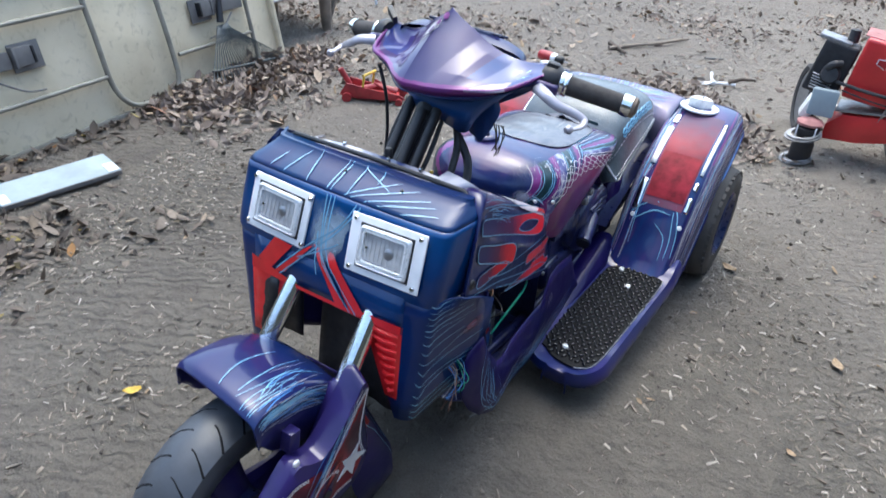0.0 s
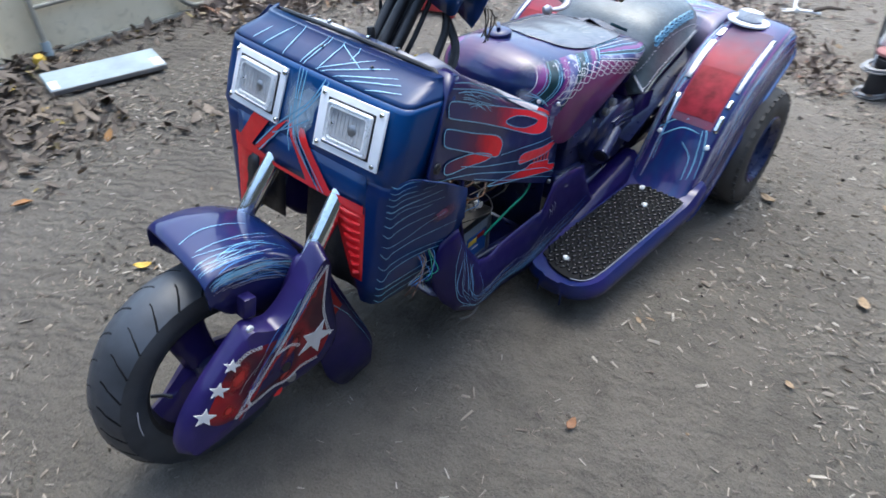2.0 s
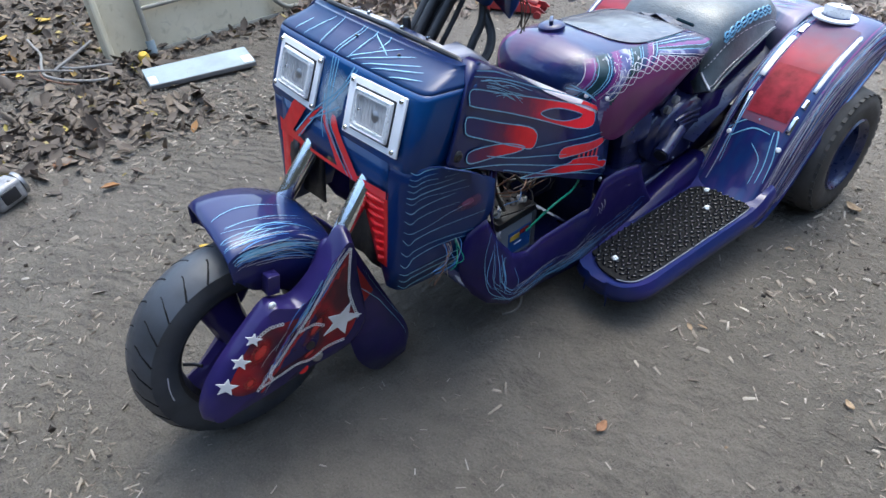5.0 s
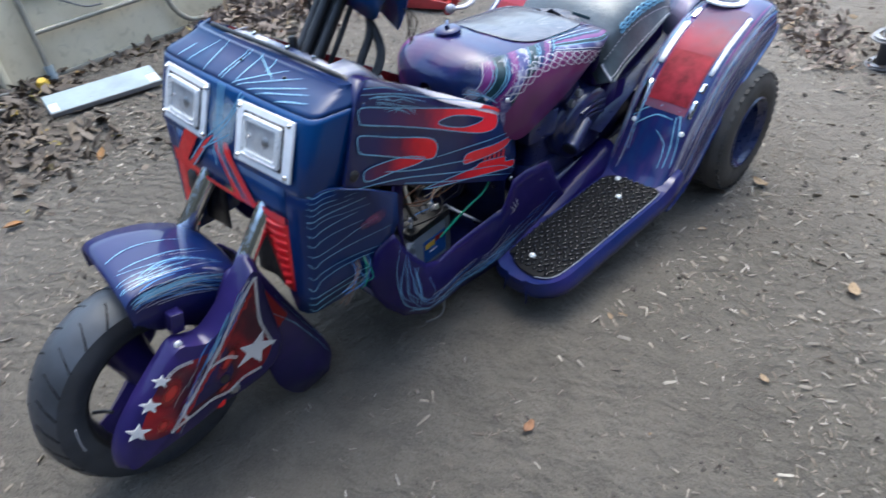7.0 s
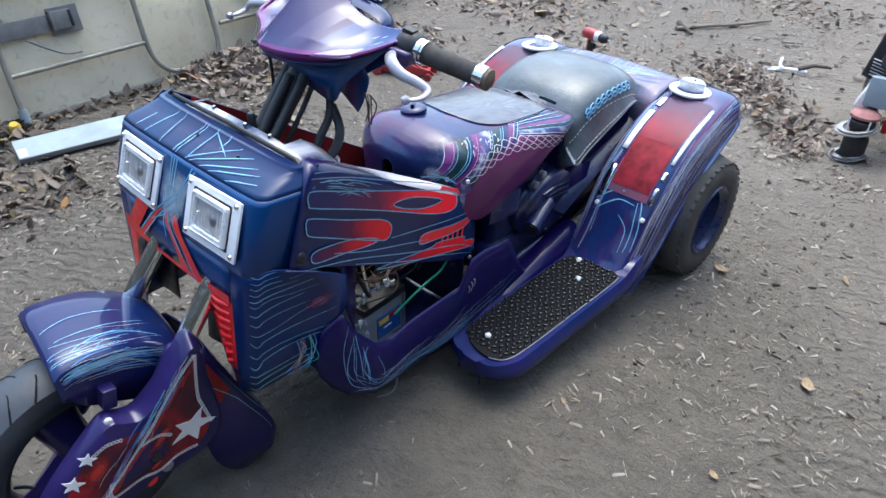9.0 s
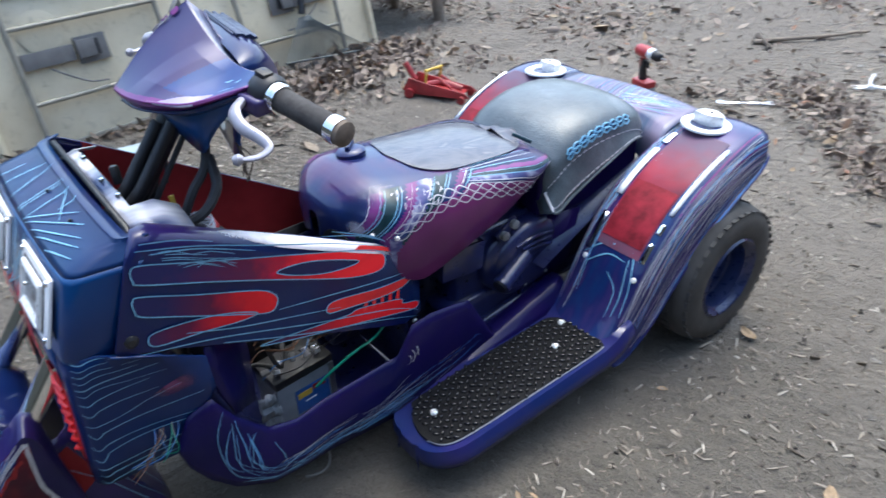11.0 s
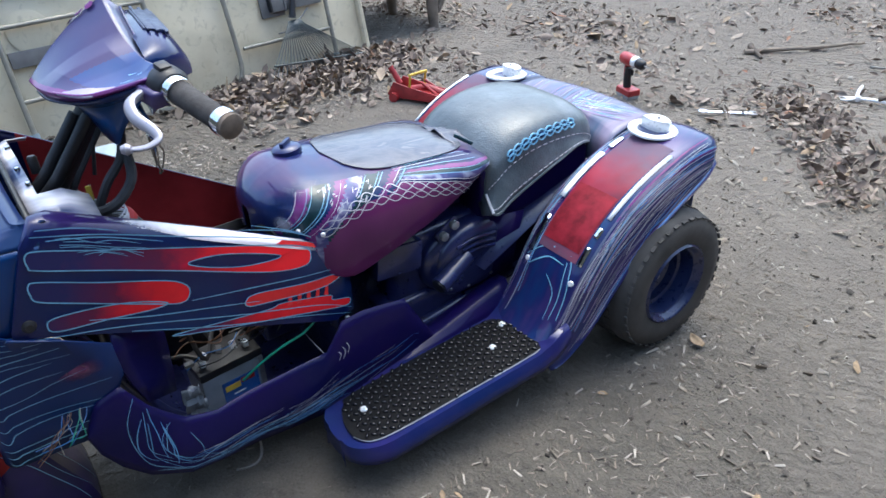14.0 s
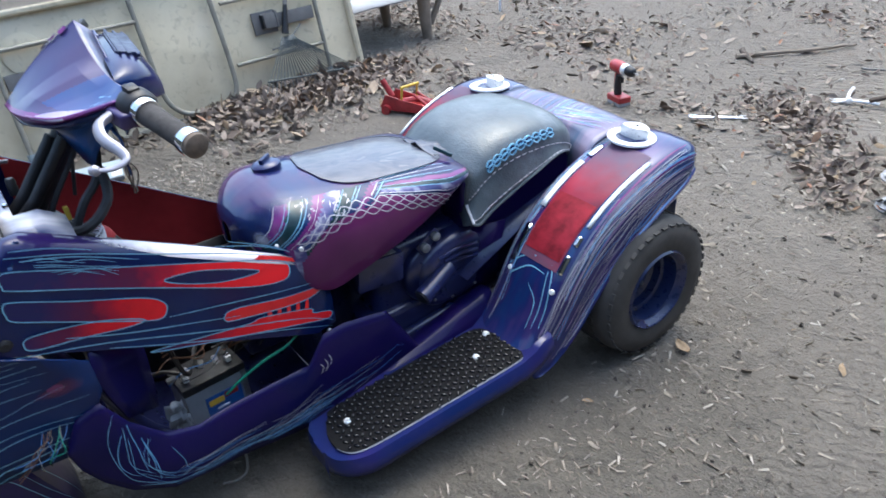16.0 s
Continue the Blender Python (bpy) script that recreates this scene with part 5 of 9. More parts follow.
# -- running boards --
for sd in (1, -1):
    N = 26
    rows = []
    for k in range(N):
        s = (k / (N - 1)) ** 1.9
        y = 1.640 + 0.62 * s
        f = min(1.0, s / 0.16)
        round_ = math.sqrt(max(0, 1 - (1 - f) ** 2))
        cx0, half = 0.318 + 0.022 * s, 0.118 * (0.30 + 0.70 * round_) + 0.010 * s
        z = 0.116 + 0.052 * s + 0.05 * max(0, s - 0.9) / 0.1
        row = []
        for q in (-1.0, -0.98, -0.92, -0.6, -0.2, 0.2, 0.6, 0.90, 0.97, 1.0, 1.0):
            row.append(V(sd * (cx0 + q * half), y, z + (0.006 if abs(q) in (0.92, 0.9) else 0) - (0.0 if abs(q) < 0.95 else 0.008 if abs(q) < 0.99 else 0.020)))
        row[-1].z -= 0.014
        rows.append(row)
    lead = [V(p.x, p.y - 0.004, p.z - 0.035) for p in rows[0]]
    brd = part("running_board", skin([lead] + rows), M_SILL, TRIKE, "blue-violet running board with a black studded mat", 55, 0.005)
    # inner rise from the board to the body
    rise = []
    for k in range(14):
        s = k / 13
        y = 1.70 + 0.56 * s
        zb = 0.118 + 0.052 * (y - 1.64) / 0.62
        xi = 0.212 + 0.012 * s
        zt = 0.130 + 0.105 * s ** 1.7
        rise.append([V(sd * (xi + 0.022), y, zb), V(sd * (xi + 0.008), y, zb + (zt - zb) * 0.35), V(sd * xi, y, zb + (zt - zb) * 0.75), V(sd * (xi - 0.016), y, zt), V(sd * (xi - 0.05), y, zt - 0.004), V(sd * (xi - 0.085), y, zt - 0.03)])
    part("inner_rise", skin(rise), M_LOW, brd, "violet rounded rise beside the mat", 60, 0.004)
    matp = [(0.238, 1.745), (0.256, 1.700), (0.300, 1.672), (0.356, 1.666), (0.394, 1.690), (0.411, 1.76), (0.424, 1.95), (0.436, 2.165), (0.418, 2.194), (0.31, 2.186), (0.268, 2.170), (0.252, 2.10)]

    def mat_z(y):
        return 0.1225 + 0.052 * (y - 1.64) / 0.62

    bm = bmesh.new()
    ol = spline(matp, 3, True)
    lo = [bm.verts.new((sd * p[0], p[1], mat_z(p[1]))) for p in ol]
    hi = [bm.verts.new((sd * p[0], p[1], mat_z(p[1]) + 0.006)) for p in ol]
    n = len(ol)
    for k in range(n):
        bm.faces.new((lo[k], lo[(k + 1) % n], hi[(k + 1) % n], hi[k]))
    bm.faces.new(hi)
    fmat = part("foot_mat", bm, M_MAT, brd, "black rubber mat with raised studs", 30)
    bm = bmesh.new()
    row_n = 0
    y = 1.69
    while y < 2.185:
        x = 0.236 + (0.0075 if row_n % 2 else 0)
        while x < 0.43:
            inside = False
            for (x1, y1), (x2, y2) in zip(matp, matp[1:] + matp[:1]):
                if (y1 > y) != (y2 > y) and x < (x2 - x1) * (y - y1) / (y2 - y1) + x1:
                    inside = not inside
            if inside:
                ang = math.radians(38 if (row_n + int(x * 49)) % 2 else -38)
                rx, ry = 0.0088, 0.0044
                zc = mat_z(y) + 0.006
                ring = [bm.verts.new((sd * (x + rx * math.cos(a) * math.cos(ang) - ry * math.sin(a) * math.sin(ang)), y + rx * math.cos(a) * math.sin(ang) + ry * math.sin(a) * math.cos(ang), zc)) for a in (2 * math.pi * j / 8 for j in range(8))]
                mid = [bm.verts.new((sd * x + (v.co.x - sd * x) * 0.86, y + (v.co.y - y) * 0.86, zc + 0.0036)) for v in ring]
                ring2 = [bm.verts.new((sd * x + (v.co.x - sd * x) * 0.45, y + (v.co.y - y) * 0.45, zc + 0.0054)) for v in ring]
                for lo_, hi_ in ((ring, mid), (mid, ring2)):
                    for j in range(8):
                        bm.faces.new((lo_[j], lo_[(j + 1) % 8], hi_[(j + 1) % 8], hi_[j]))
                bm.faces.new(ring2)
            x += 0.0205
        y += 0.0145
        row_n += 1
    part("studs", bm, M_STUD, fmat, "raised oval rubber studs", 70, kind="stuff")
    edge = [V(sd * (p[0] + 0.003 * (1 if p[0] > 0.33 else -1)), p[1], mat_z(p[1]) + 0.004) for p in spline([q for q in matp[3:9]], 5)]
    part("mat_trim", tube(edge, 0.0018, 6), M_STEEL, fmat, "thin bright edge trim")
    for x, yy in ((0.351, 2.094), (0.304, 1.728), (0.300, 2.170)):
        part("mat_bolt", lathe([(0, 0.0055), (0.006, 0.0055), (0.0095, 0.002), (0.0095, -0.003)], Matrix.Translation((sd * x, yy, mat_z(yy) + 0.007)), 12), M_ALU, fmat)

# -- rear body: wings, deck, lamp caps --
PROF = [(2.165, 0.150), (2.215, 0.195), (2.262, 0.262), (2.305, 0.340), (2.37, 0.425), (2.46, 0.497), (2.56, 0.545), (2.66, 0.574), (2.75, 0.583), (2.82, 0.572), (2.862, 0.540), (2.880, 0.490)]
prof = [np.array(p) for p in spline(PROF, 4)]


def wing_rows(sd):
    rows = []
    for i, p in enumerate(prof):
        d = prof[min(i + 1, len(prof) - 1)] - prof[max(i - 1, 0)]
        d = d / np.linalg.norm(d)
        nrm = np.array([-d[1], d[0]])
        s = i / (len(prof) - 1)
        f = min(1, s / 0.35)
        xin, xout = 0.222 - 0.006 * s, 0.446 + 0.016 * math.sin(math.pi * min(1, s * 1.1)) - 0.03 * max(0, s - 0.75) / 0.25
        sk = 0.055 + 0.075 * math.sin(math.pi * min(1, s * 1.25)) ** 0.7 * (1 if s < 0.75 else 0.75)
        cs = [(xin - 0.020, -0.15 * f - 0.02), (xin - 0.010, -0.075 * f - 0.015), (xin - 0.004, -0.030), (xin + 0.008, -0.010), (xin + 0.025, -0.002), (xin + 0.07, 0.004), (0.338, 0.007), (xout - 0.07, 0.005), (xout - 0.035, 0.001), (xout - 0.015, -0.008), (xout - 0.003, -0.026), (xout + 0.004, -0.055), (xout + 0.006, -sk), (xout + 0.014, -sk - 0.006), (xout + 0.012, -sk - 0.014)]
        rows.append([V(sd * x, p[0] + nrm[0] * h, p[1] + nrm[1] * h) for x, h in cs])
    return rows


def wing_at(sd):
    f = surf(wing_rows(sd))
    up = f(0.45, 0.6, 0.01).z > f(0.45, 0.6, 0).z
    return (lambda u, v, o=0.0: f(u, v, o)) if up else (lambda u, v, o=0.0: f(u, v, -o))


def prof_v(y):
    """Place along the wing, 0 to 1, at a given length."""
    return min(range(len(prof)), key=lambda i: abs(prof[i][0] - y)) / (len(prof) - 1)


for sd in (1, -1):
    rows = wing_rows(sd)
    wing = part("rear_wing", skin(rows), M_FEND, TRIKE, "streaked blue and violet rear wing with a red inset", 60, 0.005)
    at = wing_at(sd)
    st = []
    for k in range(64):
        u = rnd.choice((rnd.uniform(0.22, 0.34), rnd.uniform(0.62, 0.86), rnd.uniform(0.66, 0.86)))
        v0 = rnd.uniform(0.1, 0.5)
        L = rnd.uniform(0.15, 0.45)
        st.append([(u, v0), (u + rnd.gauss(0, 0.012), v0 + L * 0.4), (u + rnd.gauss(0, 0.02), min(0.93, v0 + L))])
    for k in range(56):
        u = rnd.choice((rnd.uniform(0.20, 0.32), rnd.uniform(0.60, 0.88), rnd.uniform(0.63, 0.88)))
        v0 = rnd.uniform(0.06, 0.62)
        L = rnd.uniform(0.12, 0.36)
        st.append([(u, v0), (u + rnd.gauss(0, 0.006), v0 + L * 0.4), (u + rnd.gauss(0, 0.012), min(0.95, v0 + L))])
    bits(wing, M_PALE, "airbrush_streak", st[64:84], at, 0.0012, 0.0017)
    bits(wing, M_SKYLINE, "airbrush_streak", st[84:104], at, 0.0028, 0.0014)
    bits(wing, M_LILAC, "airbrush_streak", st[104:], at, 0.0040, 0.0013)
    bits(wing, M_CYAN, "airbrush_streak", st[:12], at, 0.0020, 0.0016)
    bits(wing, M_LILAC, "airbrush_streak", st[12:26], at, 0.0030, 0.0015)
    bits(wing, M_PALE, "airbrush_streak", st[26:44], at, 0.0022, 0.0016)
    bits(wing, M_BAND, "airbrush_streak", st[44:54], at, 0.0060, 0.0013)
    bits(wing, M_DECK, "airbrush_streak", st[54:], at, 0.0070, 0.0013)
    st = [[(0.30, 0.26), (0.38, 0.30), (0.50, 0.305), (0.56, 0.24), (0.60, 0.14)], [(0.33, 0.24), (0.41, 0.28), (0.49, 0.28)], [(0.50, 0.29), (0.54, 0.2), (0.55, 0.13)], [(0.44, 0.24), (0.5, 0.2), (0.52, 0.12)]]
    bits(wing, M_CYAN, "airbrush_arrow", st, at, 0.0034, 0.0015)
    # red inset between the bright strips
    bm = skin([[at(u, v, 0.002) for u in (0.335, 0.39, 0.44, 0.49, 0.545)] for v in np.linspace(prof_v(2.325), prof_v(2.66), 14)])
    inset = part("red_inset", bm, M_REDPANEL, wing, "faded red inset darkening towards its edges")
    bm = skin([[at(u, v, 0.0032) for u in (0.345, 0.41, 0.475, 0.535)] for v in np.linspace(prof_v(2.335), prof_v(2.47), 7)])
    part("red_lens", bm, M_REDLENS, inset, "dusty red reflector patch with a cracked corner")
    for u in (0.312, 0.572):
        for a, b in ((2.31, 2.375), (2.405, 2.57), (2.585, 2.64)) if u < 0.5 else ((2.32, 2.36), (2.366, 2.392), (2.402, 2.60), (2.61, 2.64)):
            vs = np.linspace(prof_v(a), prof_v(b), 8)
            w = 0.013
            bm = skin([[at(u - w, v, 0.001), at(u - w, v, 0.0045), at(u, v, 0.0065), at(u + w, v, 0.0045), at(u + w, v, 0.001)] for v in vs])
            part("trim_strip", bm, M_CHROME if b - a < 0.1 else M_BEZEL, wing, "bright metal trim strip", solid=0.0015)
        vv = prof_v(2.288)
        bolt_head(at(u, vv, 0.0005), at(u, vv, 0.05), 0.008, wing, M_ALU)
    # filler cap with ring
    c = V(sd * 0.305, 2.702, 0.586)
    m = Matrix.Translation(c) @ pose(0, 0, 0, -2, 3 * sd, 0)
    cap = part("wing_cap", lathe([(0.042, 0.0), (0.064, 0.0), (0.068, 0.003), (0.067, 0.008), (0.060, 0.011), (0.048, 0.010), (0.043, 0.006)], m, 44, True), M_BEZEL, wing, "polished round cap ring with a cast twist knob")
    part("recess", lathe([(0, 0.002), (0.043, 0.002), (0.043, 0.0)], m, 24), M_RIM, cap)
    # knob: a thick half-moon casting with a raised grip across it
    rr = []
    for z, g_ in ((0.002, 0.78), (0.020, 0.84), (0.028, 0.84), (0.033, 0.72), (0.034, 0.05)):
        row = []
        for j in range(32):
            q = 2 * math.pi * j / 32
            rad = (0.050 if math.sin(q) > 0 else 0.050 - 0.036 * math.sin(-q) ** 0.5) * g_
            row.append(m @ pose(0, 0, 0, 0, 0, 12 * sd) @ V(rad * math.cos(q), rad * math.sin(q) + 0.010 * g_, z))
        rr.append(row)
    part("twist_knob", skin(rr, None, True), M_ALU, cap, "cast half-moon knob", 30)
    bolt_head(m @ V(0.0, 0.018, 0.0330), m @ V(0, 0.018, 0.1), 0.004, cap, M_BLACK)

deck_rows = []
for y, z in ((2.60, 0.45), (2.612, 0.53), (2.635, 0.562), (2.68, 0.578), (2.76, 0.590), (2.82, 0.580), (2.862, 0.545), (2.88, 0.49), (2.885, 0.40)):
    deck_rows.append([V(x, y - 0.03 * (abs(x) / 0.25) ** 4 + (0.035 * (1 - (x / 0.25) ** 2) if y < 2.64 else 0), z + 0.004 * math.cos(x * 8)) for x in np.linspace(-0.235, 0.235, 17)])
deck_rows = [[Vector(p) for p in r] for r in zip(*[spline(c, 3) for c in zip(*deck_rows)])]
deck = part("rear_deck", skin(deck_rows), M_DECK, TRIKE, "violet rear deck with pale sheen painted in and fanned cyan and pink lines", 60, 0.004)
f_deck = surf(deck_rows)
up = f_deck(0.5, 0.5, 0.01).z > f_deck(0.5, 0.5, 0).z
at = f_deck if up else (lambda u, v, o=0.0: f_deck(u, v, -o))
for mt, wd, n_ in ((M_SKYLINE, 0.0022, 12), (M_CYAN, 0.0014, 16), (M_LILAC, 0.0045, 12), (M_PALE, 0.0012, 18)):
    st = []
    for k in range(n_):
        u0, v0 = rnd.uniform(0.12, 0.72), rnd.uniform(0.34, 0.44)
        if k % 2:
            st.append([(u0, v0), (u0 - 0.02 + rnd.gauss(0, 0.01), v0 + 0.10), (u0 - 0.05 + rnd.gauss(0, 0.02), v0 + 0.24)])
        else:
            u0 = rnd.uniform(0.50, 0.62)
            st.append([(u0, v0 + 0.03), (u0 + 0.15, v0 + 0.06 + rnd.gauss(0, 0.01)), (u0 + 0.34, v0 + 0.10 + rnd.gauss(0, 0.02))])
    bits(deck, mt, "airbrush_streak", st, at, wd, 0.0015)
# well in front of the deck
part("seat_well", skin([[V(x, y, z) for x in np.linspace(-0.215, 0.215, 5)] for y, z in ((2.18, 0.30), (2.40, 0.40), (2.61, 0.46), (2.66, 0.50))]), M_ENGINE, TRIKE, "dark well under the seat", solid=0.004)
part("tail_panel", skin([[V(x, 2.868 + 0.006 * (1 - (x / 0.36) ** 2), z) for x in np.linspace(-0.36, 0.36, 9)] for z in (0.50, 0.40, 0.30)]), M_FEND, TRIKE, "violet tail panel", solid=0.004)

# -- rear wheels --
for sd in (1, -1):
    c = V(sd * 0.412, 2.63, 0.212)
    mw = wheel_m(c, sd)
    rw = part("rear_wheel", lathe([(0, 0.020), (0.018, 0.020), (0.022, 0.014), (0.026, 0.0), (0.04, -0.02), (0.04, -0.06), (0, -0.06)], mw, 24), M_ENGINE, TRIKE, "fat dusty rear wheel on a dark blue rim")
    part("tyre", lathe([(0.112, -0.088), (0.128, -0.094), (0.160, -0.098), (0.190, -0.094), (0.203, -0.078), (0.209, -0.05), (0.211, 0), (0.209, 0.05), (0.203, 0.078), (0.188, 0.093), (0.160, 0.098), (0.128, 0.094), (0.112, 0.086)], mw, 64, capped=False), M_DUSTYTYRE, rw, "dusty black balloon tyre")
    part("rim", lathe([(0.116, 0.084), (0.122, 0.091), (0.117, 0.097), (0.111, 0.092), (0.106, 0.078), (0.100, 0.074), (0.097, 0.052), (0.094, 0.034), (0.085, 0.030), (0.080, 0.008), (0.062, 0.000), (0.056, 0.006), (0.032, 0.006), (0.030, 0.012), (0.0, 0.013)], mw, 48, capped=False), M_RIM, rw, "dished dark blue rim")
    bm = bmesh.new()
    for k in range(40):
        a = 2 * math.pi * k / 40
        for hx, sw in ((0.074, 0.26), (-0.074, 0.26)):
            d = V(0, math.cos(a), math.sin(a))
            t = V(0, -math.sin(a), math.cos(a))
            mm = Matrix((( 1, 0, 0, c.x + hx * sd), (0, t.y, d.y, c.y + d.y * 0.1975), (0, t.z, d.z, c.z + d.z * 0.1975), (0, 0, 0, 1)))
            rbox((0.036, 0.019, 0.004), mm, 0, 1, bm)
        for hx in (-0.028, 0.0, 0.028):
            a2 = a + (0.04 if hx == 0 else 0)
            d = V(0, math.cos(a2), math.sin(a2))
            t = V(0, -math.sin(a2), math.cos(a2))
            mm = Matrix((( 1, 0, 0, c.x + hx * sd), (0, t.y, d.y, c.y + d.y * 0.2095), (0, t.z, d.z, c.z + d.z * 0.2095), (0, 0, 0, 1)))
            rbox((0.022, 0.020, 0.006), mm, 0, 1, bm)
    part("tread", bm, M_DUSTYTYRE, rw, "worn turf tread blocks", kind="stuff")
    for k in range(4):
        a = math.radians(45 + 90 * k)
        p = c + V(sd * 0.006, 0.044 * math.cos(a), 0.044 * math.sin(a))
        bolt_head(p, p + V(sd * 0.1, 0, 0), 0.008, rw, M_STEEL, "wheel_bolt", 0.007)
part("rear_axle", lathe([(0, -0.38), (0.022, -0.38), (0.022, 0.38), (0, 0.38)], Matrix.Translation((0, 2.63, 0.212)) @ AX, 14), M_ENGINE, TRIKE)

# -- tank cowl with skirts --
SEC = [(1.640, 0.020, 0.600, 0.540), (1.652, 0.085, 0.630, 0.515), (1.69, 0.155, 0.660, 0.488), (1.74, 0.194, 0.677, 0.462), (1.80, 0.205, 0.676, 0.436), (1.88, 0.207, 0.667, 0.454), (1.97, 0.206, 0.655, 0.480), (2.06, 0.203, 0.644, 0.510), (2.14, 0.198, 0.632, 0.544), (2.20, 0.188, 0.617, 0.570), (2.236, 0.165, 0.605, 0.575), (2.252, 0.11, 0.594, 0.577)]
sec = spline(SEC, 3)
# half a section: share of the half width, share of the height below the crown
HALF = [(0.0, 0.0), (0.22, 0.008), (0.42, 0.026), (0.60, 0.060), (0.76, 0.115), (0.89, 0.20), (0.965, 0.31), (1.0, 0.44), (1.005, 0.62), (0.985, 0.82), (0.94, 1.0)]
HALF = spline(HALF, 3)
NH = len(HALF) - 1


def tank_at(y, k, off=0.0, sd=1):
    """A point of the cowl by length and by place k from the crown (0) to the lower edge (1)."""
    ys = [q[0] for q in sec]

    def raw(y, k):
        hw, zt, zb = (float(np.interp(y, ys, [q[i] for q in sec])) for i in (1, 2, 3))
        a = min(max(k, 0), 1) * NH
        i = min(int(a), NH - 1)
        fx, fz = HALF[i] + (HALF[i + 1] - HALF[i]) * (a - i)
        return V(sd * fx * hw, y, zt - (zt - zb) * fz)

    p = raw(y, k)
    if not off:
        return p
    e1 = raw(min(y + 0.01, 2.25), k) - raw(max(y - 0.01, 1.642), k)
    e2 = raw(y, k + 0.03) - raw(y, k - 0.03)
    n = e1.cross(e2).normalized()
    if n.dot(p - V(0, p.y, 0.45)) < 0:
        n = -n
    return p + n * off


def side_at(y, k, o=0.0):
    return tank_at(y, k, o)


def f_up(k):
    """How far up the slanting bands a place lies: 0 at the chain, 1 at the shoulder."""
    return float(np.interp(k, (0.33, 0.43, 0.55, 0.65, 0.74), (1.0, 0.80, 0.53, 0.26, 0.0)))


def slant_y(c, k):
    return 1.655 + 0.145 * c + (0.065 + 0.12 * c) * f_up(k)


def k_of(y, z):
    """The place on the flank that lies at height z."""
    zt, zb = (float(np.interp(y, [q[0] for q in sec], [q[i] for q in sec])) for i in (2, 3))
    return float(np.interp((zt - z) / (zt - zb), [h[1] for h in HALF], [i / NH for i in range(NH + 1)]))


def chain_z(y):
    """Height of the painted chain along the flank."""
    return float(np.interp(y, [1.733, 1.79, 1.85, 1.90, 1.97, 2.06, 2.15], [0.580, 0.600, 0.614, 0.616, 0.606, 0.583, 0.556]))


def chain_k(y):
    return k_of(y, chain_z(y))


M_MOTTLE = airbrush("mottled_lilac_paint", (0.02, 0.05, 0.16), (0.09, 0.08, 0.22), (0.34, 0.36, 0.50), 26.0, (1, 1, 1), 0.4, 0.06)
TANK_PAINT = (M_TANK, M_BAND, M_GREENBLACK, M_MOTTLE, M_SIDE, M_PLUM)
BANDS = ((0.0, 0), (0.11, 1), (0.27, 2), (0.34, 4), (0.45, 1), (0.62, 3), (0.80, 2), (0.92, 4), (1.02, 1), (1.10, 4))


def tank_zone(y, k):
    """Which paint the cowl wears at a place: plain, bands, sweeps or skirt."""
    wob = 0.010 * noise.noise(V(y * 40, k * 25, 2))
    kc = chain_k(max(1.733, y)) if y > 1.60 else 1.0
    if k > kc + 0.005 + max(0, 1.80 - y) * 1.6 and y > 1.735:
        return 5
    if k < 0.33 + wob:
        return 0
    f = f_up(k)
    c = (y - 1.655 - 0.065 * f) / (0.145 + 0.12 * f) + 2 * wob
    if c < 0.0 or (k > 0.76 and c < 0.4):
        return 0
    for lim, z in BANDS:
        if c < lim:
            return z
    r = (k - 0.33) / max(0.05, kc - 0.09 - 0.33) + 3 * wob
    return 4 if r < 0.30 else 1 if r < 0.44 else 2 if r < 0.62 else 3 if r < 0.86 else 4 if r < 1.0 else 5


ys_ = [float(p[0]) for p in spline([(q[0],) for q in SEC], 9)]
ks_ = np.linspace(0, 1, 96)
tank_rows = []
for y in ys_:
    half = [tank_at(y, float(k)) for k in ks_]
    tank_rows.append([V(-p.x, p.y, p.z) for p in reversed(half[1:])] + half)
tank = part("tank_cowl", skin(tank_rows), M_TANK, TRIKE, "plum and blue tank cowl with painted chains and stripes", 60, 0.004)
for mt in TANK_PAINT[1:]:
    tank.data.materials.append(mt)
for pl in tank.data.polygons:
    pl.material_index = tank_zone(float(pl.center[1]), k_of(float(pl.center[1]), float(pl.center[2])))
bm = bmesh.new()
for off in (-0.0085, 0.0085):
    for ph in (0, math.pi):
        pth = []
        for k in range(121):
            y = 1.733 + 0.420 * k / 120
            pth.append((y, k_of(y, chain_z(y) + off + 0.0072 * math.sin(2 * math.pi * 6 * k / 120 + ph))))
        ribbon(pth, 0.0022, side_at, 0.0036, bm, 1, False, False)
part("painted_chain", bm, M_PALE, tank, "double chain of pale painted links")



def slant_line(c):
    pts = [(slant_y(c, k), k) for k in np.linspace(0.73, 0.34, 14)]
    return [p for p in pts if p[1] < chain_k(max(1.733, p[0])) - 0.06 or p[0] < 1.735]


bits(tank, M_CYAN, "tank_pinstripe", [slant_line(c) for c in (0.09, 0.13, 0.25, 0.29, 0.64, 0.78, 0.82, 1.08)], side_at, 0.0019, 0.0018)
bits(tank, M_PALE, "tank_pinstripe", [slant_line(c) for c in (0.0, 0.40, 0.60, 1.01)], side_at, 0.0019, 0.0018)


def sweep(r):
    return [(y, 0.33 + r * (chain_k(y) - 0.42)) for y in (1.96, 2.0, 2.05, 2.10, 2.15, 2.19)]


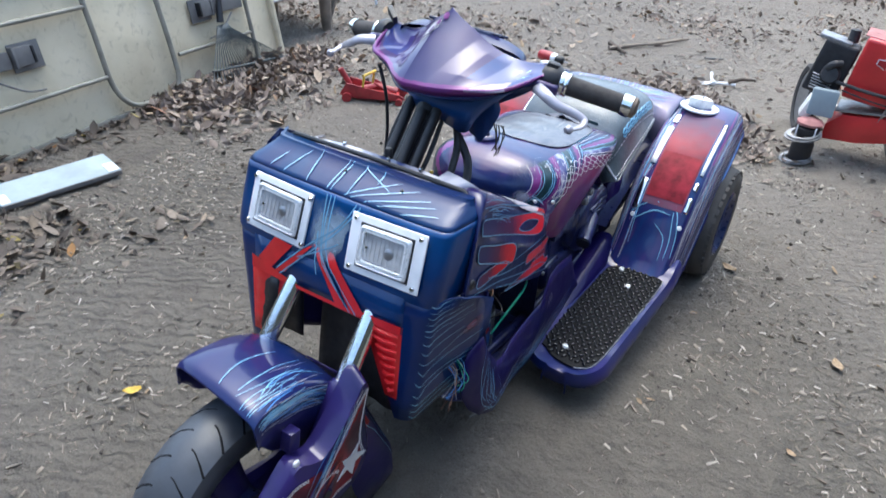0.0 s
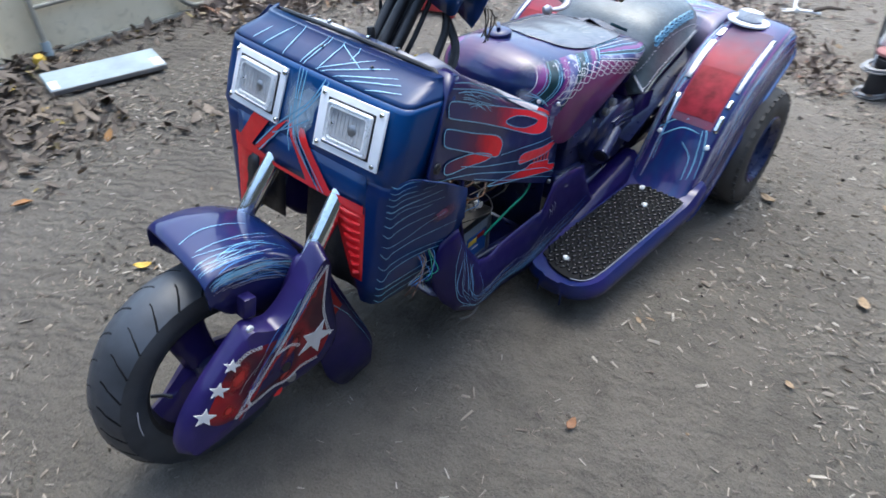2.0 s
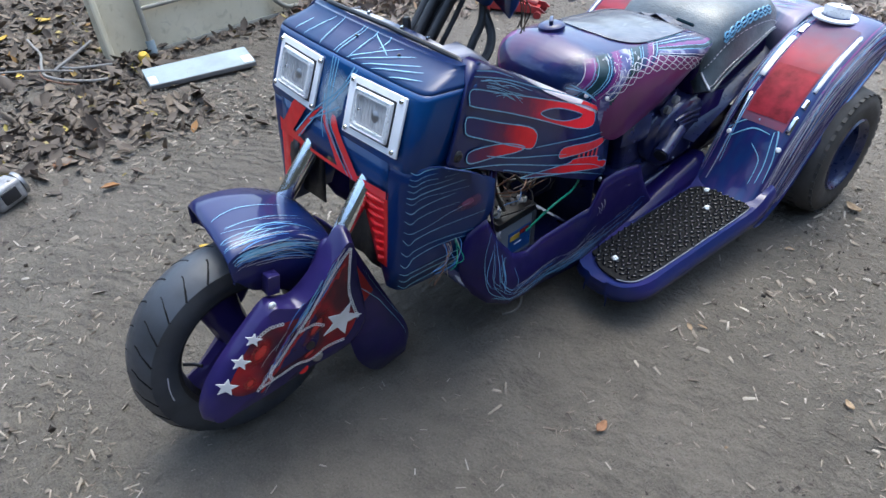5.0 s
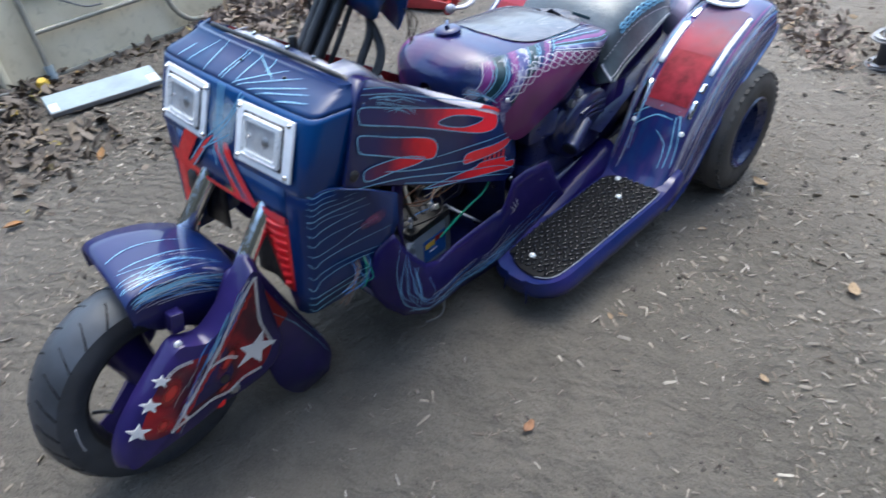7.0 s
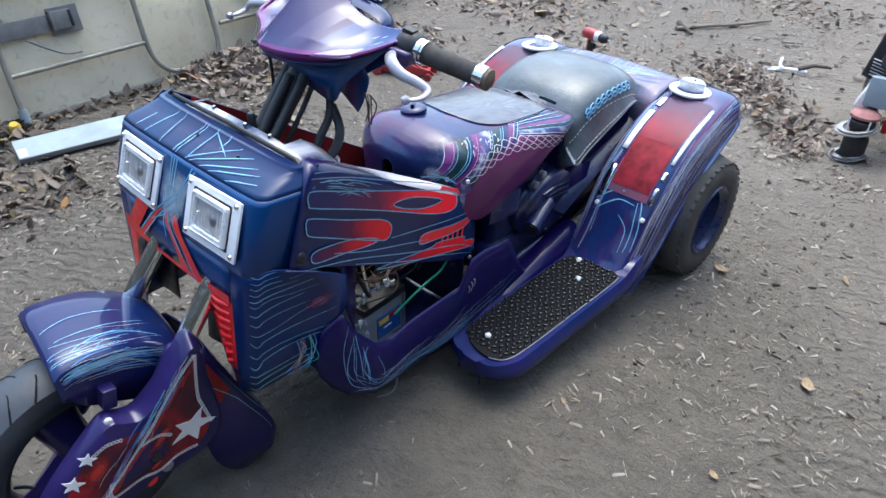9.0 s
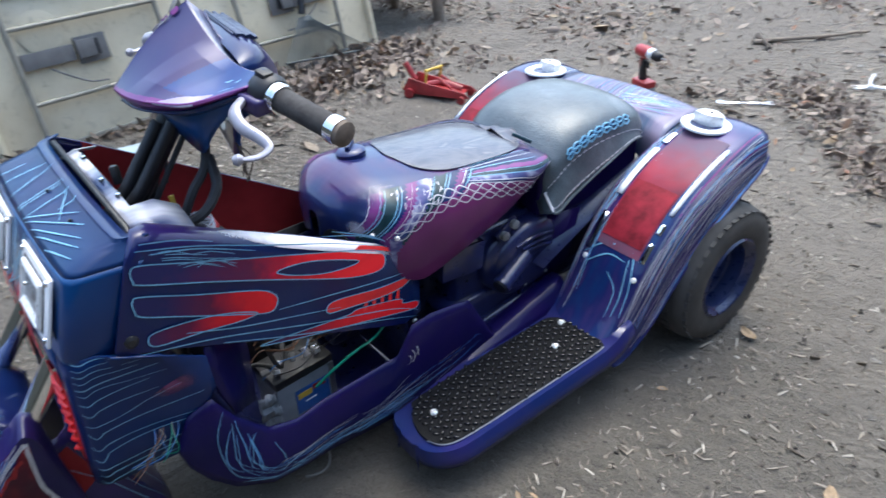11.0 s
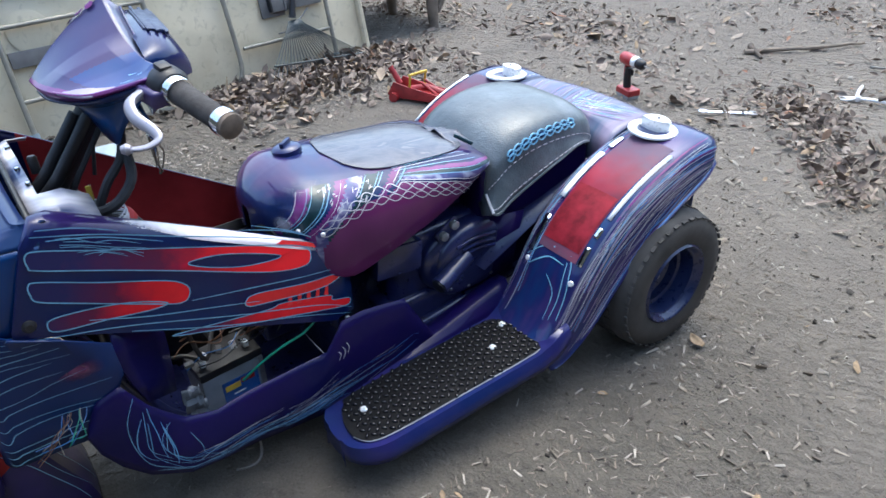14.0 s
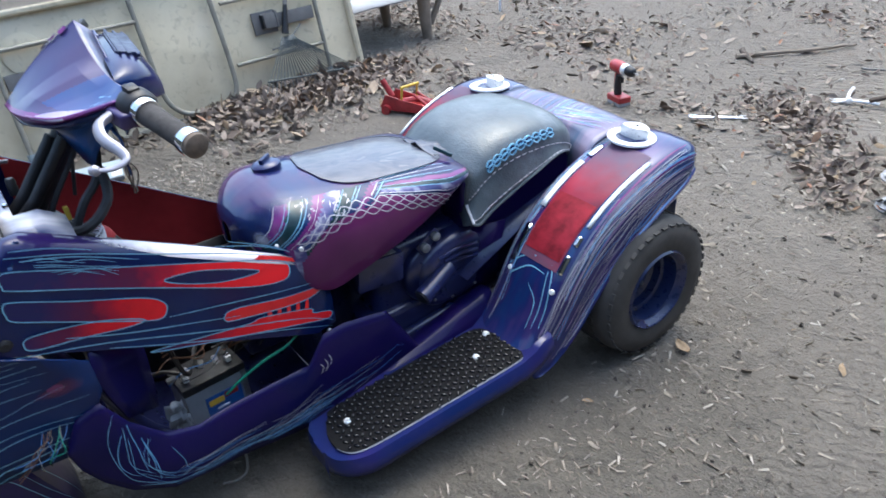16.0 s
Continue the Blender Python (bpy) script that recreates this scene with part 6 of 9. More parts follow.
bits(tank, M_CYAN, "tank_pinstripe", [sweep(r) for r in (0.0, 0.23, 0.47, 0.63)], side_at, 0.0017, 0.0018)
bits(tank, M_PALE, "tank_pinstripe", [sweep(r) for r in (0.10, 0.87, 0.99)], side_at, 0.0020, 0.0018)
scuffs = []
for k in range(30):
    y, z = rnd.uniform(1.75, 1.88), rnd.uniform(0.38, 0.58)
    scuffs.append([(y, z), (y + rnd.uniform(0.003, 0.012), z - rnd.uniform(0.0, 0.05))])
bits(tank, M_PALE, "worn_scuff", scuffs, side_at, 0.0026, 0.0020, "pale worn scuffs")
part("navy_mist", decal([(1.655, 0.36), (1.68, 0.24), (1.75, 0.16), (1.82, 0.20), (1.78, 0.36), (1.72, 0.46), (1.68, 0.60), (1.66, 0.56)], side_at, 0.0016), M_NAVYMIST, tank)
part("white_mist", decal([(1.655, 0.62), (1.67, 0.54), (1.69, 0.56), (1.70, 0.66), (1.685, 0.74), (1.665, 0.72)], side_at, 0.0018), M_WHITEMIST, tank)
for y, k in ((1.695, 0.70), (1.737, 0.72)):
    p = side_at(y, k, 0.002)
    bolt_head(p, side_at(y, k, 0.1), 0.0055, tank, M_ALU)
# pad on top
rows = []
for k in range(23):
    t_ = k / 22
    y = 1.845 + 0.385 * t_
    w = 0.315 * math.sqrt(max(0.0, 1 - (2 * t_ - 1) ** 4)) + 0.01
    row = []
    for q in np.linspace(-1, 1, 15):
        p = tank_at(y, abs(q) * w, 0.0, 1 if q >= 0 else -1)
        crease = 0.004 * noise.noise(V(p.x * 18, y * 30, 4)) * (0.3 + 0.7 * t_)
        row.append(p + V(0, 0, 0.0022 + (0.003 + crease) * (1 - abs(q) ** 4) * min(1, 6 * t_, 6 * (1 - t_))))
    rows.append(row)
part("tank_pad", skin(rows), M_PAD, tank, "worn grey-brown pad on top of the cowl", 70)
part("pad_piping", tube([p + V(0, 0, 0.001) for p in ([r[0] for r in rows] + [r[-1] for r in reversed(rows)])], 0.0013, 6), M_PAD, tank)
# crumpled sheet over the seat front
rows = []
for j in range(9):
    row = []
    for i in range(13):
        q = i / 12 * 2 - 1
        y = 2.185 + 0.075 * j / 8
        p = V(q * 0.150 * (1 - 0.05 * j), y, 0.628 - 0.020 * j / 8 + 0.012 * noise.noise(V(q * 6, y * 50, 9)) + 0.010 * math.exp(-((q - 0.05) / 0.15) ** 2) - 0.045 * abs(q) ** 3)
        row.append(p)
    rows.append(row)
part("cowl_tongue", skin(rows), M_PAD, tank, "crumpled torn cover edge at the seat", 70, 0.003)
part("cowl_clip", rbox((0.055, 0.012, 0.010), Matrix.Translation((0.085, 2.215, 0.628)) @ pose(0, 0, 0, -20, 14, 24), 0.003), M_GREENBLACK, tank)
# filler cap
m = Matrix.Translation((-0.050, 1.785, 0.680)) @ pose(0, 0, 0, 4, -4, 0)
fcap = part("filler_cap", lathe([(0, 0.013), (0.020, 0.013), (0.031, 0.010), (0.036, 0.005), (0.036, -0.006)], m, 28), M_TANK, tank, "plum filler cap with a raised tab")
part("cap_tab", rbox((0.011, 0.044, 0.014), m @ pose(0, 0, 0.017, 0, 0, 40), 0.004), M_SIDE, fcap)
# black disc that stands in for the shaded front opening of the cowl
part("notch_shade_disc", lathe([(0, 0.0), (0.050, 0.0), (0.050, 0.012)], along((0.075, 1.664, 0.530), (0.09, 1.60, 0.525)), 24), M_BLACK, tank, "black disc for the shaded opening in the cowl's nose")

# -- seat --
seat_rows = []
SEAT = [(2.215, 0.150, 0.575, 0.206, 0.456), (2.235, 0.165, 0.605, 0.210, 0.450), (2.28, 0.172, 0.642, 0.208, 0.474), (2.36, 0.176, 0.667, 0.207, 0.506), (2.45, 0.178, 0.672, 0.205, 0.538), (2.53, 0.174, 0.662, 0.198, 0.560), (2.585, 0.162, 0.637, 0.182, 0.548), (2.61, 0.135, 0.600, 0.150, 0.520)]
for y, hw, zt, fw, zf in spline(SEAT, 4):
    row = []
    edge = zt - 0.075
    for q in (1.0, 0.75, 0.5, 0.25, 0.05):
        row.append(V(-(hw + 0.012 + (fw - hw - 0.012) * q), y + 0.012 * (1 - q), edge - 0.01 - (edge - 0.01 - zf) * q))
    for k in range(17):
        a = math.pi * k / 16
        row.append(V(-(hw + 0.010) * abs(math.cos(a)) ** 0.7 * (1 if math.cos(a) > 0 else -1), y + 0.014, edge + (zt - edge) * math.sin(a) ** 0.75))
    for q in (0.05, 0.25, 0.5, 0.75, 1.0):
        row.append(V(hw + 0.012 + (fw - hw - 0.012) * q, y + 0.012 * (1 - q), edge - 0.01 - (edge - 0.01 - zf) * q))
    seat_rows.append(row)
lip = [V(p.x * 0.75, p.y + 0.02, p.z - 0.03) for p in seat_rows[-1]]
lead = [V(p.x * 0.8, p.y - 0.004, p.z - 0.02) for p in seat_rows[0]]
seat = part("seat", skin([lead] + seat_rows + [lip]), M_LEATHER, TRIKE, "grey leather seat with hanging side flaps and blue embroidered chain", 60, 0.006)
f_seat = surf(seat_rows)
up = f_seat(0.5, 0.5, 0.01).z > f_seat(0.5, 0.5, 0).z
at_seat = (lambda u, v, o=0.0: f_seat(u, v, o)) if up else (lambda u, v, o=0.0: f_seat(u, v, -o))
bm = bmesh.new()
for ph, off in ((0, 0.0), (math.pi, 0.0), (0, 0.024), (math.pi, 0.024)):
    pts = []
    for k in range(97):
        s = k / 96
        pts.append((0.755 + off + 0.0155 * math.sin(2 * math.pi * 4.5 * s + ph) - 0.02 * s, 0.27 + 0.40 * s))
    tube([at_seat(a, b, 0.002) for a, b in pts], 0.0026, 6, bm)
part("embroidered_chain", bm, M_CYAN, seat, "raised pale blue embroidered chain")
bm = bmesh.new()
for ph in (0, math.pi):
    tube([at_seat(0.767 + 0.010 * math.sin(2 * math.pi * 4.5 * k / 96 + ph) - 0.02 * k / 96, 0.27 + 0.40 * k / 96, 0.002) for k in range(97)], 0.0020, 6, bm)
part("embroidered_chain", bm, M_SIDE, seat, "dark blue inner thread")
for u, n_ in ((0.815, 26), (0.185, 26), (0.965, 30)):
    bm = bmesh.new()
    for k in range(n_):
        v0 = 0.06 + 0.90 * k / n_
        tube([at_seat(u, v0, 0.0014), at_seat(u, v0 + 0.010, 0.0024), at_seat(u, v0 + 0.020, 0.0014)], 0.0014, 5, bm)
    part("stitching", bm, M_PALE, seat, "pale broken stitching")
part("flap_edge", tube([at_seat(0.995, k / 40, 0.0) for k in range(41)] , 0.004, 6), M_LEATHER, seat)
part("flap_edge", tube([at_seat(0.83 + 0.165 * k / 12, 0.015, 0.002) for k in range(13)], 0.004, 6), M_PALE, seat, "frayed pale flap edge")

# -- engine and frame under the cowl --
engine = part("engine", rbox((0.20, 0.30, 0.22), Matrix.Translation((0.02, 2.09, 0.32)), 0.03, 4), M_ENGINE, TRIKE, "grimy dark engine under the cowl")
part("crankcase_cover", lathe([(0, 0.022), (0.06, 0.020), (0.085, 0.010), (0.092, 0), (0.092, -0.03)], Matrix.Translation((0.135, 2.12, 0.32)) @ AX, 36), M_ENGINE, engine, "round dark cover")
part("intake_pipe", lathe([(0.019, 0.0), (0.025, 0.0), (0.025, 0.012), (0.023, 0.016), (0.023, 0.12), (0, 0.12)], along((0.192, 2.045, 0.296), (0.165, 2.18, 0.345)), 24), M_ENGINE, engine, "dark pipe stub")
# black disc painted for the shade inside the pipe
part("pipe_mouth", lathe([(0, 0.004), (0.020, 0.004), (0.020, 0.0)], along((0.193, 2.041, 0.295), (0.165, 2.18, 0.345)), 20), M_BLACK, engine)
part("air_box", rbox((0.10, 0.135, 0.085), Matrix.Translation((0.112, 1.950, 0.400)) @ pose(0, 0, 0, -6, 0, 0), 0.008), M_ENGINE, engine, "dark air box")
part("box_plate", rbox((0.06, 0.09, 0.003), Matrix.Translation((0.128, 1.955, 0.4455)) @ pose(0, 0, 0, -6, 0, 0), 0.001), M_CASTING, engine, "dull metal plate on the air box")
lev = part("shift_plate", rbox((0.008, 0.075, 0.035), Matrix.Translation((0.150, 2.105, 0.428)) @ pose(0, 0, 0, 32, 0, 0), 0.006), M_ENGINE, engine, "steel lever plate with two bolts")
for y, z in ((2.088, 0.418), (2.122, 0.440)):
    part("bolt", lathe([(0, 0.016), (0.008, 0.016), (0.0125, 0.013), (0.0125, 0.0)], Matrix.Translation((0.154, y, z)) @ AX, 12), M_CASTING, lev)
for k in range(7):
    part("cooling_fin", rbox((0.17, 0.12, 0.004), Matrix.Translation((0.03, 2.03, 0.235 + 0.013 * k)), 0.0015, 1), M_ENGINE, engine)
part("lower_block", rbox((0.22, 0.40, 0.09), Matrix.Translation((0.03, 2.10, 0.205)), 0.02, 3), M_ENGINE, engine)
part("side_flange", skin([[V(0.165, 2.23, 0.20), V(0.19, 2.30, 0.24)], [V(0.168, 2.23, 0.30), V(0.195, 2.31, 0.33)], [V(0.165, 2.24, 0.42), V(0.19, 2.34, 0.42)]]), M_LOW, engine, solid=0.006)
for sd in (1, -1):
    part("frame_rail", tube(spline([(sd * 0.10, 1.13, 0.66), (sd * 0.11, 1.24, 0.45), (sd * 0.13, 1.36, 0.20), (sd * 0.15, 1.6, 0.165), (sd * 0.15, 2.0, 0.165), (sd * 0.15, 2.6, 0.25)], 6), 0.015, 12), M_ENGINE, TRIKE, "dark steel frame rail")
    part("frame_rail", tube(spline([(sd * 0.05, 1.25, 0.66), (sd * 0.12, 1.42, 0.52), (sd * 0.13, 1.62, 0.46), (sd * 0.10, 1.95, 0.50)], 6), 0.013, 12), M_ENGINE, TRIKE)
bm = bmesh.new()
for k in range(12):
    x, y = rnd.uniform(-0.05, 0.14), rnd.uniform(1.40, 1.72)
    tube(spline([(x, y, 0.42 + rnd.gauss(0, 0.02)), (x + rnd.gauss(0, 0.04), y + rnd.gauss(0.05, 0.03), 0.36 + rnd.gauss(0, 0.03)), (x + rnd.gauss(0, 0.05), y + 0.1, 0.33 + rnd.gauss(0, 0.04)), (x + rnd.gauss(0, 0.05), y + 0.18, 0.38)], 5), rnd.uniform(0.0025, 0.006), 6, bm)
part("wiring", bm, M_WIRES, TRIKE, "tangle of dark wires in the battery bay", kind="stuff")
# black sheet added to stand in for the shade inside the bay
part("bay_dark_sheet", skin([[V(-0.13, y, z) for y in (1.22, 1.5, 1.78)] for z in (0.14, 0.30, 0.50)]), M_BLACK, TRIKE, "black sheet added as shade on the bay's far side", solid=0.005)
part("belly_plate", skin([[V(x, y, z) for x in (-0.2, 0, 0.2)] for y, z in ((1.25, 0.23), (1.32, 0.175), (1.42, 0.148))]), M_ENGINE, TRIKE, "grimy belly plate", solid=0.005)
part("coil_block", rbox((0.10, 0.11, 0.09), Matrix.Translation((0.02, 1.66, 0.30)), 0.012, 3), M_ENGINE, TRIKE)
part("rear_bay_plate", skin([[V(x, 1.745 + 0.02 * abs(x), z) for x in (-0.19, 0, 0.18)] for z in (0.15, 0.32, 0.47)]), M_ENGINE, TRIKE, solid=0.005)
# second black sheet, for the shade at the bay's front
part("front_bay_dark_sheet", skin([[V(x, 1.27, z) for x in (-0.10, 0, 0.10)] for z in (0.24, 0.40, 0.56)]), M_BLACK, TRIKE, solid=0.005)
part("green_wire", tube(spline([(0.17, 1.50, 0.265), (0.18, 1.55, 0.30), (0.185, 1.60, 0.322), (0.18, 1.66, 0.330), (0.165, 1.71, 0.345)], 6), 0.0032, 8), M_GREENWIRE, TRIKE, "bright green wire")
bm = bmesh.new()
for k in range(3):
    tube(spline([(0.10 + 0.015 * k, 1.40 + 0.02 * rnd.random(), 0.395), (0.13 + rnd.gauss(0, 0.02), 1.46, 0.425 + rnd.gauss(0, 0.01)), (0.12 + rnd.gauss(0, 0.02), 1.54, 0.425), (0.1, 1.64 + rnd.gauss(0, 0.03), 0.40)], 5), 0.0022, 6, bm)
part("wiring", bm, M_COPPER, TRIKE, "brown and orange wires over the battery", kind="stuff")

# made-up dark block and sheet, so the gap behind reads as shade
part("rear_filler", rbox((0.30, 0.26, 0.26), Matrix.Translation((0.0, 2.36, 0.295)), 0.03, 3), M_LOW, engine, "dark violet filler block added behind the engine")
part("gap_dark_sheet", skin([[V(0.055, y, z) for y in (1.80, 1.95, 2.20, 2.34)] for z in (0.16, 0.32, 0.54)]), M_ENGINE, engine, "dark sheet added to close the gap behind the engine", solid=0.006)
rows = []
for x, g_ in ((0.06, 0.96), (0.14, 1.0), (0.158, 0.97), (0.168, 0.88), (0.172, 0.70), (0.173, 0.05)):
    rows.append([V(x, 2.185 + 0.125 * g_ * math.copysign(abs(math.cos(a)) ** 0.75, math.cos(a)) + 0.02 * math.sin(a), 0.318 + 0.105 * g_ * math.copysign(abs(math.sin(a)) ** 0.75, math.sin(a))) for a in (2 * math.pi * k / 36 for k in range(36))])
casing = part("side_casing", skin(rows, None, True), M_ENGINE, engine, "rounded navy engine casing", 40)
for k, (y, z) in enumerate(((2.10, 0.25), (2.16, 0.235), (2.24, 0.245), (2.29, 0.31), (2.27, 0.385))):
    bolt_head((0.168, y, z), (0.3, y, z), 0.006, casing, M_STEEL)
for k in range(3):
    part("casing_rib", tube(spline([(0.174, 2.12 + 0.018 * k, 0.375 - 0.014 * k), (0.177, 2.18 + 0.012 * k, 0.385 - 0.018 * k), (0.173, 2.25, 0.375 - 0.02 * k)], 4), 0.005, 8), M_ENGINE, casing)

# made-up dark block that shades the see-through gap below the seat
part("seat_filler", rbox((0.31, 0.40, 0.17), Matrix.Translation((0.0, 2.42, 0.475)), 0.02, 3), M_LOW, TRIKE, "dark violet filler block added under the seat")

# -- battery --
battery = part("battery", rbox((0.095, 0.150, 0.120), Matrix.Translation((0.100, 1.485, 0.230)) @ pose(0, 0, 0, 0, 0, 4), 0.005), M_BATGREY, TRIKE, "grey scooter battery with a blue label")
part("battery_lid", rbox((0.098, 0.153, 0.022), Matrix.Translation((0.100, 1.485, 0.301)) @ pose(0, 0, 0, 0, 0, 4), 0.004), M_BLACK, battery, "black battery lid")
mb = Matrix.Translation((0.100, 1.485, 0.230)) @ pose(0, 0, 0, 0, 0, 4)
for k in range(6):
    part("cell_cap", lathe([(0, 0.004), (0.007, 0.004), (0.008, 0.0), (0, 0.0)], mb @ pose(-0.012, -0.055 + 0.022 * k, 0.082), 12), M_BLACK, battery)
part("label", rbox((0.002, 0.090, 0.070), mb @ pose(0.0480, 0.012, -0.004), 0.0008, 1), M_BATBLUE, battery, "blue label")
part("label_mark", rbox((0.002, 0.038, 0.016), mb @ pose(0.0492, -0.008, 0.012), 0.0008, 1), M_YELLOW, battery, "yellow mark")
part("label_mark", rbox((0.002, 0.034, 0.014), mb @ pose(0.0492, 0.030, 0.018), 0.0008, 1), M_DARKRED, battery, "red mark")
part("label_mark", rbox((0.002, 0.030, 0.004), mb @ pose(0.0492, 0.005, -0.010), 0.0006, 1), M_WHITE, battery)
part("battery_strap", rbox((0.004, 0.012, 0.125), mb @ pose(0.050, 0.068, 0.0), 0.001), M_STEEL, battery)
for yy in (-0.055, 0.05):
    part("terminal", rbox((0.018, 0.014, 0.016), mb @ pose(0.022, yy, 0.094), 0.003), M_ALU, battery)
    bolt_head(mb @ V(0.022, yy, 0.102), mb @ V(0.022, yy, 0.2), 0.006, battery, M_CHROME)
part("battery_cable", tube(spline([mb @ V(0.022, -0.055, 0.105), mb @ V(0.0, -0.09, 0.12), mb @ V(-0.02, -0.13, 0.10), mb @ V(-0.02, -0.16, 0.02)], 6), 0.005, 8), M_WIRES, battery)
for k, (x, y, z, a) in enumerate(((0.165, 1.392, 0.225, 20), (0.17, 1.385, 0.275, -25))):
    rows = [[V(x + 0.012 * noise.noise(V(i * 0.9, j * 0.9, k)), y + (i - 3) * 0.007 + 0.006 * noise.noise(V(j * 0.8, i, 3 + k)), z + (j - 3) * 0.011) for i in range(7)] for j in range(7)]
    part("crumpled_paper", skin(rows), M_BATGREY, TRIKE, "torn white paper beside the battery", 30, 0.001)
wire_mats = (M_STRAW, M_COPPER, M_WIRES, M_COPPER, M_WIRES, M_TOOLWIRE)
for k in range(9):
    bm = bmesh.new()
    x, y = 0.10 + 0.06 * rnd.random(), 1.36 + 0.26 * rnd.random()
    tube(spline([(x, y, 0.33 + 0.03 * rnd.random()), (x + rnd.gauss(0.01, 0.02), y + 0.04, 0.355 + 0.03 * rnd.random()), (x + rnd.gauss(0, 0.02), y + 0.10, 0.35 + 0.03 * rnd.random()), (x - 0.03, y + rnd.uniform(0.10, 0.18), 0.36)], 5), rnd.uniform(0.0010, 0.0020), 6, bm)
    part("thin_wire", bm, wire_mats[k % 6], TRIKE, "thin loose wire over the battery")
for k in range(4):
    part("wire_plug", rbox((0.012, 0.020, 0.010), Matrix.Translation((0.13 + 0.02 * rnd.random(), 1.40 + 0.035 * k, 0.345 + 0.012 * rnd.random())) @ pose(0, 0, 0, 20 * k, 15, 40 * k), 0.002), M_WHITE if k % 2 else M_HINGE, TRIKE)
# cut wire ends hanging out under the cheek
for k in range(11):
    y, z = 1.135 + 0.05 * rnd.random(), 0.432 + 0.012 * rnd.random()
    part("cut_wire", tube(spline([(0.235, y + 0.01, z + 0.01), (0.268, y + rnd.gauss(0, 0.008), z), (0.285 + rnd.gauss(0, 0.008), y - rnd.uniform(0.0, 0.04), z - rnd.uniform(0.005, 0.03)), (0.280 + rnd.gauss(0, 0.01), y - rnd.uniform(0.02, 0.07), z - rnd.uniform(0.02, 0.05))], 4), 0.0009, 5), (M_COPPER, M_STRAW, M_TOOLWIRE, M_GREENWIRE)[k % 4], TRIKE)

# -- steering head and handlebar --
STEM = [(0.0, 1.16, 0.62), (0.005, 1.27, 0.755), (0.02, 1.40, 0.93)]
part("steering_stem", tube(STEM, 0.024, 16), M_BLACK, TRIKE, "black steering stem")
for dx, dy in ((0.045, -0.012), (-0.035, 0.01), (0.02, -0.03)):
    part("stem_tube", tube([(dx * 0.9, 1.20 + dy, 0.71), (dx, 1.30 + dy, 0.80), (dx, 1.385 + dy, 0.905)], 0.0125, 10), M_BLACK, TRIKE, "black stem tube")
for k in range(3):
    x = -0.05 + 0.05 * k
    part("control_cable", tube(spline([(x * 0.6, 1.29, 0.72), (x, 1.31 + 0.02 * rnd.random(), 0.78), (x * 1.1, 1.345, 0.83), (x, 1.40, 0.90)], 6), 0.0055, 8), M_RUBBER, TRIKE, "black control cable")
bm = bmesh.new()
tube(spline([(0.10, 1.33, 0.74), (0.10, 1.36, 0.79), (0.085, 1.40, 0.83), (0.06, 1.42, 0.90)], 6), 0.009, 8, bm)
tube(spline([(0.02, 1.22, 0.765), (0.09, 1.28, 0.752), (0.135, 1.345, 0.755), (0.115, 1.40, 0.79), (0.08, 1.41, 0.84)], 6), 0.010, 8, bm)
part("wiring_loom", bm, M_RUBBER, TRIKE, "thick black wiring loom")
part("cable", tube(spline([(-0.135, 1.40, 0.96), (-0.112, 1.395, 0.90), (-0.102, 1.39, 0.82), (-0.095, 1.37, 0.73)], 6), 0.004, 8), M_BLACK, TRIKE, "black brake cable")
bm = bmesh.new()
for k in range(5):
    tube(spline([(0.15 + 0.006 * k, 1.44, 0.88), (0.152 + 0.006 * k, 1.445 + rnd.gauss(0, 0.006), 0.85), (0.16 + rnd.gauss(0, 0.006), 1.45 + rnd.gauss(0, 0.01), 0.805 + rnd.gauss(0, 0.012))], 5), 0.0014, 5, bm)
part("loose_wires", bm, M_TWIG, TRIKE, "loose hanging wires")
part("horn", lathe([(0, 0.010), (0.026, 0.010), (0.032, 0.005), (0.034, 0.0), (0.034, -0.02), (0, -0.02)], along((0.09, 1.36, 0.705), (0.12, 1.33, 0.78)), 28), M_DARKRED, TRIKE, "dark red round horn inside the cockpit")
for k in range(6):
    x = -0.06 + 0.028 * k
    part("hose", tube(spline([(x, 1.235 + 0.012 * rnd.random(), 0.745), (x + 0.02, 1.29, 0.735 + 0.02 * rnd.random()), (0.075 + 0.012 * k, 1.345 + rnd.gauss(0, 0.01), 0.725), (0.085 + 0.010 * k, 1.395, 0.690), (0.10 + 0.008 * k, 1.42, 0.62)], 5), 0.007 + 0.002 * (k % 2), 8), M_BLACK, TRIKE, "thin black hose")
bm = bmesh.new()
for k in range(9):
    a0 = rnd.uniform(0, 6.28)
    tube(spline([(0.13 + 0.028 * math.cos(a0 + j * 1.1), 1.345 + 0.030 * math.sin(a0 + j * 1.1), 0.722 + 0.007 * j + rnd.gauss(0, 0.004)) for j in range(5)], 5), 0.0016, 5, bm)
part("wire_tangle", bm, M_PALE, TRIKE, "tangle of thin pale wires round the horn")
part("yellow_tag", rbox((0.006, 0.010, 0.03), Matrix.Translation((0.065, 1.33, 0.765)), 0.002), M_YELLOW, TRIKE)

# the bar stands turned a little to one side
BAR = pose(0.013, 1.42, 0, 0, 0, -7)
BAR_MIRROR = pose(0.013, 1.42, 0, 0, 0, -3) @ Matrix.Diagonal((-0.90, 1, 1, 1)) @ BAR.inverted()
BROW = [(0.0, -0.120, 0.974), (0.07, -0.108, 0.977), (0.145, -0.078, 0.984), (0.200, -0.034, 0.990), (0.238, 0.055, 1.012)]
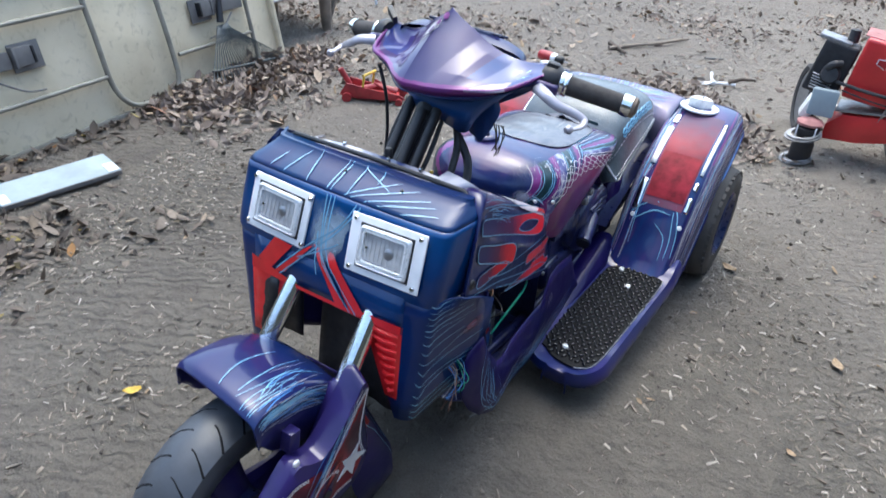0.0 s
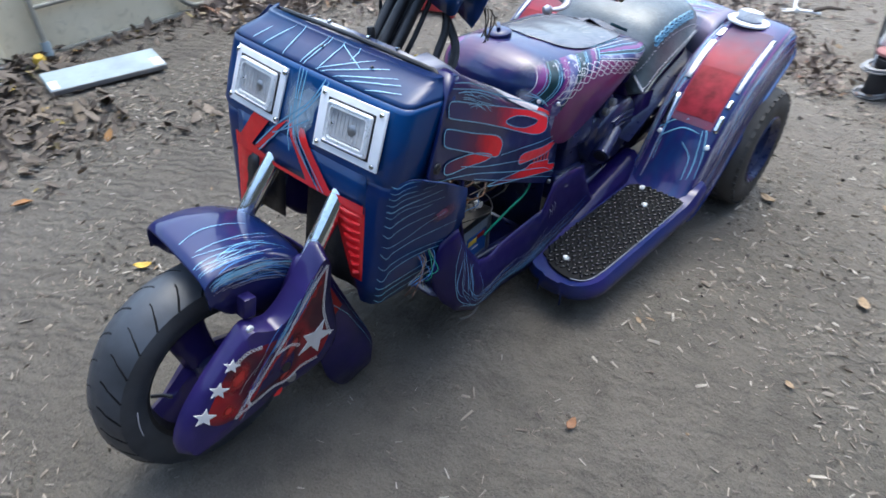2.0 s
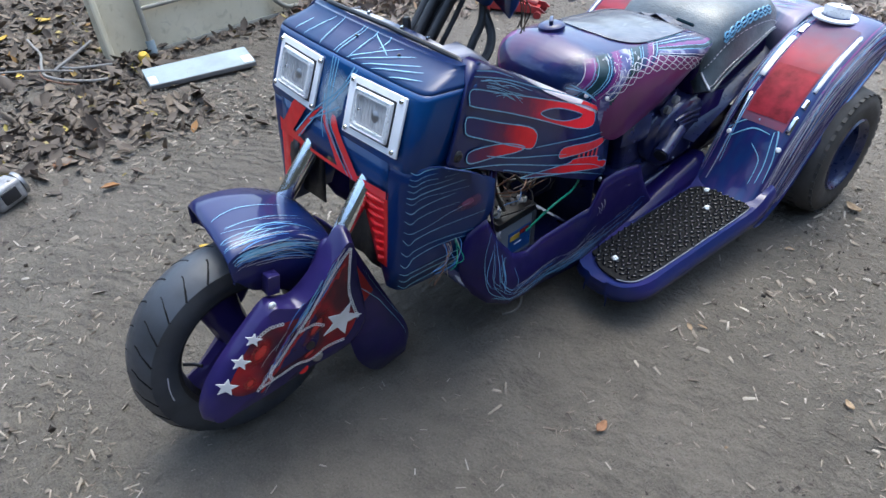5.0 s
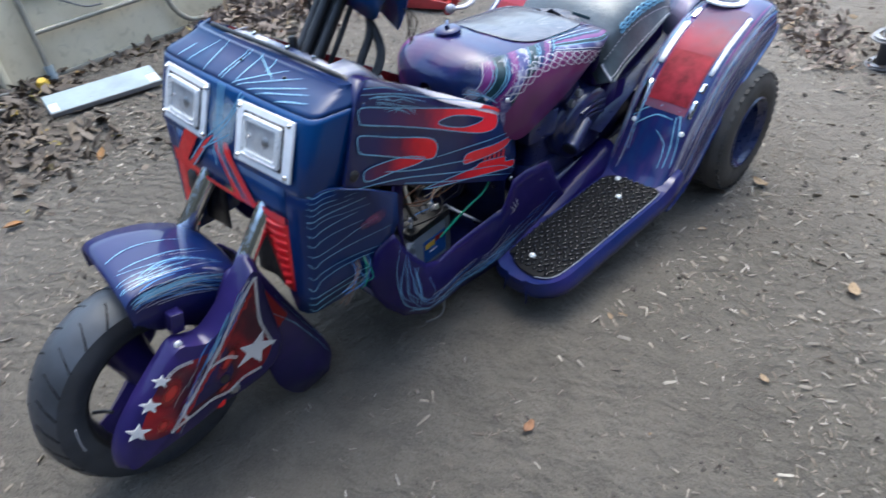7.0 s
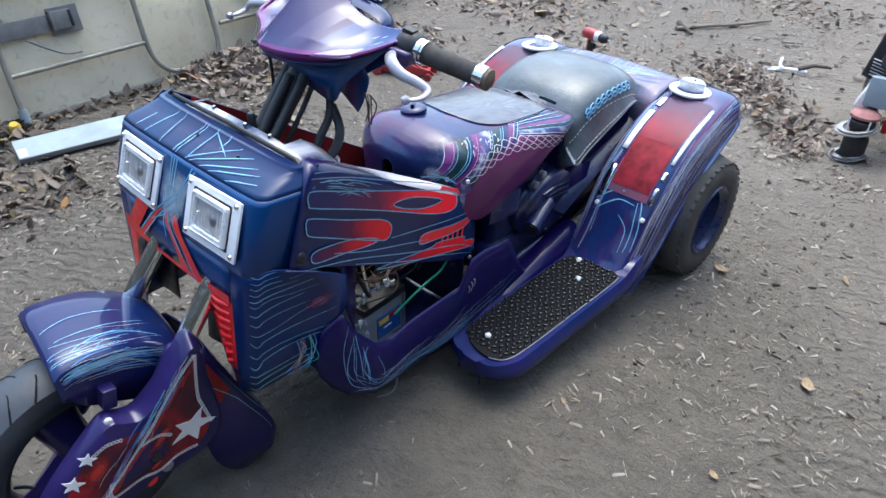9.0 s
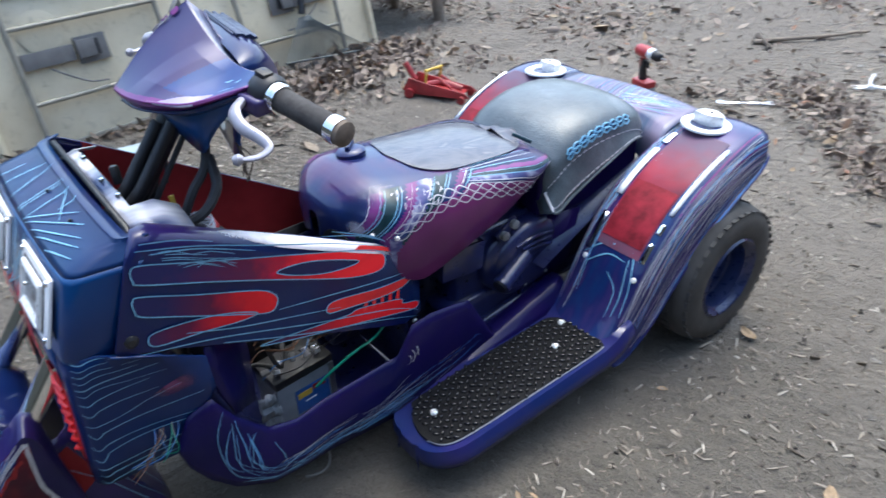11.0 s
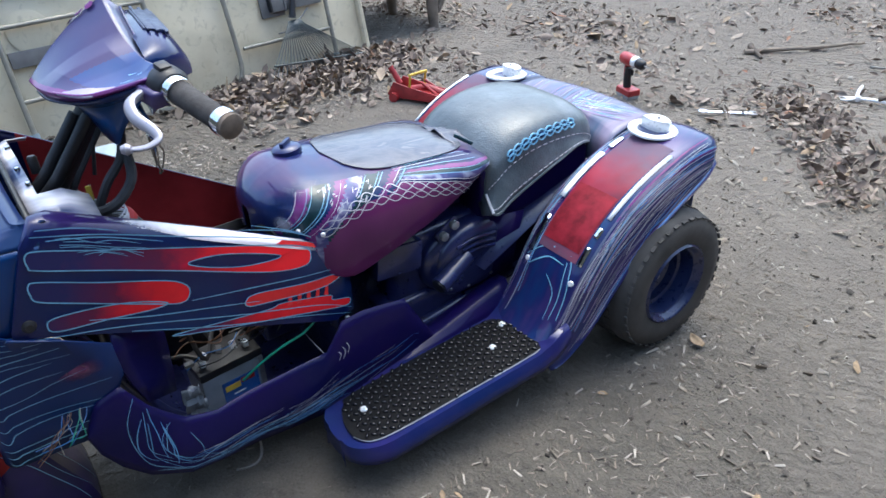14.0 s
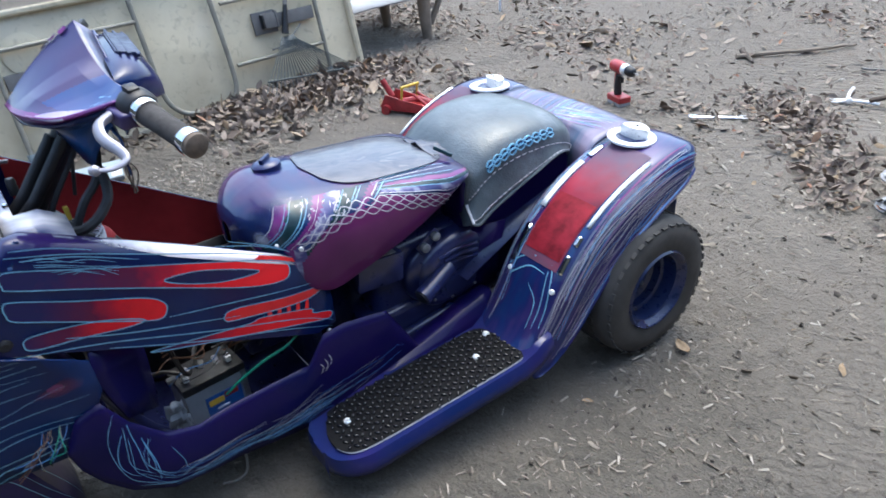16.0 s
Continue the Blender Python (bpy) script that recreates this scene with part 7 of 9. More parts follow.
CROWN = [(0.0, 0.036, 1.102), (0.055, 0.040, 1.099), (0.11, 0.050, 1.079), (0.180, 0.065, 1.054), (0.238, 0.078, 1.034)]
CHIN = [(0.0, -0.112, 0.956), (0.07, -0.098, 0.958), (0.145, -0.065, 0.968), (0.196, -0.026, 0.982), (0.236, 0.058, 1.006)]
UNDER = [(0.0, -0.070, 0.942), (0.06, -0.058, 0.942), (0.115, -0.030, 0.944), (0.150, 0.010, 0.958), (0.205, 0.060, 0.990)]
THROAT = [(0.0, -0.048, 0.896), (0.040, -0.036, 0.880), (0.092, -0.014, 0.858), (0.104, 0.004, 0.886), (0.112, 0.022, 0.912)]
BACK = [(0.0, 0.060, 1.078), (0.055, 0.064, 1.076), (0.11, 0.070, 1.060), (0.178, 0.078, 1.042), (0.234, 0.086, 1.022)]


def full(row, n=4, dip=0.0):
    """A row of the hood from end to end; the far half is narrower and hollower."""
    half = spline(row, n)

    def drop(p):
        return p[2] - dip * math.sin(math.pi * min(1, p[0] / 0.238)) ** 0.8

    far = [BAR @ V(-0.88 * p[0], p[1] + (0.006 if dip else 0.030) * math.sin(math.pi * min(1, p[0] / 0.238)) ** 2, drop(p)) for p in reversed(half[1:])]
    return far + [BAR @ V(p[0], p[1], drop(p)) for p in half]


def between(r0, r1, n, bulge):
    f0, f1 = full(r0, 26), full(r1, 26, 0.042)
    out = []
    for k in range(n + 1):
        s = k / n
        row = []
        for i, (p, q) in enumerate(zip(f0, f1)):
            c = abs(i / (len(f0) - 1) * 2 - 1)
            right = i > 0.5 * len(f0)
            edge = 0.34 + 0.18 * s
            mid = math.sin(math.pi * s)
            if right:
                w = mid * (bulge * max(0.0, 1 - c / edge) ** 0.8 - 0.011 * math.exp(-((c - 0.74) / 0.17) ** 2))
            else:
                w = mid * (bulge * math.exp(-(c / 0.20) ** 2) - 0.030 * (1 - abs(2 * c - 1) ** 2) * min(1, max(0, c - 0.12) / 0.2))
            w += 0.007 * max(0.0, 1 - abs(c - edge) / 0.16) * min(1, 4 * s, 5 * (1 - s))
            row.append(p.lerp(q, s) + (BAR.to_3x3() @ V(0, -0.72, 0.69)) * w)
        out.append(row)
    return out


dense = between(BROW, CROWN, 96, 0.009)
hood = part("handlebar_hood", skin(dense), M_HOOD, TRIKE, "lilac-blue handlebar hood with a plum lower band", 28, 0.004)
part("plum_band", skin([full(CHIN), full(BROW)]), M_BAND, hood, "plum lower band of the hood", 28, 0.004)
part("hood_underside", skin([full(UNDER), full(CHIN)]), M_SIDE, hood, "dark underside of the hood", 40, 0.004)
part("hood_throat", skin([full(THROAT), full(UNDER)]), M_THROAT, hood, "blue wedge-shaped throat under the hood", 30, 0.004)
# edge highlight of the crown, painted with the pale deck colour
part("crown_edge", skin([full(CROWN, 4, 0.042), full(BACK, 4, 0.042)]), M_DECK, hood, "rear edge of the crown, painted pale as its highlight", 30, 0.004)
f_h = surf(dense)
up = f_h(0.5, 0.3, 0.01).y < f_h(0.5, 0.3, 0).y
at_h = (lambda u, v, o=0.0: f_h(u, v, o)) if up else (lambda u, v, o=0.0: f_h(u, v, -o))
for mt in (M_BAND, M_GLEAM, M_HOODBLUE):
    hood.data.materials.append(mt)
nu_ = len(dense[0]) - 1
for i_, pl in enumerate(hood.data.polygons):
    c = abs(2 * ((i_ % nu_) + 0.5) / nu_ - 1)
    v = (i_ // nu_ + 0.5) / (len(dense) - 1)
    soft = 0.02 * noise.noise(V(c * 14, v * 9, 1))
    e = c - 0.34 - 0.18 * v
    # zone 2: reflection on the lower facet, painted as a pale wedge
    if i_ % nu_ > nu_ / 2 and 0.45 < c < 0.95 and v < 0.36 and abs(c - (0.60 + 0.35 * v)) < 0.15 * (1 - v / 0.36) + soft:
        z = 2
    elif v < 0.05 + 0.16 * c * c + soft:
        z = 1
    elif e > 0.06 and v > 0.22 + soft * 3:
        z = 3
    else:
        z = 0
    pl.material_index = z
# sky reflected on the hood's far shoulder, painted as white mist
part("shoulder_sheen", decal([(0.40, 0.42), (0.42, 0.80), (0.47, 0.97), (0.53, 0.92), (0.51, 0.70), (0.45, 0.45)], at_h, 0.0032), M_WHITEMIST, hood)
for u, v in ((0.485, 0.66), (0.495, 0.76), (0.51, 0.87)):
    part("dark_spot", decal([(u + 0.013 * math.cos(a), v + 0.045 * math.sin(a)) for a in (2 * math.pi * k / 8 for k in range(8))], at_h, 0.0044, 2, 2), M_BAND, hood)
bits(hood, M_CYAN, "spark", [[(0.885, 0.36), (0.905, 0.38), (0.925, 0.40)], [(0.90, 0.44), (0.905, 0.38), (0.912, 0.32)], [(0.86, 0.62), (0.872, 0.66), (0.88, 0.70)], [(0.90, 0.62), (0.91, 0.66), (0.915, 0.70)]], at_h, 0.0022, 0.004)
# dial pod behind the crown
rows = []
for y, z, w, h in ((0.062, 1.012, 0.175, 0.028), (0.085, 1.012, 0.168, 0.038), (0.110, 1.002, 0.146, 0.042), (0.132, 0.988, 0.122, 0.036), (0.146, 0.975, 0.10, 0.02)):
    rows.append([BAR @ V(w * math.copysign(abs(math.cos(a)) ** 0.7, math.cos(a)), y, z + h * math.copysign(abs(math.sin(a)) ** 0.7, math.sin(a))) for a in (2 * math.pi * k / 28 for k in range(28))])
pod = part("dial_pod", skin(rows, None, True), M_SIDE, hood, "dark blue dial pod behind the hood", 50)
part("dial_window", rbox((0.17, 0.045, 0.010), BAR @ pose(-0.01, 0.104, 1.043, -14, 0, 0), 0.005), M_POD, pod, "dark dial window")
for k in range(3):
    part("pod_trim", rbox((0.20, 0.006, 0.006), BAR @ pose(-0.01, 0.090 + 0.015 * k, 1.051 - 0.005 * k), 0.002), M_POD, pod)
part("crown_under", skin([full(BACK, 4, 0.042), full([(0.0, 0.070, 1.0), (0.06, 0.072, 1.0), (0.11, 0.075, 0.99), (0.178, 0.078, 0.985), (0.228, 0.084, 0.99)]), full([(0.0, 0.06, 0.90), (0.05, 0.06, 0.90), (0.09, 0.06, 0.90), (0.13, 0.06, 0.92), (0.18, 0.07, 0.95)])]), M_TANK, hood, solid=0.004)
part("rear_bib", skin([[BAR @ V(x, 0.045 - 0.02 * abs(x) / 0.14, 0.95), BAR @ V(x, 0.044, 0.91), BAR @ V(x * 0.98, 0.044, zb)] for x, zb in ((-0.14, 0.90), (-0.115, 0.85), (-0.096, 0.830), (-0.05, 0.845), (0.0, 0.86), (0.05, 0.842), (0.098, 0.822), (0.118, 0.85), (0.14, 0.895))]), M_THROAT, hood, "blue bib under the handlebar", solid=0.004)
# no hollow here: the recess's shade is a black block
part("ear_shade_block", rbox((0.050, 0.012, 0.020), BAR @ pose(-0.190, 0.052, 1.045, 10, 18, -30), 0.004), M_BLACK, hood, "black block standing for the shaded recess in the hood's far end")
part("ear_clip", rbox((0.026, 0.022, 0.03), Matrix.Translation((0.258, 1.468, 1.018)) @ pose(0, 0, 0, 0, 12, 10), 0.005), M_BLACK, hood)

for sd in (1, -1):
    fl = (lambda *p: V(*p)) if sd > 0 else (lambda *p: BAR_MIRROR @ V(*p))
    a, b = fl(0.275, 1.474, 0.992), fl(0.430, 1.503, 0.968)
    grip = part("grip", lathe([(0.0, 0), (0.0195, 0), (0.0205, 0.008), (0.0200, 0.05), (0.0195, 0.135), (0.018, 0.140), (0, 0.140)], along(a, b), 26), M_GRIP, TRIKE, "dark foam handlebar grip with bright end bands")
    part("inner_band", lathe([(0.021, 0.0), (0.0245, 0.0), (0.0255, 0.004), (0.0245, 0.010), (0.0235, 0.012), (0.0255, 0.016), (0.0245, 0.020), (0.021, 0.020)], along(a, b), 28, True), M_CHROME, grip, "chrome band")
    part("end_band", lathe([(0.0195, 0.0), (0.0225, 0.0), (0.0232, 0.010), (0.0225, 0.020), (0.0195, 0.020)], along(a + (b - a) * 0.84, b), 28, True), M_CHROME, grip, "dented chrome end band")
    part("end_cap", lathe([(0, 0.006), (0.014, 0.006), (0.0205, 0.002), (0.0205, -0.01), (0, -0.01)], along(b, b + (b - a)), 26), M_CORK, grip, "dirty brown end cap")
    part("switch_housing", lathe([(0, 0), (0.028, 0), (0.033, 0.010), (0.033, 0.030), (0.027, 0.040), (0, 0.040)], along(a - (b - a).normalized() * 0.038, b), 24), M_BLACK, grip, "black switch housing")
    part("lever_perch", rbox((0.05, 0.035, 0.030), Matrix.Translation(fl(0.258, 1.445, 0.985)) @ pose(0, 0, 0, 0, 10 * sd, 15 * sd), 0.008, 3), M_HOOD, grip, "lilac lever bracket")
    lp = spline([fl(0.250, 1.425, 0.988), fl(0.280, 1.400, 0.987), fl(0.308, 1.396, 0.974), fl(0.342, 1.408, 0.962), fl(0.364, 1.410, 0.952), fl(0.366, 1.388, 0.945), fl(0.352, 1.362, 0.945)], 6)
    part("lever", tube(lp, 0.0056, 12, None, lambda s: 2.4 - 1.45 * s if s < 0.9 else 0.9, 0.62), M_LEVER, grip, "cast aluminium lever")
    part("lever_ball", lathe([(0, 0.0), (0.006, 0.001), (0.0095, 0.008), (0.006, 0.016), (0, 0.017)], along(fl(0.358, 1.370, 0.945), fl(0.346, 1.350, 0.945)), 14), M_LEVER, grip)

# ---- the folding table on its edge ----
TU, TO = V(-0.0872, 0.9962, 0), V(0.9962, 0.0872, 0)
LEAN = math.radians(12)
TV = V(0, 0, 1) * math.cos(LEAN) - TO * math.sin(LEAN)
TN = TU.cross(TV).normalized()
if TN.x < 0:
    TN = -TN
T0 = V(-2.33, 1.28, 0.0)


def tb(u, v, n=0.0):
    """A point by length, height and distance from the table's underside."""
    return T0 + TU * u + TV * v + TN * n


TBM = Matrix((( TU.x, TV.x, TN.x, T0.x), (TU.y, TV.y, TN.y, T0.y), (TU.z, TV.z, TN.z, T0.z), (0, 0, 0, 1)))


def round_rect(u0, v0, u1, v1, r, n=6):
    pts = []
    for cu, cv, a0 in ((u1 - r, v1 - r, 0), (u0 + r, v1 - r, 90), (u0 + r, v0 + r, 180), (u1 - r, v0 + r, 270)):
        for k in range(n + 1):
            a = math.radians(a0 + 90 * k / n)
            pts.append((cu + r * math.cos(a), cv + r * math.sin(a)))
    return pts


def folding_table():
    t = thing("folding_table", (-2.42, 2.37, 0), "weathered beige folding table standing on its long edge", "table")
    rim = round_rect(-0.02, -0.06, 2.21, 0.72, 0.07)
    part("table_top", prism(rim, TBM @ pose(0, 0, -0.045), 0.035, 0.004), M_TABLE, t, "stained beige plastic top seen from below")
    inner = round_rect(0.012, -0.028, 2.178, 0.688, 0.05)
    rows = [[tb(a, b, h) for a, b in ring] for ring, h in ((rim, -0.012), (rim, 0.022), (round_rect(-0.012, -0.052, 2.202, 0.712, 0.065), 0.026), (round_rect(0.004, -0.036, 2.186, 0.696, 0.055), 0.024), (inner, 0.012), (inner, -0.012))]
    part("table_rim", skin(rows, None, True), M_TABLE, t, "raised beige rim", 30)
    for u0, u1, s in ((0.19, 0.885, 1), (1.95, 1.36, -1)):
        leg = part("table_leg", tube([tb(u0, 0.66, 0.03), tb(u0, 0.02, 0.03)], 0.013, 12), M_TUBE, t, "grey painted tube leg folded flat")
        for v in (0.21, 0.55):
            part("cross_bar", tube([tb(u0, v, 0.028), tb(u1, v, 0.028)], 0.011, 12), M_TUBE, leg)
        part("foot_plug", tube([tb(u0, 0.06, 0.03), tb(u0, -0.02, 0.032)], 0.021, 12), M_BOARD, leg, "pale blue plastic foot plug")
        mid = (u0 + u1) / 2
        hg = part("leg_bracket", rbox((0.24, 0.075, 0.022), TBM @ pose(u0 + s * 0.14, 0.400, 0.014, 0, 0, 0), 0.005), M_HINGE, t, "grey plastic leg bracket")
        part("bracket_plate", rbox((0.15, 0.125, 0.010), TBM @ pose(u0 + s * 0.345, 0.400, 0.006), 0.004), M_HINGE, hg)
        part("bracket_clip", rbox((0.09, 0.085, 0.032), TBM @ pose(u0 + s * 0.325, 0.405, 0.022), 0.006), M_HINGE, hg)
        part("bracket_rib", rbox((0.012, 0.095, 0.042), TBM @ pose(u0 + s * 0.275, 0.405, 0.022), 0.003), M_HINGE, hg)
        part("bracket_rib", rbox((0.012, 0.075, 0.042), TBM @ pose(u0 + s * 0.365, 0.405, 0.024), 0.003), M_BLACK, hg)
        part("brace_rod", tube(spline([tb(u0 + s * 0.13, 0.35, 0.03), tb(u0 + s * 0.20, 0.30, 0.04), tb(u0 + s * 0.28, 0.255, 0.045), tb(u0 + s * 0.36, 0.245, 0.045)], 5), 0.0045, 8), M_HINGE, hg)
    loop = spline([tb(0.885, 0.66, 0.026), tb(0.893, 0.40, 0.026), tb(0.897, 0.20, 0.026), tb(0.925, 0.10, 0.028), tb(0.99, 0.038, 0.03), tb(1.08, 0.022, 0.03), tb(1.2, 0.02, 0.03), tb(1.28, 0.04, 0.028), tb(1.318, 0.11, 0.026), tb(1.322, 0.25, 0.026), tb(1.315, 0.45, 0.026), tb(1.305, 0.66, 0.026)], 6)
    part("frame_loop", tube(loop, 0.0135, 12), M_TUBE, t, "grey bent tube loop under the middle")
    part("edge_channel", rbox((2.05, 0.02, 0.02), TBM @ pose(1.1, 0.002, 0.006), 0.004), M_TUBE, t)
    part("round_moulding", lathe([(0, 0.004), (0.085, 0.004), (0.10, 0.0)], TBM @ pose(0.34, 0.515, 0.0), 28), M_TABLE, t)
    return t


folding_table()

# ---- rake in the leaf pile ----


def leaf_rake():
    t = thing("leaf_rake", (-2.30, 2.98, 0), "dark metal leaf rake standing in the leaves against the table", "rake")
    hub = tb(1.700, 0.33, 0.05)
    top = tb(1.79, 0.62, 0.04)
    part("socket", tube([hub - (top - hub) * 0.05, hub + (top - hub) * 0.50], 0.017, 12, None, lambda s: 1.25 - 0.5 * s), M_BLACK, t, "dark socket")
    part("handle", tube([hub + (top - hub) * 0.42, top, hub + (top - hub) * 3.4], 0.013, 12), M_STRAW, t, "pale handle")
    head = [tb(1.66, 0.30, 0.052), tb(1.74, 0.305, 0.052), tb(1.775, 0.25, 0.06), tb(1.62, 0.235, 0.06)]
    part("fan_plate", skin([[head[0], head[1]], [head[3], head[2]]]), M_GREENMETAL, t, solid=0.004)
    for k in range(26):
        s = k / 25
        a = tb(1.665 + 0.07 * s, 0.29, 0.052)
        b = tb(1.47 + 0.60 * s, 0.085 - 0.055 * s, 0.14)
        c = b + (b - a) * 0.42 + TN * 0.015
        d = c + V(0.012, 0, -0.05)
        part("tine", tube([a, (a + b) / 2, b, c, d], 0.0028, 5), M_GREENMETAL, t)
    part("spreader_bar", tube(spline([tb(1.46, 0.088, 0.142), tb(1.76, 0.060, 0.150), tb(2.08, 0.030, 0.142)], 5), 0.006, 8), M_GREENMETAL, t, "curved spreader bar")
    return t


leaf_rake()

# ---- plank, table things, tools ----
bmx = rbox((0.182, 0.485, 0.022), None, 0.003)
bd = thing("laminate_board", (-1.955, 1.545, 0.0), "pale blue-grey laminate board lying on the soil", "board")
MB = Matrix.Translation((-1.955, 1.545, 0.026)) @ pose(0, 0, 0, 2, 3, -11.5)
bmesh.ops.transform(bmx, matrix=MB, verts=bmx.verts)
part("panel", bmx, M_BOARD, bd)
part("edge_strip", rbox((0.004, 0.485, 0.020), MB @ pose(0.0925, 0, -0.001), 0.001), M_HINGE, bd, "darker worn edge")
for yy, w in ((0.215, 0.045), (-0.220, 0.035)):
    part("tape_patch", rbox((0.075, w, 0.002), MB @ pose(0.045, yy, 0.0125), 0.0006, 1), M_TAPE, bd, "white tape")


def cordless_drill(at, turn):
    m = Matrix.Translation(at) @ pose(0, 0, 0, 0, 0, turn)
    t = thing("cordless_drill", at, "red cordless drill standing on its battery on the soil", "drill")
    part("battery_pack", rbox((0.115, 0.075, 0.034), m @ pose(0.006, 0, 0.034), 0.008, 3), M_TOOLRED, t, "red battery top")
    part("battery_base", rbox((0.110, 0.072, 0.022), m @ pose(0.006, 0, 0.011), 0.005), M_TARP, t, "pale grey battery base")
    part("handle", tube([m @ V(-0.006, 0, 0.05), m @ V(-0.012, 0, 0.10), m @ V(-0.004, 0, 0.155)], 0.019, 14, None, lambda s: 1.1 - 0.1 * s), M_BLACK, t, "black rubber handle")
    part("handle_spine", tube([m @ V(-0.018, 0, 0.06), m @ V(-0.026, 0, 0.11), m @ V(-0.024, 0, 0.16)], 0.012, 12), M_TOOLRED, t)
    part("trigger", rbox((0.016, 0.014, 0.030), m @ pose(0.022, 0, 0.135), 0.004), M_BLACK, t)
    part("motor_body", lathe([(0, 0), (0.024, 0.0), (0.031, 0.010), (0.033, 0.06), (0.031, 0.095), (0.028, 0.10), (0, 0.10)], m @ Matrix.Translation((-0.066, 0, 0.195)) @ AX, 24), M_TOOLRED, t, "red motor body")
    part("gear_collar", lathe([(0, 0), (0.030, 0.0), (0.031, 0.010), (0.028, 0.032), (0, 0.032)], m @ Matrix.Translation((0.033, 0, 0.196)) @ AX, 24), M_ALU, t, "grey gear collar")
    part("chuck", lathe([(0, 0), (0.025, 0.0), (0.026, 0.028), (0.020, 0.046), (0.008, 0.054), (0, 0.054)], m @ Matrix.Translation((0.064, 0, 0.196)) @ AX, 20), M_BLACK, t, "black chuck")
    part("drill_bit", tube([m @ V(0.115, 0, 0.196), m @ V(0.150, 0, 0.196)], 0.004, 8), M_STEEL, t)
    return t


cordless_drill((-0.925, 4.10, 0.0), -14)


def wrench(a, b, r):
    a, b = Vector(a), Vector(b)
    d = (b - a).normalized()
    s = V(-d.y, d.x, 0)
    t = thing("wrench", (a + b) / 2 - V(0, 0, a.z), "long chrome spanner lying on the soil", "wrench")
    part("shank", tube([a, (a + b) / 2 + V(0, 0, 0.002), b], r, 10, None, None, 0.5), M_CHROME, t)
    part("ring_end", lathe([(0.010, -0.006), (0.022, -0.006), (0.022, 0.006), (0.010, 0.006)], Matrix.Translation(a + V(0, 0, 0.002)), 20, True), M_CHROME, t)
    jaw = [(-0.012, -0.014), (0.012, -0.026), (0.036, -0.020), (0.036, -0.010), (0.018, -0.008), (0.016, 0.008), (0.034, 0.012), (0.034, 0.022), (0.010, 0.026), (-0.012, 0.014)]
    m = Matrix(((d.x, s.x, 0, b.x), (d.y, s.y, 0, b.y), (0, 0, 1, b.z - 0.006), (0, 0, 0, 1)))
    part("open_jaw", prism(jaw, m, 0.012, 0.002), M_STEEL, t)
    return t


wrench((-0.505, 4.175, 0.016), (-0.345, 4.325, 0.016), 0.009)


def pliers(at):
    t = thing("pliers", at, "bright steel pliers dropped open among leaves", "pliers")
    x, y, z = at
    part("handle", tube(spline([(x, y, 0.02), (x - 0.03, y + 0.06, 0.03), (x - 0.045, y + 0.12, 0.04), (x - 0.06, y + 0.16, 0.03)], 5), 0.009, 8), M_WHITE, t, "pale handle")
    part("handle", tube(spline([(x, y, 0.02), (x + 0.07, y + 0.035, 0.02), (x + 0.13, y + 0.05, 0.02)], 5), 0.009, 8), M_ALU, t)
    part("jaw", tube([(x, y, 0.02), (x - 0.03, y - 0.04, 0.014), (x - 0.06, y - 0.05, 0.010)], 0.010, 8, None, lambda s: 1.1 - 0.7 * s), M_ALU, t)
    part("jaw", tube([(x, y, 0.02), (x - 0.05, y - 0.015, 0.014), (x - 0.085, y - 0.012, 0.010)], 0.009, 8, None, lambda s: 1.1 - 0.7 * s), M_ALU, t)
    part("pivot", lathe([(0, 0.016), (0.012, 0.015), (0.017, 0.008), (0.017, -0.01)], Matrix.Translation((x, y, 0.02)), 14), M_ALU, t)
    return t


pliers((-0.105, 4.89, 0.0))


def stick(name, pts, r, label, mat=None):
    t = new(name)
    t.location = pts[0]
    bpy.context.view_layer.update()
    tagged(t, label, "stick", "sticks on the soil")
    part("bark", tube([Vector(p) + V(rnd.gauss(0, 0.004), rnd.gauss(0, 0.004), 0) for p in spline(pts, 5)], r, 8, None, lambda s: 1.0 - 0.5 * s), mat or M_TWIG, t)
    return t


stick("stick", [(-0.93, 5.16, 0.016), (-0.80, 5.36, 0.02), (-0.68, 5.56, 0.022), (-0.55, 5.84, 0.018)], 0.016, "broken grey branch lying on the soil", M_WOOD)
stick("stick", [(-0.98, 5.30, 0.016), (-0.91, 5.22, 0.022), (-0.80, 5.13, 0.016)], 0.018, "short forked branch stub on the soil", M_TWIG)
stick("stick", [(-0.02, 4.93, 0.03), (0.05, 4.99, 0.05), (0.12, 5.06, 0.04)], 0.014, "dark twig beside the pliers", M_TWIG)
stick("stick", [(-0.32, 5.44, 0.01), (-0.20, 5.50, 0.012)], 0.009, "short pale peeled stick on the soil", M_STRAW)
stick("stick", [(-3.30, 0.28, 0.035), (-3.22, 0.60, 0.04), (-3.36, 0.90, 0.04)], 0.018, "dark straight rod among leaves", M_TWIG)
stick("stick", [(-3.05, 0.30, 0.035), (-3.12, 0.62, 0.04), (-3.28, 0.92, 0.04)], 0.016, "dark straight rod among leaves", M_TWIG)


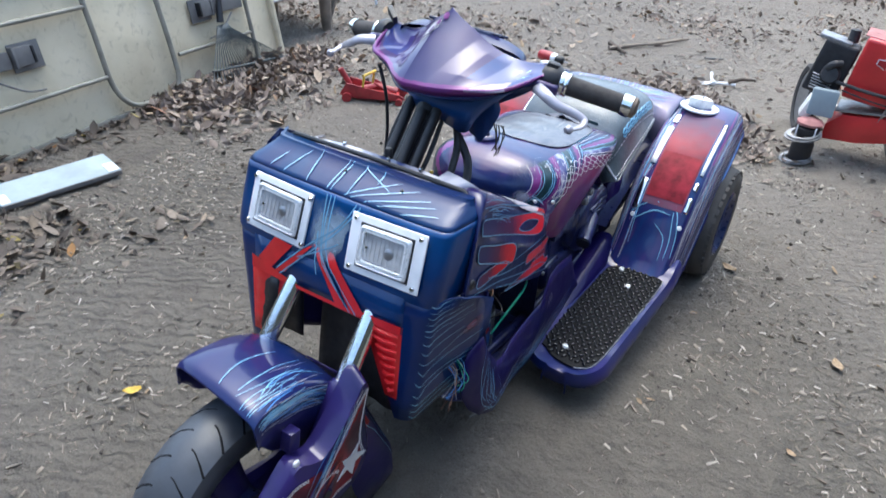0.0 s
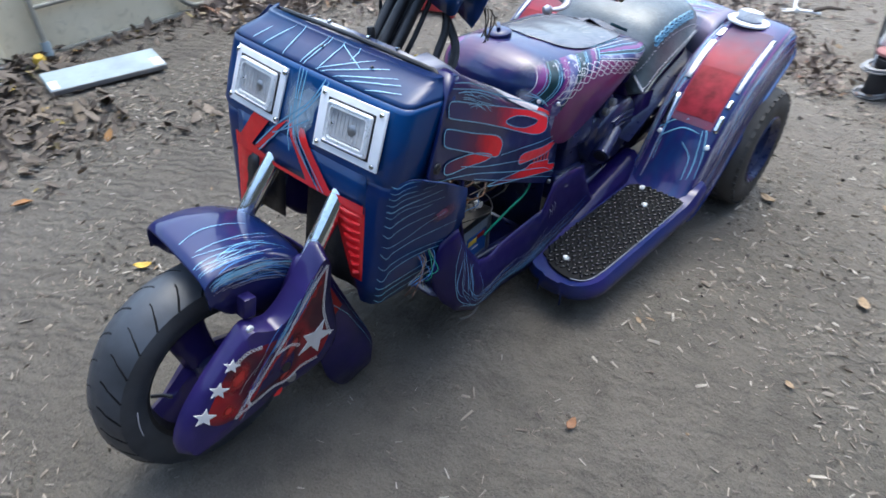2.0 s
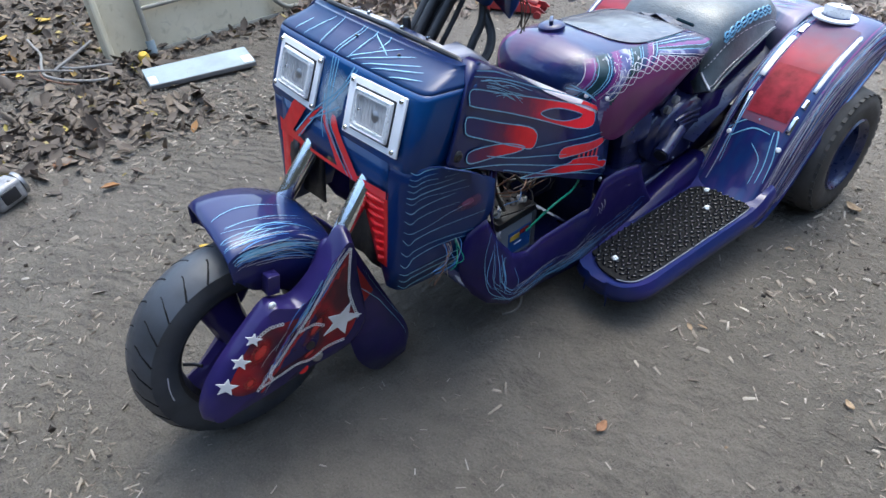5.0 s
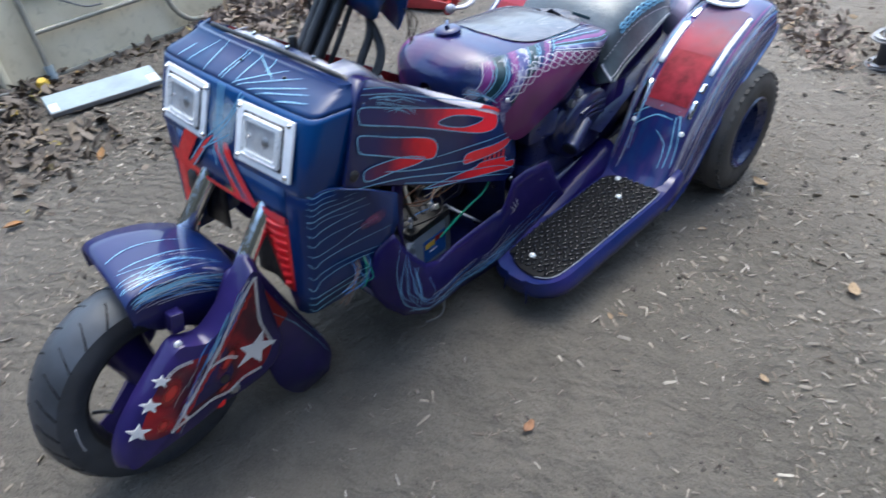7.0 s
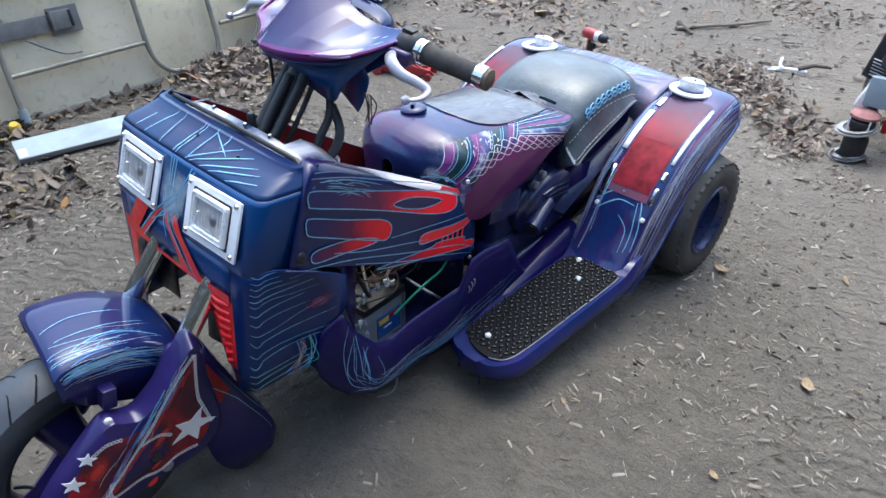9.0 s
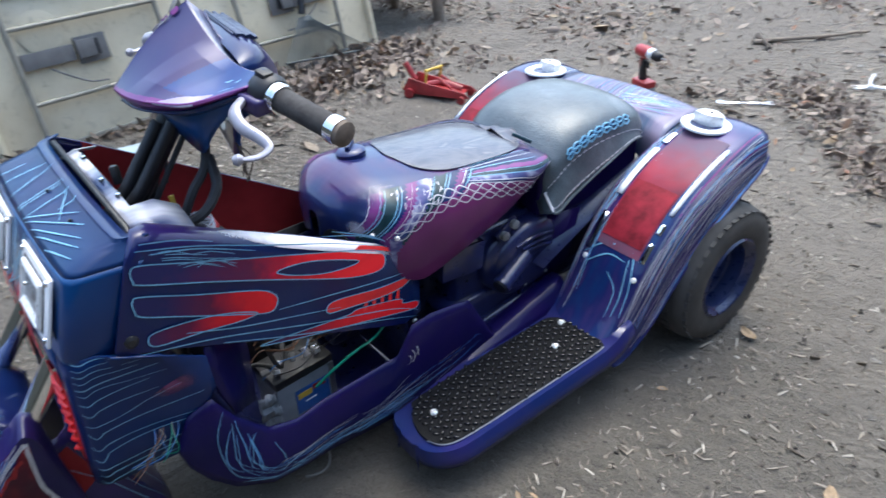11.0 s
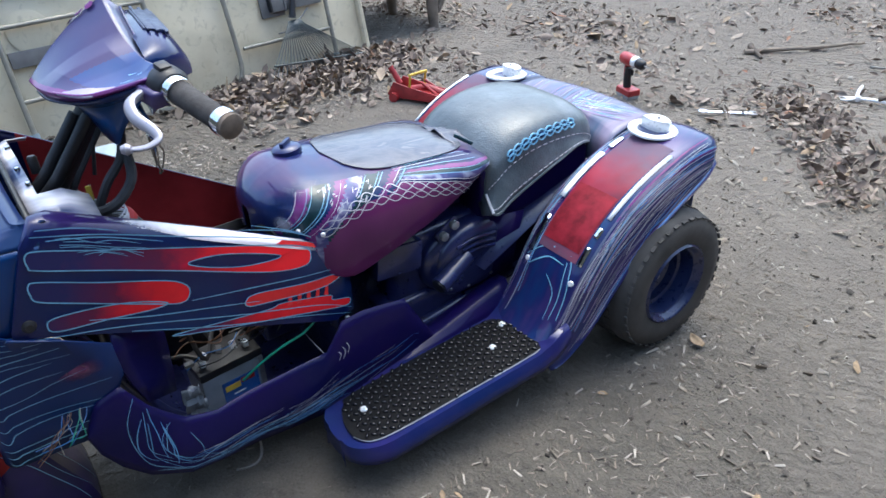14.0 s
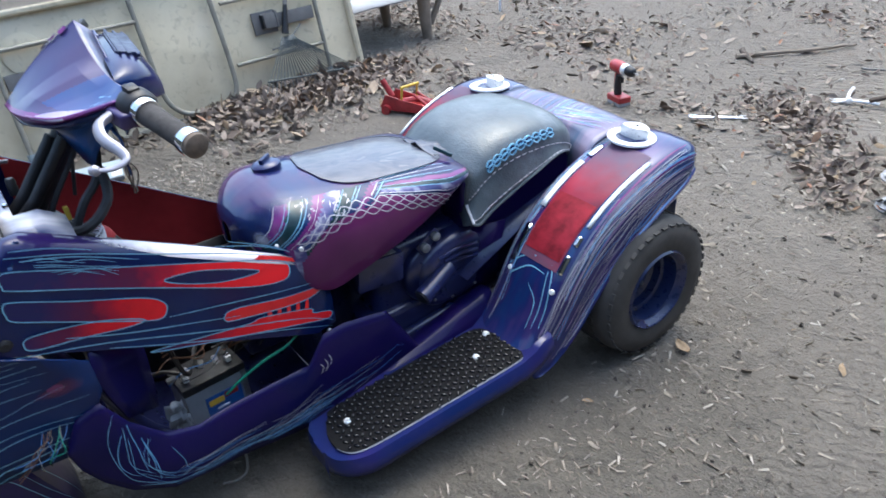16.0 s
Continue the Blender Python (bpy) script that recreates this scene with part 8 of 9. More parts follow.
def trolley_jack():
    t = thing("trolley_jack", (-1.60, 3.26, 0), "small red trolley jack with a yellow carry handle", "jack")
    m = Matrix.Translation((-1.585, 3.245, 0)) @ pose(0, 0, 0, 0, 0, 28)
    for s in (-1, 1):
        side = [(-0.19, 0.035), (-0.15, 0.105), (-0.05, 0.085), (0.16, 0.055), (0.19, 0.03), (0.12, 0.022), (-0.10, 0.02)]
        fm = m @ Matrix(((1, 0, 0, 0), (0, 0, -1, s * 0.055 + 0.003), (0, 1, 0, 0), (0, 0, 0, 1)))
        part("side_plate", prism(side, fm, 0.006, 0.001), M_JACKRED, t, "red side plate")
        for x, r in ((-0.145, 0.026), (0.15, 0.020)):
            part("wheel", lathe([(0, -0.011), (r, -0.011), (r, 0.011), (0, 0.011)], m @ Matrix.Translation((x, s * 0.070, r)) @ pose(0, 0, 0, 90, 0, 0), 18), M_JACKRED, t)
    part("tray", rbox((0.30, 0.10, 0.006), m @ pose(-0.01, 0, 0.04, 0, 2, 0), 0.002), M_DARKRED, t)
    part("lift_arm", tube([m @ V(-0.08, 0, 0.06), m @ V(0.02, 0, 0.085), m @ V(0.13, 0, 0.06)], 0.016, 10, None, None, 0.7), M_JACKRED, t, "red lifting arm")
    part("handle_socket", tube([m @ V(-0.14, 0, 0.08), m @ V(-0.185, 0, 0.15), m @ V(-0.195, 0, 0.165)], 0.016, 12), M_JACKRED, t, "red handle socket")
    for s in (-1, 1):
        part("carry_handle", tube([m @ V(-0.04 + 0.02 * s, s * 0.05, 0.06), m @ V(-0.03 + 0.02 * s, s * 0.05, 0.15)], 0.0065, 8), M_YELLOW, t)
    part("carry_handle", tube([m @ V(-0.055, -0.053, 0.15), m @ V(-0.005, 0.053, 0.15)], 0.008, 8), M_YELLOW, t, "yellow carry bar")
    for k in (-1, 1):
        part("strut", tube([m @ V(0.0, 0.02 * k, 0.11), m @ V(0.10, 0.03 * k, 0.05)], 0.008, 8), M_JACKRED, t)
    return t


trolley_jack()


def trimmer_mower():
    t = thing("trimmer_mower", (0.75, 4.25, 0), "red wheeled string trimmer mower with a black cutting head", "mower")
    h = V(0.580, 3.985, 0)
    head = part("cutting_head", lathe([(0, 0.012), (0.050, 0.012), (0.053, 0.03), (0.053, 0.10), (0.046, 0.115), (0.03, 0.12), (0, 0.12)], Matrix.Translation(h), 28), M_BLACK, t, "black plastic cutting head")
    for z, r in ((0.016, 0.078), (0.024, 0.070), (0.142, 0.086), (0.152, 0.078)):
        part("guard_ring", lathe([(r - 0.02, -0.003), (r, -0.003), (r, 0.003), (r - 0.02, 0.003)], Matrix.Translation(h + V(-0.012, -0.01, z)) @ pose(0, 0, 0, 6, -10, 0), 32, True), M_CASTING, head)
    part("spindle", lathe([(0, 0.10), (0.038, 0.10), (0.042, 0.14), (0.055, 0.16), (0.055, 0.185), (0, 0.185)], Matrix.Translation(h), 24), M_GRIME, t)
    part("collar", lathe([(0.03, 0.185), (0.062, 0.195), (0.064, 0.208), (0.05, 0.22), (0, 0.23)], Matrix.Translation(h + V(0.0, 0.02, 0)), 26), M_PINKDUST, t, "dirty pinkish collar")
    for x in (-0.045, 0.04):
        part("string_guide", tube([h + V(x, -0.045, 0.20), h + V(x, -0.045, 0.135)], 0.004, 6), M_WHITE, t)
    part("gear_guard", rbox((0.120, 0.07, 0.130), Matrix.Translation((0.600, 4.055, 0.300)) @ pose(0, 0, 0, -8, 0, 6), 0.010, 2), M_BOARD, t, "dusty pale blue guard")
    part("guard_side", rbox((0.055, 0.09, 0.11), Matrix.Translation((0.545, 4.07, 0.265)) @ pose(0, 0, 0, 0, 18, 10), 0.012, 2), M_ALU, t)
    eng = part("engine", rbox((0.165, 0.16, 0.26), Matrix.Translation((0.575, 4.22, 0.435)) @ pose(0, 0, 0, -4, 10, 0), 0.015, 3), M_GRIME, t, "black engine block")
    part("air_cleaner", lathe([(0, 0.05), (0.038, 0.045), (0.048, 0.02), (0.048, 0), (0, 0)], Matrix.Translation((0.585, 4.15, 0.415)) @ pose(0, 0, 0, 78, 0, 0), 22), M_RUBBER, eng)
    for k in range(6):
        part("cooling_fin", rbox((0.10, 0.01, 0.006), Matrix.Translation((0.555, 4.13, 0.335 + 0.014 * k)) @ pose(0, 0, 0, 0, 10, 0), 0.002, 1), M_STEEL, eng)
    part("intake_hose", tube(spline([(0.56, 4.13, 0.44), (0.585, 4.11, 0.475), (0.62, 4.13, 0.48)], 5), 0.018, 10), M_RUBBER, eng)
    part("engine_top", rbox((0.155, 0.15, 0.02), Matrix.Translation((0.555, 4.23, 0.573)) @ pose(0, 0, 0, -4, 10, 0), 0.006), M_STEEL, eng)
    part("fuel_cap", lathe([(0, 0.06), (0.024, 0.06), (0.027, 0.0), (0, 0.0)], Matrix.Translation((0.625, 4.25, 0.565)), 18), M_RUBBER, eng)
    body = rbox((0.40, 0.26, 0.30), Matrix.Translation((0.875, 4.25, 0.455)) @ pose(0, 0, 0, 0, 6, 0), 0.02, 3)
    shell = part("cowl", body, M_MOWRED, t, "faded red engine cowl")
    logo = [(-0.03, 0.02), (0.03, 0.02), (0.034, 0.0), (0.0, -0.018), (-0.034, 0.0)]
    lm = Matrix.Translation((0.80, 4.118, 0.515)) @ pose(0, 0, 0, 90, 0, 0)
    part("badge", prism([(x * 1.15, y * 1.2) for x, y in logo], lm, 0.003), M_WHITE, shell, "white-edged badge shape")
    part("badge_field", prism(logo, lm, 0.005), M_DARKRED, shell)
    part("cowl_top", rbox((0.37, 0.20, 0.006), Matrix.Translation((0.86, 4.25, 0.608)) @ pose(0, 0, 0, 0, 6, 0), 0.005), M_PINKDUST, shell, "pale top edge of the cowl")
    deck = [(0.64, 0.105), (0.64, 0.185), (0.70, 0.245), (1.10, 0.30), (1.12, 0.20), (0.80, 0.12)]
    fm = Matrix(((1, 0, 0, 0), (0, 0, -1, 4.30), (0, 1, 0, 0), (0, 0, 0, 1)))
    part("deck", prism(deck, fm, 0.20, 0.006), M_MOWRED, t, "red deck")
    part("deck_plate", rbox((0.42, 0.20, 0.01), Matrix.Translation((0.87, 4.20, 0.285)) @ pose(0, 0, 0, 0, -7, 0), 0.003), M_STEEL, t)
    for x, y, r in ((0.485, 4.46, 0.185), (0.985, 4.33, 0.18)):
        m = Matrix.Translation((x, y, r)) @ pose(0, 0, 0, 0, 90, 18)
        w = part("wheel", lathe([(r - 0.045, -0.022), (r - 0.02, -0.030), (r - 0.004, -0.022), (r, 0), (r - 0.004, 0.022), (r - 0.02, 0.030), (r - 0.045, 0.022)], m, 44, capped=False), M_DUSTYTYRE, t, "dusty black spoked wheel")
        part("hub_disc", lathe([(0, 0.012), (0.04, 0.018), (r - 0.06, 0.004), (r - 0.044, 0.018), (r - 0.044, -0.018), (0, -0.010)], m, 32), M_HINGE, w)
    part("handle", tube([(0.86, 4.28, 0.60), (0.98, 4.48, 0.76), (1.12, 4.75, 1.0)], 0.013, 10), M_TWIG, t, "dark handle tube")
    part("control_cable", tube(spline([(0.62, 4.12, 0.395), (0.75, 4.09, 0.385), (0.90, 4.09, 0.375), (1.06, 4.12, 0.37)], 5), 0.009, 8), M_RUBBER, t)
    part("control_cable", tube(spline([(0.66, 4.10, 0.365), (0.80, 4.08, 0.345), (0.92, 4.09, 0.335), (1.06, 4.12, 0.35)], 5), 0.004, 8), M_RUBBER, t)
    part("strap", tube(spline([(0.84, 4.13, 0.63), (0.885, 4.105, 0.55), (0.895, 4.105, 0.42), (0.87, 4.105, 0.28), (0.86, 4.11, 0.20)], 5), 0.010, 8, None, None, 0.3), M_STRAW, t, "pale tie strap")
    part("strap", tube(spline([(0.82, 4.15, 0.64), (0.86, 4.10, 0.58), (0.885, 4.098, 0.48), (0.88, 4.098, 0.40)], 5), 0.009, 8, None, None, 0.4), M_BLACK, t, "black tie strap")
    part("axle", tube([(0.48, 4.46, 0.185), (0.985, 4.33, 0.18)], 0.012, 10), M_STEEL, t)
    return t


trimmer_mower()


def drum_fan():
    c = V(-4.42, 0.89, 0.365)
    t = thing("drum_fan", (c.x, c.y, 0), "pale blue-grey drum fan with a wire guard on tube legs", "fan")
    m = Matrix.Translation(c) @ pose(0, 0, 0, 0, 82, -18)
    R = 0.315
    part("drum", lathe([(R, -0.20), (R + 0.012, -0.205), (R + 0.012, 0.0), (R, 0.005), (R - 0.008, 0), (R - 0.008, -0.20)], m, 48, True), M_FAN, t, "pale sheet-metal drum")
    guard = thing("wire_guard", (c.x, c.y, 0), "", "")
    guard.parent = t
    guard.matrix_parent_inverse = t.matrix_world.inverted()
    for k in range(17):
        r = 0.085 + 0.0140 * k
        h = 0.035 * (1 - (r / R) ** 2)
        part("guard_ring", lathe([(r - 0.0025, h), (r, h + 0.0025), (r + 0.0025, h), (r, h - 0.0025)], m, 44, True), M_FAN, guard)
    for k in range(8):
        a = math.pi * k / 4 + 0.3
        part("guard_spoke", tube([m @ V(s * math.cos(a), s * math.sin(a), 0.038 * (1 - (s / R) ** 2) + 0.003) for s in (0.07, 0.17, 0.25, R)], 0.004, 6), M_FAN, guard)
    part("motor", lathe([(0, 0.02), (0.07, 0.02), (0.085, 0.0), (0.085, -0.14), (0, -0.14)], m, 28), M_DARKRED, t, "dark red motor")
    for k in range(3):
        a = 2 * math.pi * k / 3
        d = V(math.cos(a), math.sin(a), 0)
        e = V(-math.sin(a), math.cos(a), 0)
        part("blade", skin([[m @ (d * r - e * 0.09 + V(0, 0, -0.05)), m @ (d * r + V(0, 0, -0.08)), m @ (d * r + e * 0.09 + V(0, 0, -0.11))] for r in (0.08, 0.18, 0.29)]), M_STEEL, t, solid=0.003)
    for s in (-1, 1):
        y = c.y + s * 0.335
        part("stand", tube(spline([(c.x - 0.25, y, 0.016), (c.x + 0.22, y, 0.016), (c.x + 0.24, y, 0.05), (c.x + 0.10, y, 0.22), (c.x, y, 0.365)], 5), 0.016, 10), M_FAN, t, "pale tube stand")
        part("pivot", tube([(c.x, y, 0.365), (c.x, c.y + s * 0.315, 0.365)], 0.014, 10), M_STEEL, t)
    part("back_plate", lathe([(0, -0.19), (R - 0.01, -0.19), (R - 0.01, -0.185)], m, 40), M_BLACK, t)
    return t


drum_fan()


def tube_chair():
    t = thing("tube_chair", (-4.0, 1.45, 0), "pale tube-framed lawn chair behind the table", "chair")
    for (a, b) in (((-3.93, 1.26, 0.0), (-4.02, 1.16, 0.46)), ((-3.90, 1.62, 0.0), (-4.02, 1.62, 0.46)), ((-4.35, 1.30, 0.0), (-4.10, 1.16, 0.42)), ((-4.35, 1.70, 0.0), (-4.10, 1.62, 0.42))):
        part("leg", tube([a, b], 0.014, 10), M_FAN, t)
    part("seat_rail", tube([(-4.02, 1.14, 0.46), (-4.02, 1.66, 0.46)], 0.014, 10), M_FAN, t)
    for k in range(5):
        part("seat_slat", rbox((0.07, 0.50, 0.012), Matrix.Translation((-4.06 - 0.085 * k, 1.40, 0.44)), 0.003), M_WHITE, t)
    part("brace", tube([(-3.96, 1.24, 0.12), (-4.30, 1.28, 0.16)], 0.010, 8), M_FAN, t)
    return t


tube_chair()


def work_bench():
    t = thing("work_bench", (-2.9, 4.0, 0), "low weathered wooden bench with a dirty grey sheet top", "bench")
    for x in (-2.72, -3.25):
        part("leg", tube([(x, 4.14, 0.0), (x, 4.13, 0.12), (x, 4.12, 0.34)], 0.042, 10, None, lambda s: 0.8 + 0.35 * s), M_WOOD, t, "crooked weathered post")
    part("brace", tube([(-2.72, 4.17, 0.10), (-2.70, 4.30, 0.36)], 0.022, 8), M_WOOD, t)
    part("leg", tube([(-3.2, 3.62, 0.0), (-3.2, 3.62, 0.28)], 0.035, 8), M_WOOD, t)
    part("sheet_top", skin([[V(x, y, 0.285 + 0.02 * math.sin(4 * y) + (x + 3.1) * -0.03 + (y - 3.5) * 0.08) for y in np.linspace(3.48, 4.35, 7)] for x in (-2.66, -2.9, -3.2, -3.6)]), M_TARP, t, "sagging grey sheet", solid=0.012)
    part("rail", rbox((0.05, 0.9, 0.05), Matrix.Translation((-3.22, 3.9, 0.27)), 0.006), M_WOOD, t)
    return t


work_bench()
st = thing("stake", (-2.945, 5.01, 0), "thin white marker stake in the leaves", "stake")
part("rod", tube([(-2.945, 5.01, 0.0), (-2.945, 5.01, 0.35)], 0.010, 8), M_WHITE, st)


def castoff():
    t = thing("metal_casting", (-1.28, 0.50, 0), "small cast aluminium housing lying among leaves", "casting")
    m = Matrix.Translation((-1.335, 0.545, 0.052)) @ pose(0, 0, 0, 8, -6, 20)
    part("housing", rbox((0.085, 0.115, 0.08), m, 0.020, 3), M_CASTING, t)
    part("face", rbox((0.012, 0.06, 0.045), m @ pose(0.042, 0, 0.0), 0.006), M_BLACK, t)
    part("flange", lathe([(0.02, 0), (0.042, 0.0), (0.044, 0.012), (0.02, 0.012)], m @ pose(0.0, 0.056, 0.0, -90, 0, 0), 20, True), M_STEEL, t)
    bolt_head(m @ V(0.025, 0.03, 0.0395), m @ V(0.03, 0.03, 0.1), 0.008, t, M_CASTING)
    return t


castoff()


def cable(pts, r, label, mat):
    t = thing("cable", (pts[0][0], pts[0][1], 0), label, "cable", "cables on the leaves")
    part("cord", tube([Vector((p[0], p[1], 0.030 + 0.012 * abs(math.sin(3 * i)))) for i, p in enumerate(spline(pts, 6))], r, 8), mat, t)
    return t



WHITE_LOOPS = [
    [(-3.02, 0.95), (-3.05, 0.86), (-3.03, 0.77), (-2.87, 0.722), (-2.70, 0.742), (-2.61, 0.777), (-2.45, 0.79), (-2.40, 0.83)],
    [(-2.84, 1.04), (-2.70, 1.03), (-2.56, 1.025), (-2.42, 0.985), (-2.30, 0.97), (-2.18, 1.02), (-2.10, 1.10), (-2.09, 1.17)],
    [(-2.51, 0.77), (-2.42, 0.895), (-2.34, 0.99), (-2.27, 1.08)],
    [(-2.36, 1.06), (-2.29, 1.10), (-2.25, 1.17), (-2.235, 1.245)],
]
for k, lp in enumerate(WHITE_LOOPS):
    cable(lp, 0.0065 if k != 2 else 0.005, "dirty white cable coiled on the leaves", M_STRAW)
cable([(-2.35, 1.02), (-2.46, 1.15), (-2.58, 1.27)], 0.0075, "dirty grey cable end on the leaves", M_HINGE)
cable([(-2.45, 0.98), (-2.28, 0.95), (-2.16, 0.99), (-2.10, 1.05)], 0.004, "thin red-brown wire on the leaves", M_COPPER)
cable([(-3.0, 0.75), (-2.78, 0.69), (-2.60, 0.73), (-2.50, 0.85)], 0.007, "thin black cable on the leaves", M_RUBBER)
hp = thing("wire_loop", (0.16, 1.45, 0), "short pale wire loop hanging to the soil", "wire")
part("cord", tube(spline([(0.165, 1.435, 0.006), (0.175, 1.465, 0.004), (0.175, 1.492, 0.010), (0.168, 1.505, 0.035), (0.155, 1.508, 0.08), (0.15, 1.505, 0.13)], 6), 0.0032, 8), M_STRAW, hp)

rag = thing("rag", (-2.38, 0.62, 0), "dark grey crumpled rag on the ground", "rag")
part("fabric", skin([[V(-2.52 + 0.045 * i, 0.50 + 0.045 * j, 0.012 + 0.03 * abs(noise.noise(V(i * 0.7, j * 0.7, 5))) * (1 if 0 < i < 6 and 0 < j < 6 else 0.1)) for j in range(7)] for i in range(7)]), M_CLOTH, rag, solid=0.004)
btl = thing("plastic_cap", (-2.10, 1.36, 0), "pale yellow plastic cap beside the table foot", "cap")
part("cap", lathe([(0, 0.05), (0.018, 0.048), (0.026, 0.035), (0.026, 0.0), (0, 0.0)], Matrix.Translation((-2.245, 1.40, 0.004)) @ pose(0, 0, 0, 10, 14, 0), 18), M_YELLOW, btl)


# ---- leaves, chips and straw ----
LEAFV = np.array([(0, -0.5, 0), (-0.20, -0.2, 0.10), (0, -0.2, 0), (0.20, -0.2, 0.10), (-0.22, 0.15, 0.13), (0, 0.15, 0.02), (0.22, 0.15, 0.13), (0, 0.55, 0.12)])
LEAFF = [(0, 2, 1), (0, 3, 2), (1, 2, 5, 4), (2, 3, 6, 5), (4, 5, 7), (5, 6, 7)]
gen = np.random.default_rng(11)


def litter(name, pts, size, spread, mat, label, lift, tilt=0.5, shape=LEAFV, faces=LEAFF, narrow=(0.7, 1.3), category="leaves"):
    """Many small pieces lying at the given places, joined as one."""
    vs, fs = [], []
    for x, y, z in pts:
        L = size * math.exp(gen.normal(0, spread))
        q = shape * np.array([L * gen.uniform(*narrow), L, L * gen.uniform(0.2, 2.2) * (1 if gen.random() < 0.65 else -1)])
        e = Euler((gen.normal(0, tilt), gen.normal(0, tilt), gen.uniform(0, 6.283))).to_matrix()
        q = q @ np.array(e).T
        q[:, 2] -= q[:, 2].min() * 0.75
        q += (x, y, z + gen.uniform(0, lift))
        n = len(vs)
        vs.extend(map(tuple, q))
        fs.extend(tuple(n + k for k in f) for f in faces)
    me = bpy.data.meshes.new(name)
    me.from_pydata(vs, [], fs)
    me.materials.append(mat)
    me.shade_smooth()
    return tagged(new(name, me), label, category, kind="stuff")


def clumps(n, x0, x1, y0, y1, keep):
    out = []
    while len(out) < n:
        x, y = gen.uniform(x0, x1), gen.uniform(y0, y1)
        if gen.random() < keep(x, y):
            out.append((x, y, 0.0))
    return out


def free(x, y):
    """Outside the footprint of the trike's parts and the mower's."""
    return not (abs(x) < 0.5 and 0.45 < y < 2.95)


def nz(x, y, s, o):
    return noise.noise(V(x * s, y * s, o))


def table_x(y):
    return -2.33 - 0.0876 * (y - 1.28)


def pile_h(x, y):
    """Height of the heap along the table's foot."""
    d = x - table_x(y)
    ends = max(0, min(1, (y - 2.2) / 0.4)) * max(0, min(1, (3.75 - y) / 0.5))
    return 0.050 * ends * max(0.0, 1 - abs(d - 0.12) / 0.42) if d > -0.05 else 0.06 * ends


pile = [(x, y, pile_h(x, y) * gen.uniform(0.3, 1)) for x, y, z in clumps(2600, -2.7, -1.5, 1.75, 3.95, lambda x, y: (1 if table_x(y) < x else 0) * min(1, pile_h(x, y) * 30 + (0.10 if x < -1.7 and y > 2.2 else 0.0)))]
litter("leaf_pile", pile, 0.046, 0.32, M_LEAF, "raked heap of dry brown leaves along the table", 0.02, 0.6)
# one dark sheet that fills out the heap below its loose leaves
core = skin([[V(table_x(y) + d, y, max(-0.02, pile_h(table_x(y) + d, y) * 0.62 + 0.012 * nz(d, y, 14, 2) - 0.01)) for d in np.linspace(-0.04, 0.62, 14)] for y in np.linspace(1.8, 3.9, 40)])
tagged(part("leaf_heap_core", core, M_DARKLEAF), "dark leaf-toned sheet inside the heap", "leaf mould", kind="stuff")
back = clumps(12500, -5.5, 3.0, 3.35, 9.5, lambda x, y: free(x, y) * (0.9 if x < -2.0 else 1) * max(0.03, min(1, (0.10 + 1.5 * max(0, nz(x * 0.7, y * 1.3, 1.1, 4) + 0.05)) * max(0.0, min(1, (y - 3.6 + max(0, -x - 0.9) * 1.6) / 0.5)))))
litter("leaf_litter", back, 0.033, 0.42, M_LEAF, "scattered dry brown leaves on the soil", 0.008, 0.4)
ridge_pts = []
for k in range(850):
    s = gen.random()
    cx0, cy0 = -0.42 + 0.85 * s, 4.62 - 0.62 * s + 0.12 * math.sin(5 * s)
    ridge_pts.append((cx0 + gen.normal(0, 0.10), cy0 + gen.normal(0, 0.13), abs(gen.normal(0, 0.014))))
litter("leaf_ridge", ridge_pts, 0.036, 0.35, M_LEAF, "low drift of dry leaves behind the trike", 0.015, 0.6)
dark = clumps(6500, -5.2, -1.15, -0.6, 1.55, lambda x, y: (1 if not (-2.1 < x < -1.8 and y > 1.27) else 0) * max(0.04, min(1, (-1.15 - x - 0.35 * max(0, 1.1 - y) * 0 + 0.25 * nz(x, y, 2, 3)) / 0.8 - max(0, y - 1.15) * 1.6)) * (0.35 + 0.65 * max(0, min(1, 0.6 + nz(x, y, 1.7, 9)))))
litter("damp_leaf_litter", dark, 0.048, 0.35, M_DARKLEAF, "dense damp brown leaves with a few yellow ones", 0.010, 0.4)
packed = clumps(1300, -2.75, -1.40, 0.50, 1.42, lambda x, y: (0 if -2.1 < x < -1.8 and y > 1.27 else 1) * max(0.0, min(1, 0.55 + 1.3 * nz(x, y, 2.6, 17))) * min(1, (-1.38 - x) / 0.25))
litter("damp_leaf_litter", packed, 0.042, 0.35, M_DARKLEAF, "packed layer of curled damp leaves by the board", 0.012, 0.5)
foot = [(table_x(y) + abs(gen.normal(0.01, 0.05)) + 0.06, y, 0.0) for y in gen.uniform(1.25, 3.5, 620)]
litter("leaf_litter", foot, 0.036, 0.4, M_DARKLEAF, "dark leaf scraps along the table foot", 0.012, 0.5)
side = clumps(170, -2.15, -1.2, 0.9, 2.6, lambda x, y: max(0, nz(x, y, 2.2, 6) + 0.05) + 0.15 * (x < table_x(y) + 0.35))
litter("leaf_litter", side, 0.038, 0.35, M_DARKLEAF, "sparse dry leaves beside the board", 0.006, 0.35)
sparse = clumps(45, -1.3, 1.8, 0.0, 4.2, lambda x, y: 0.5 if free(x, y) else 0)
litter("leaf_litter", sparse, 0.026, 0.35, M_TANLEAF, "a few small dry leaves on bare soil", 0.003, 0.3)
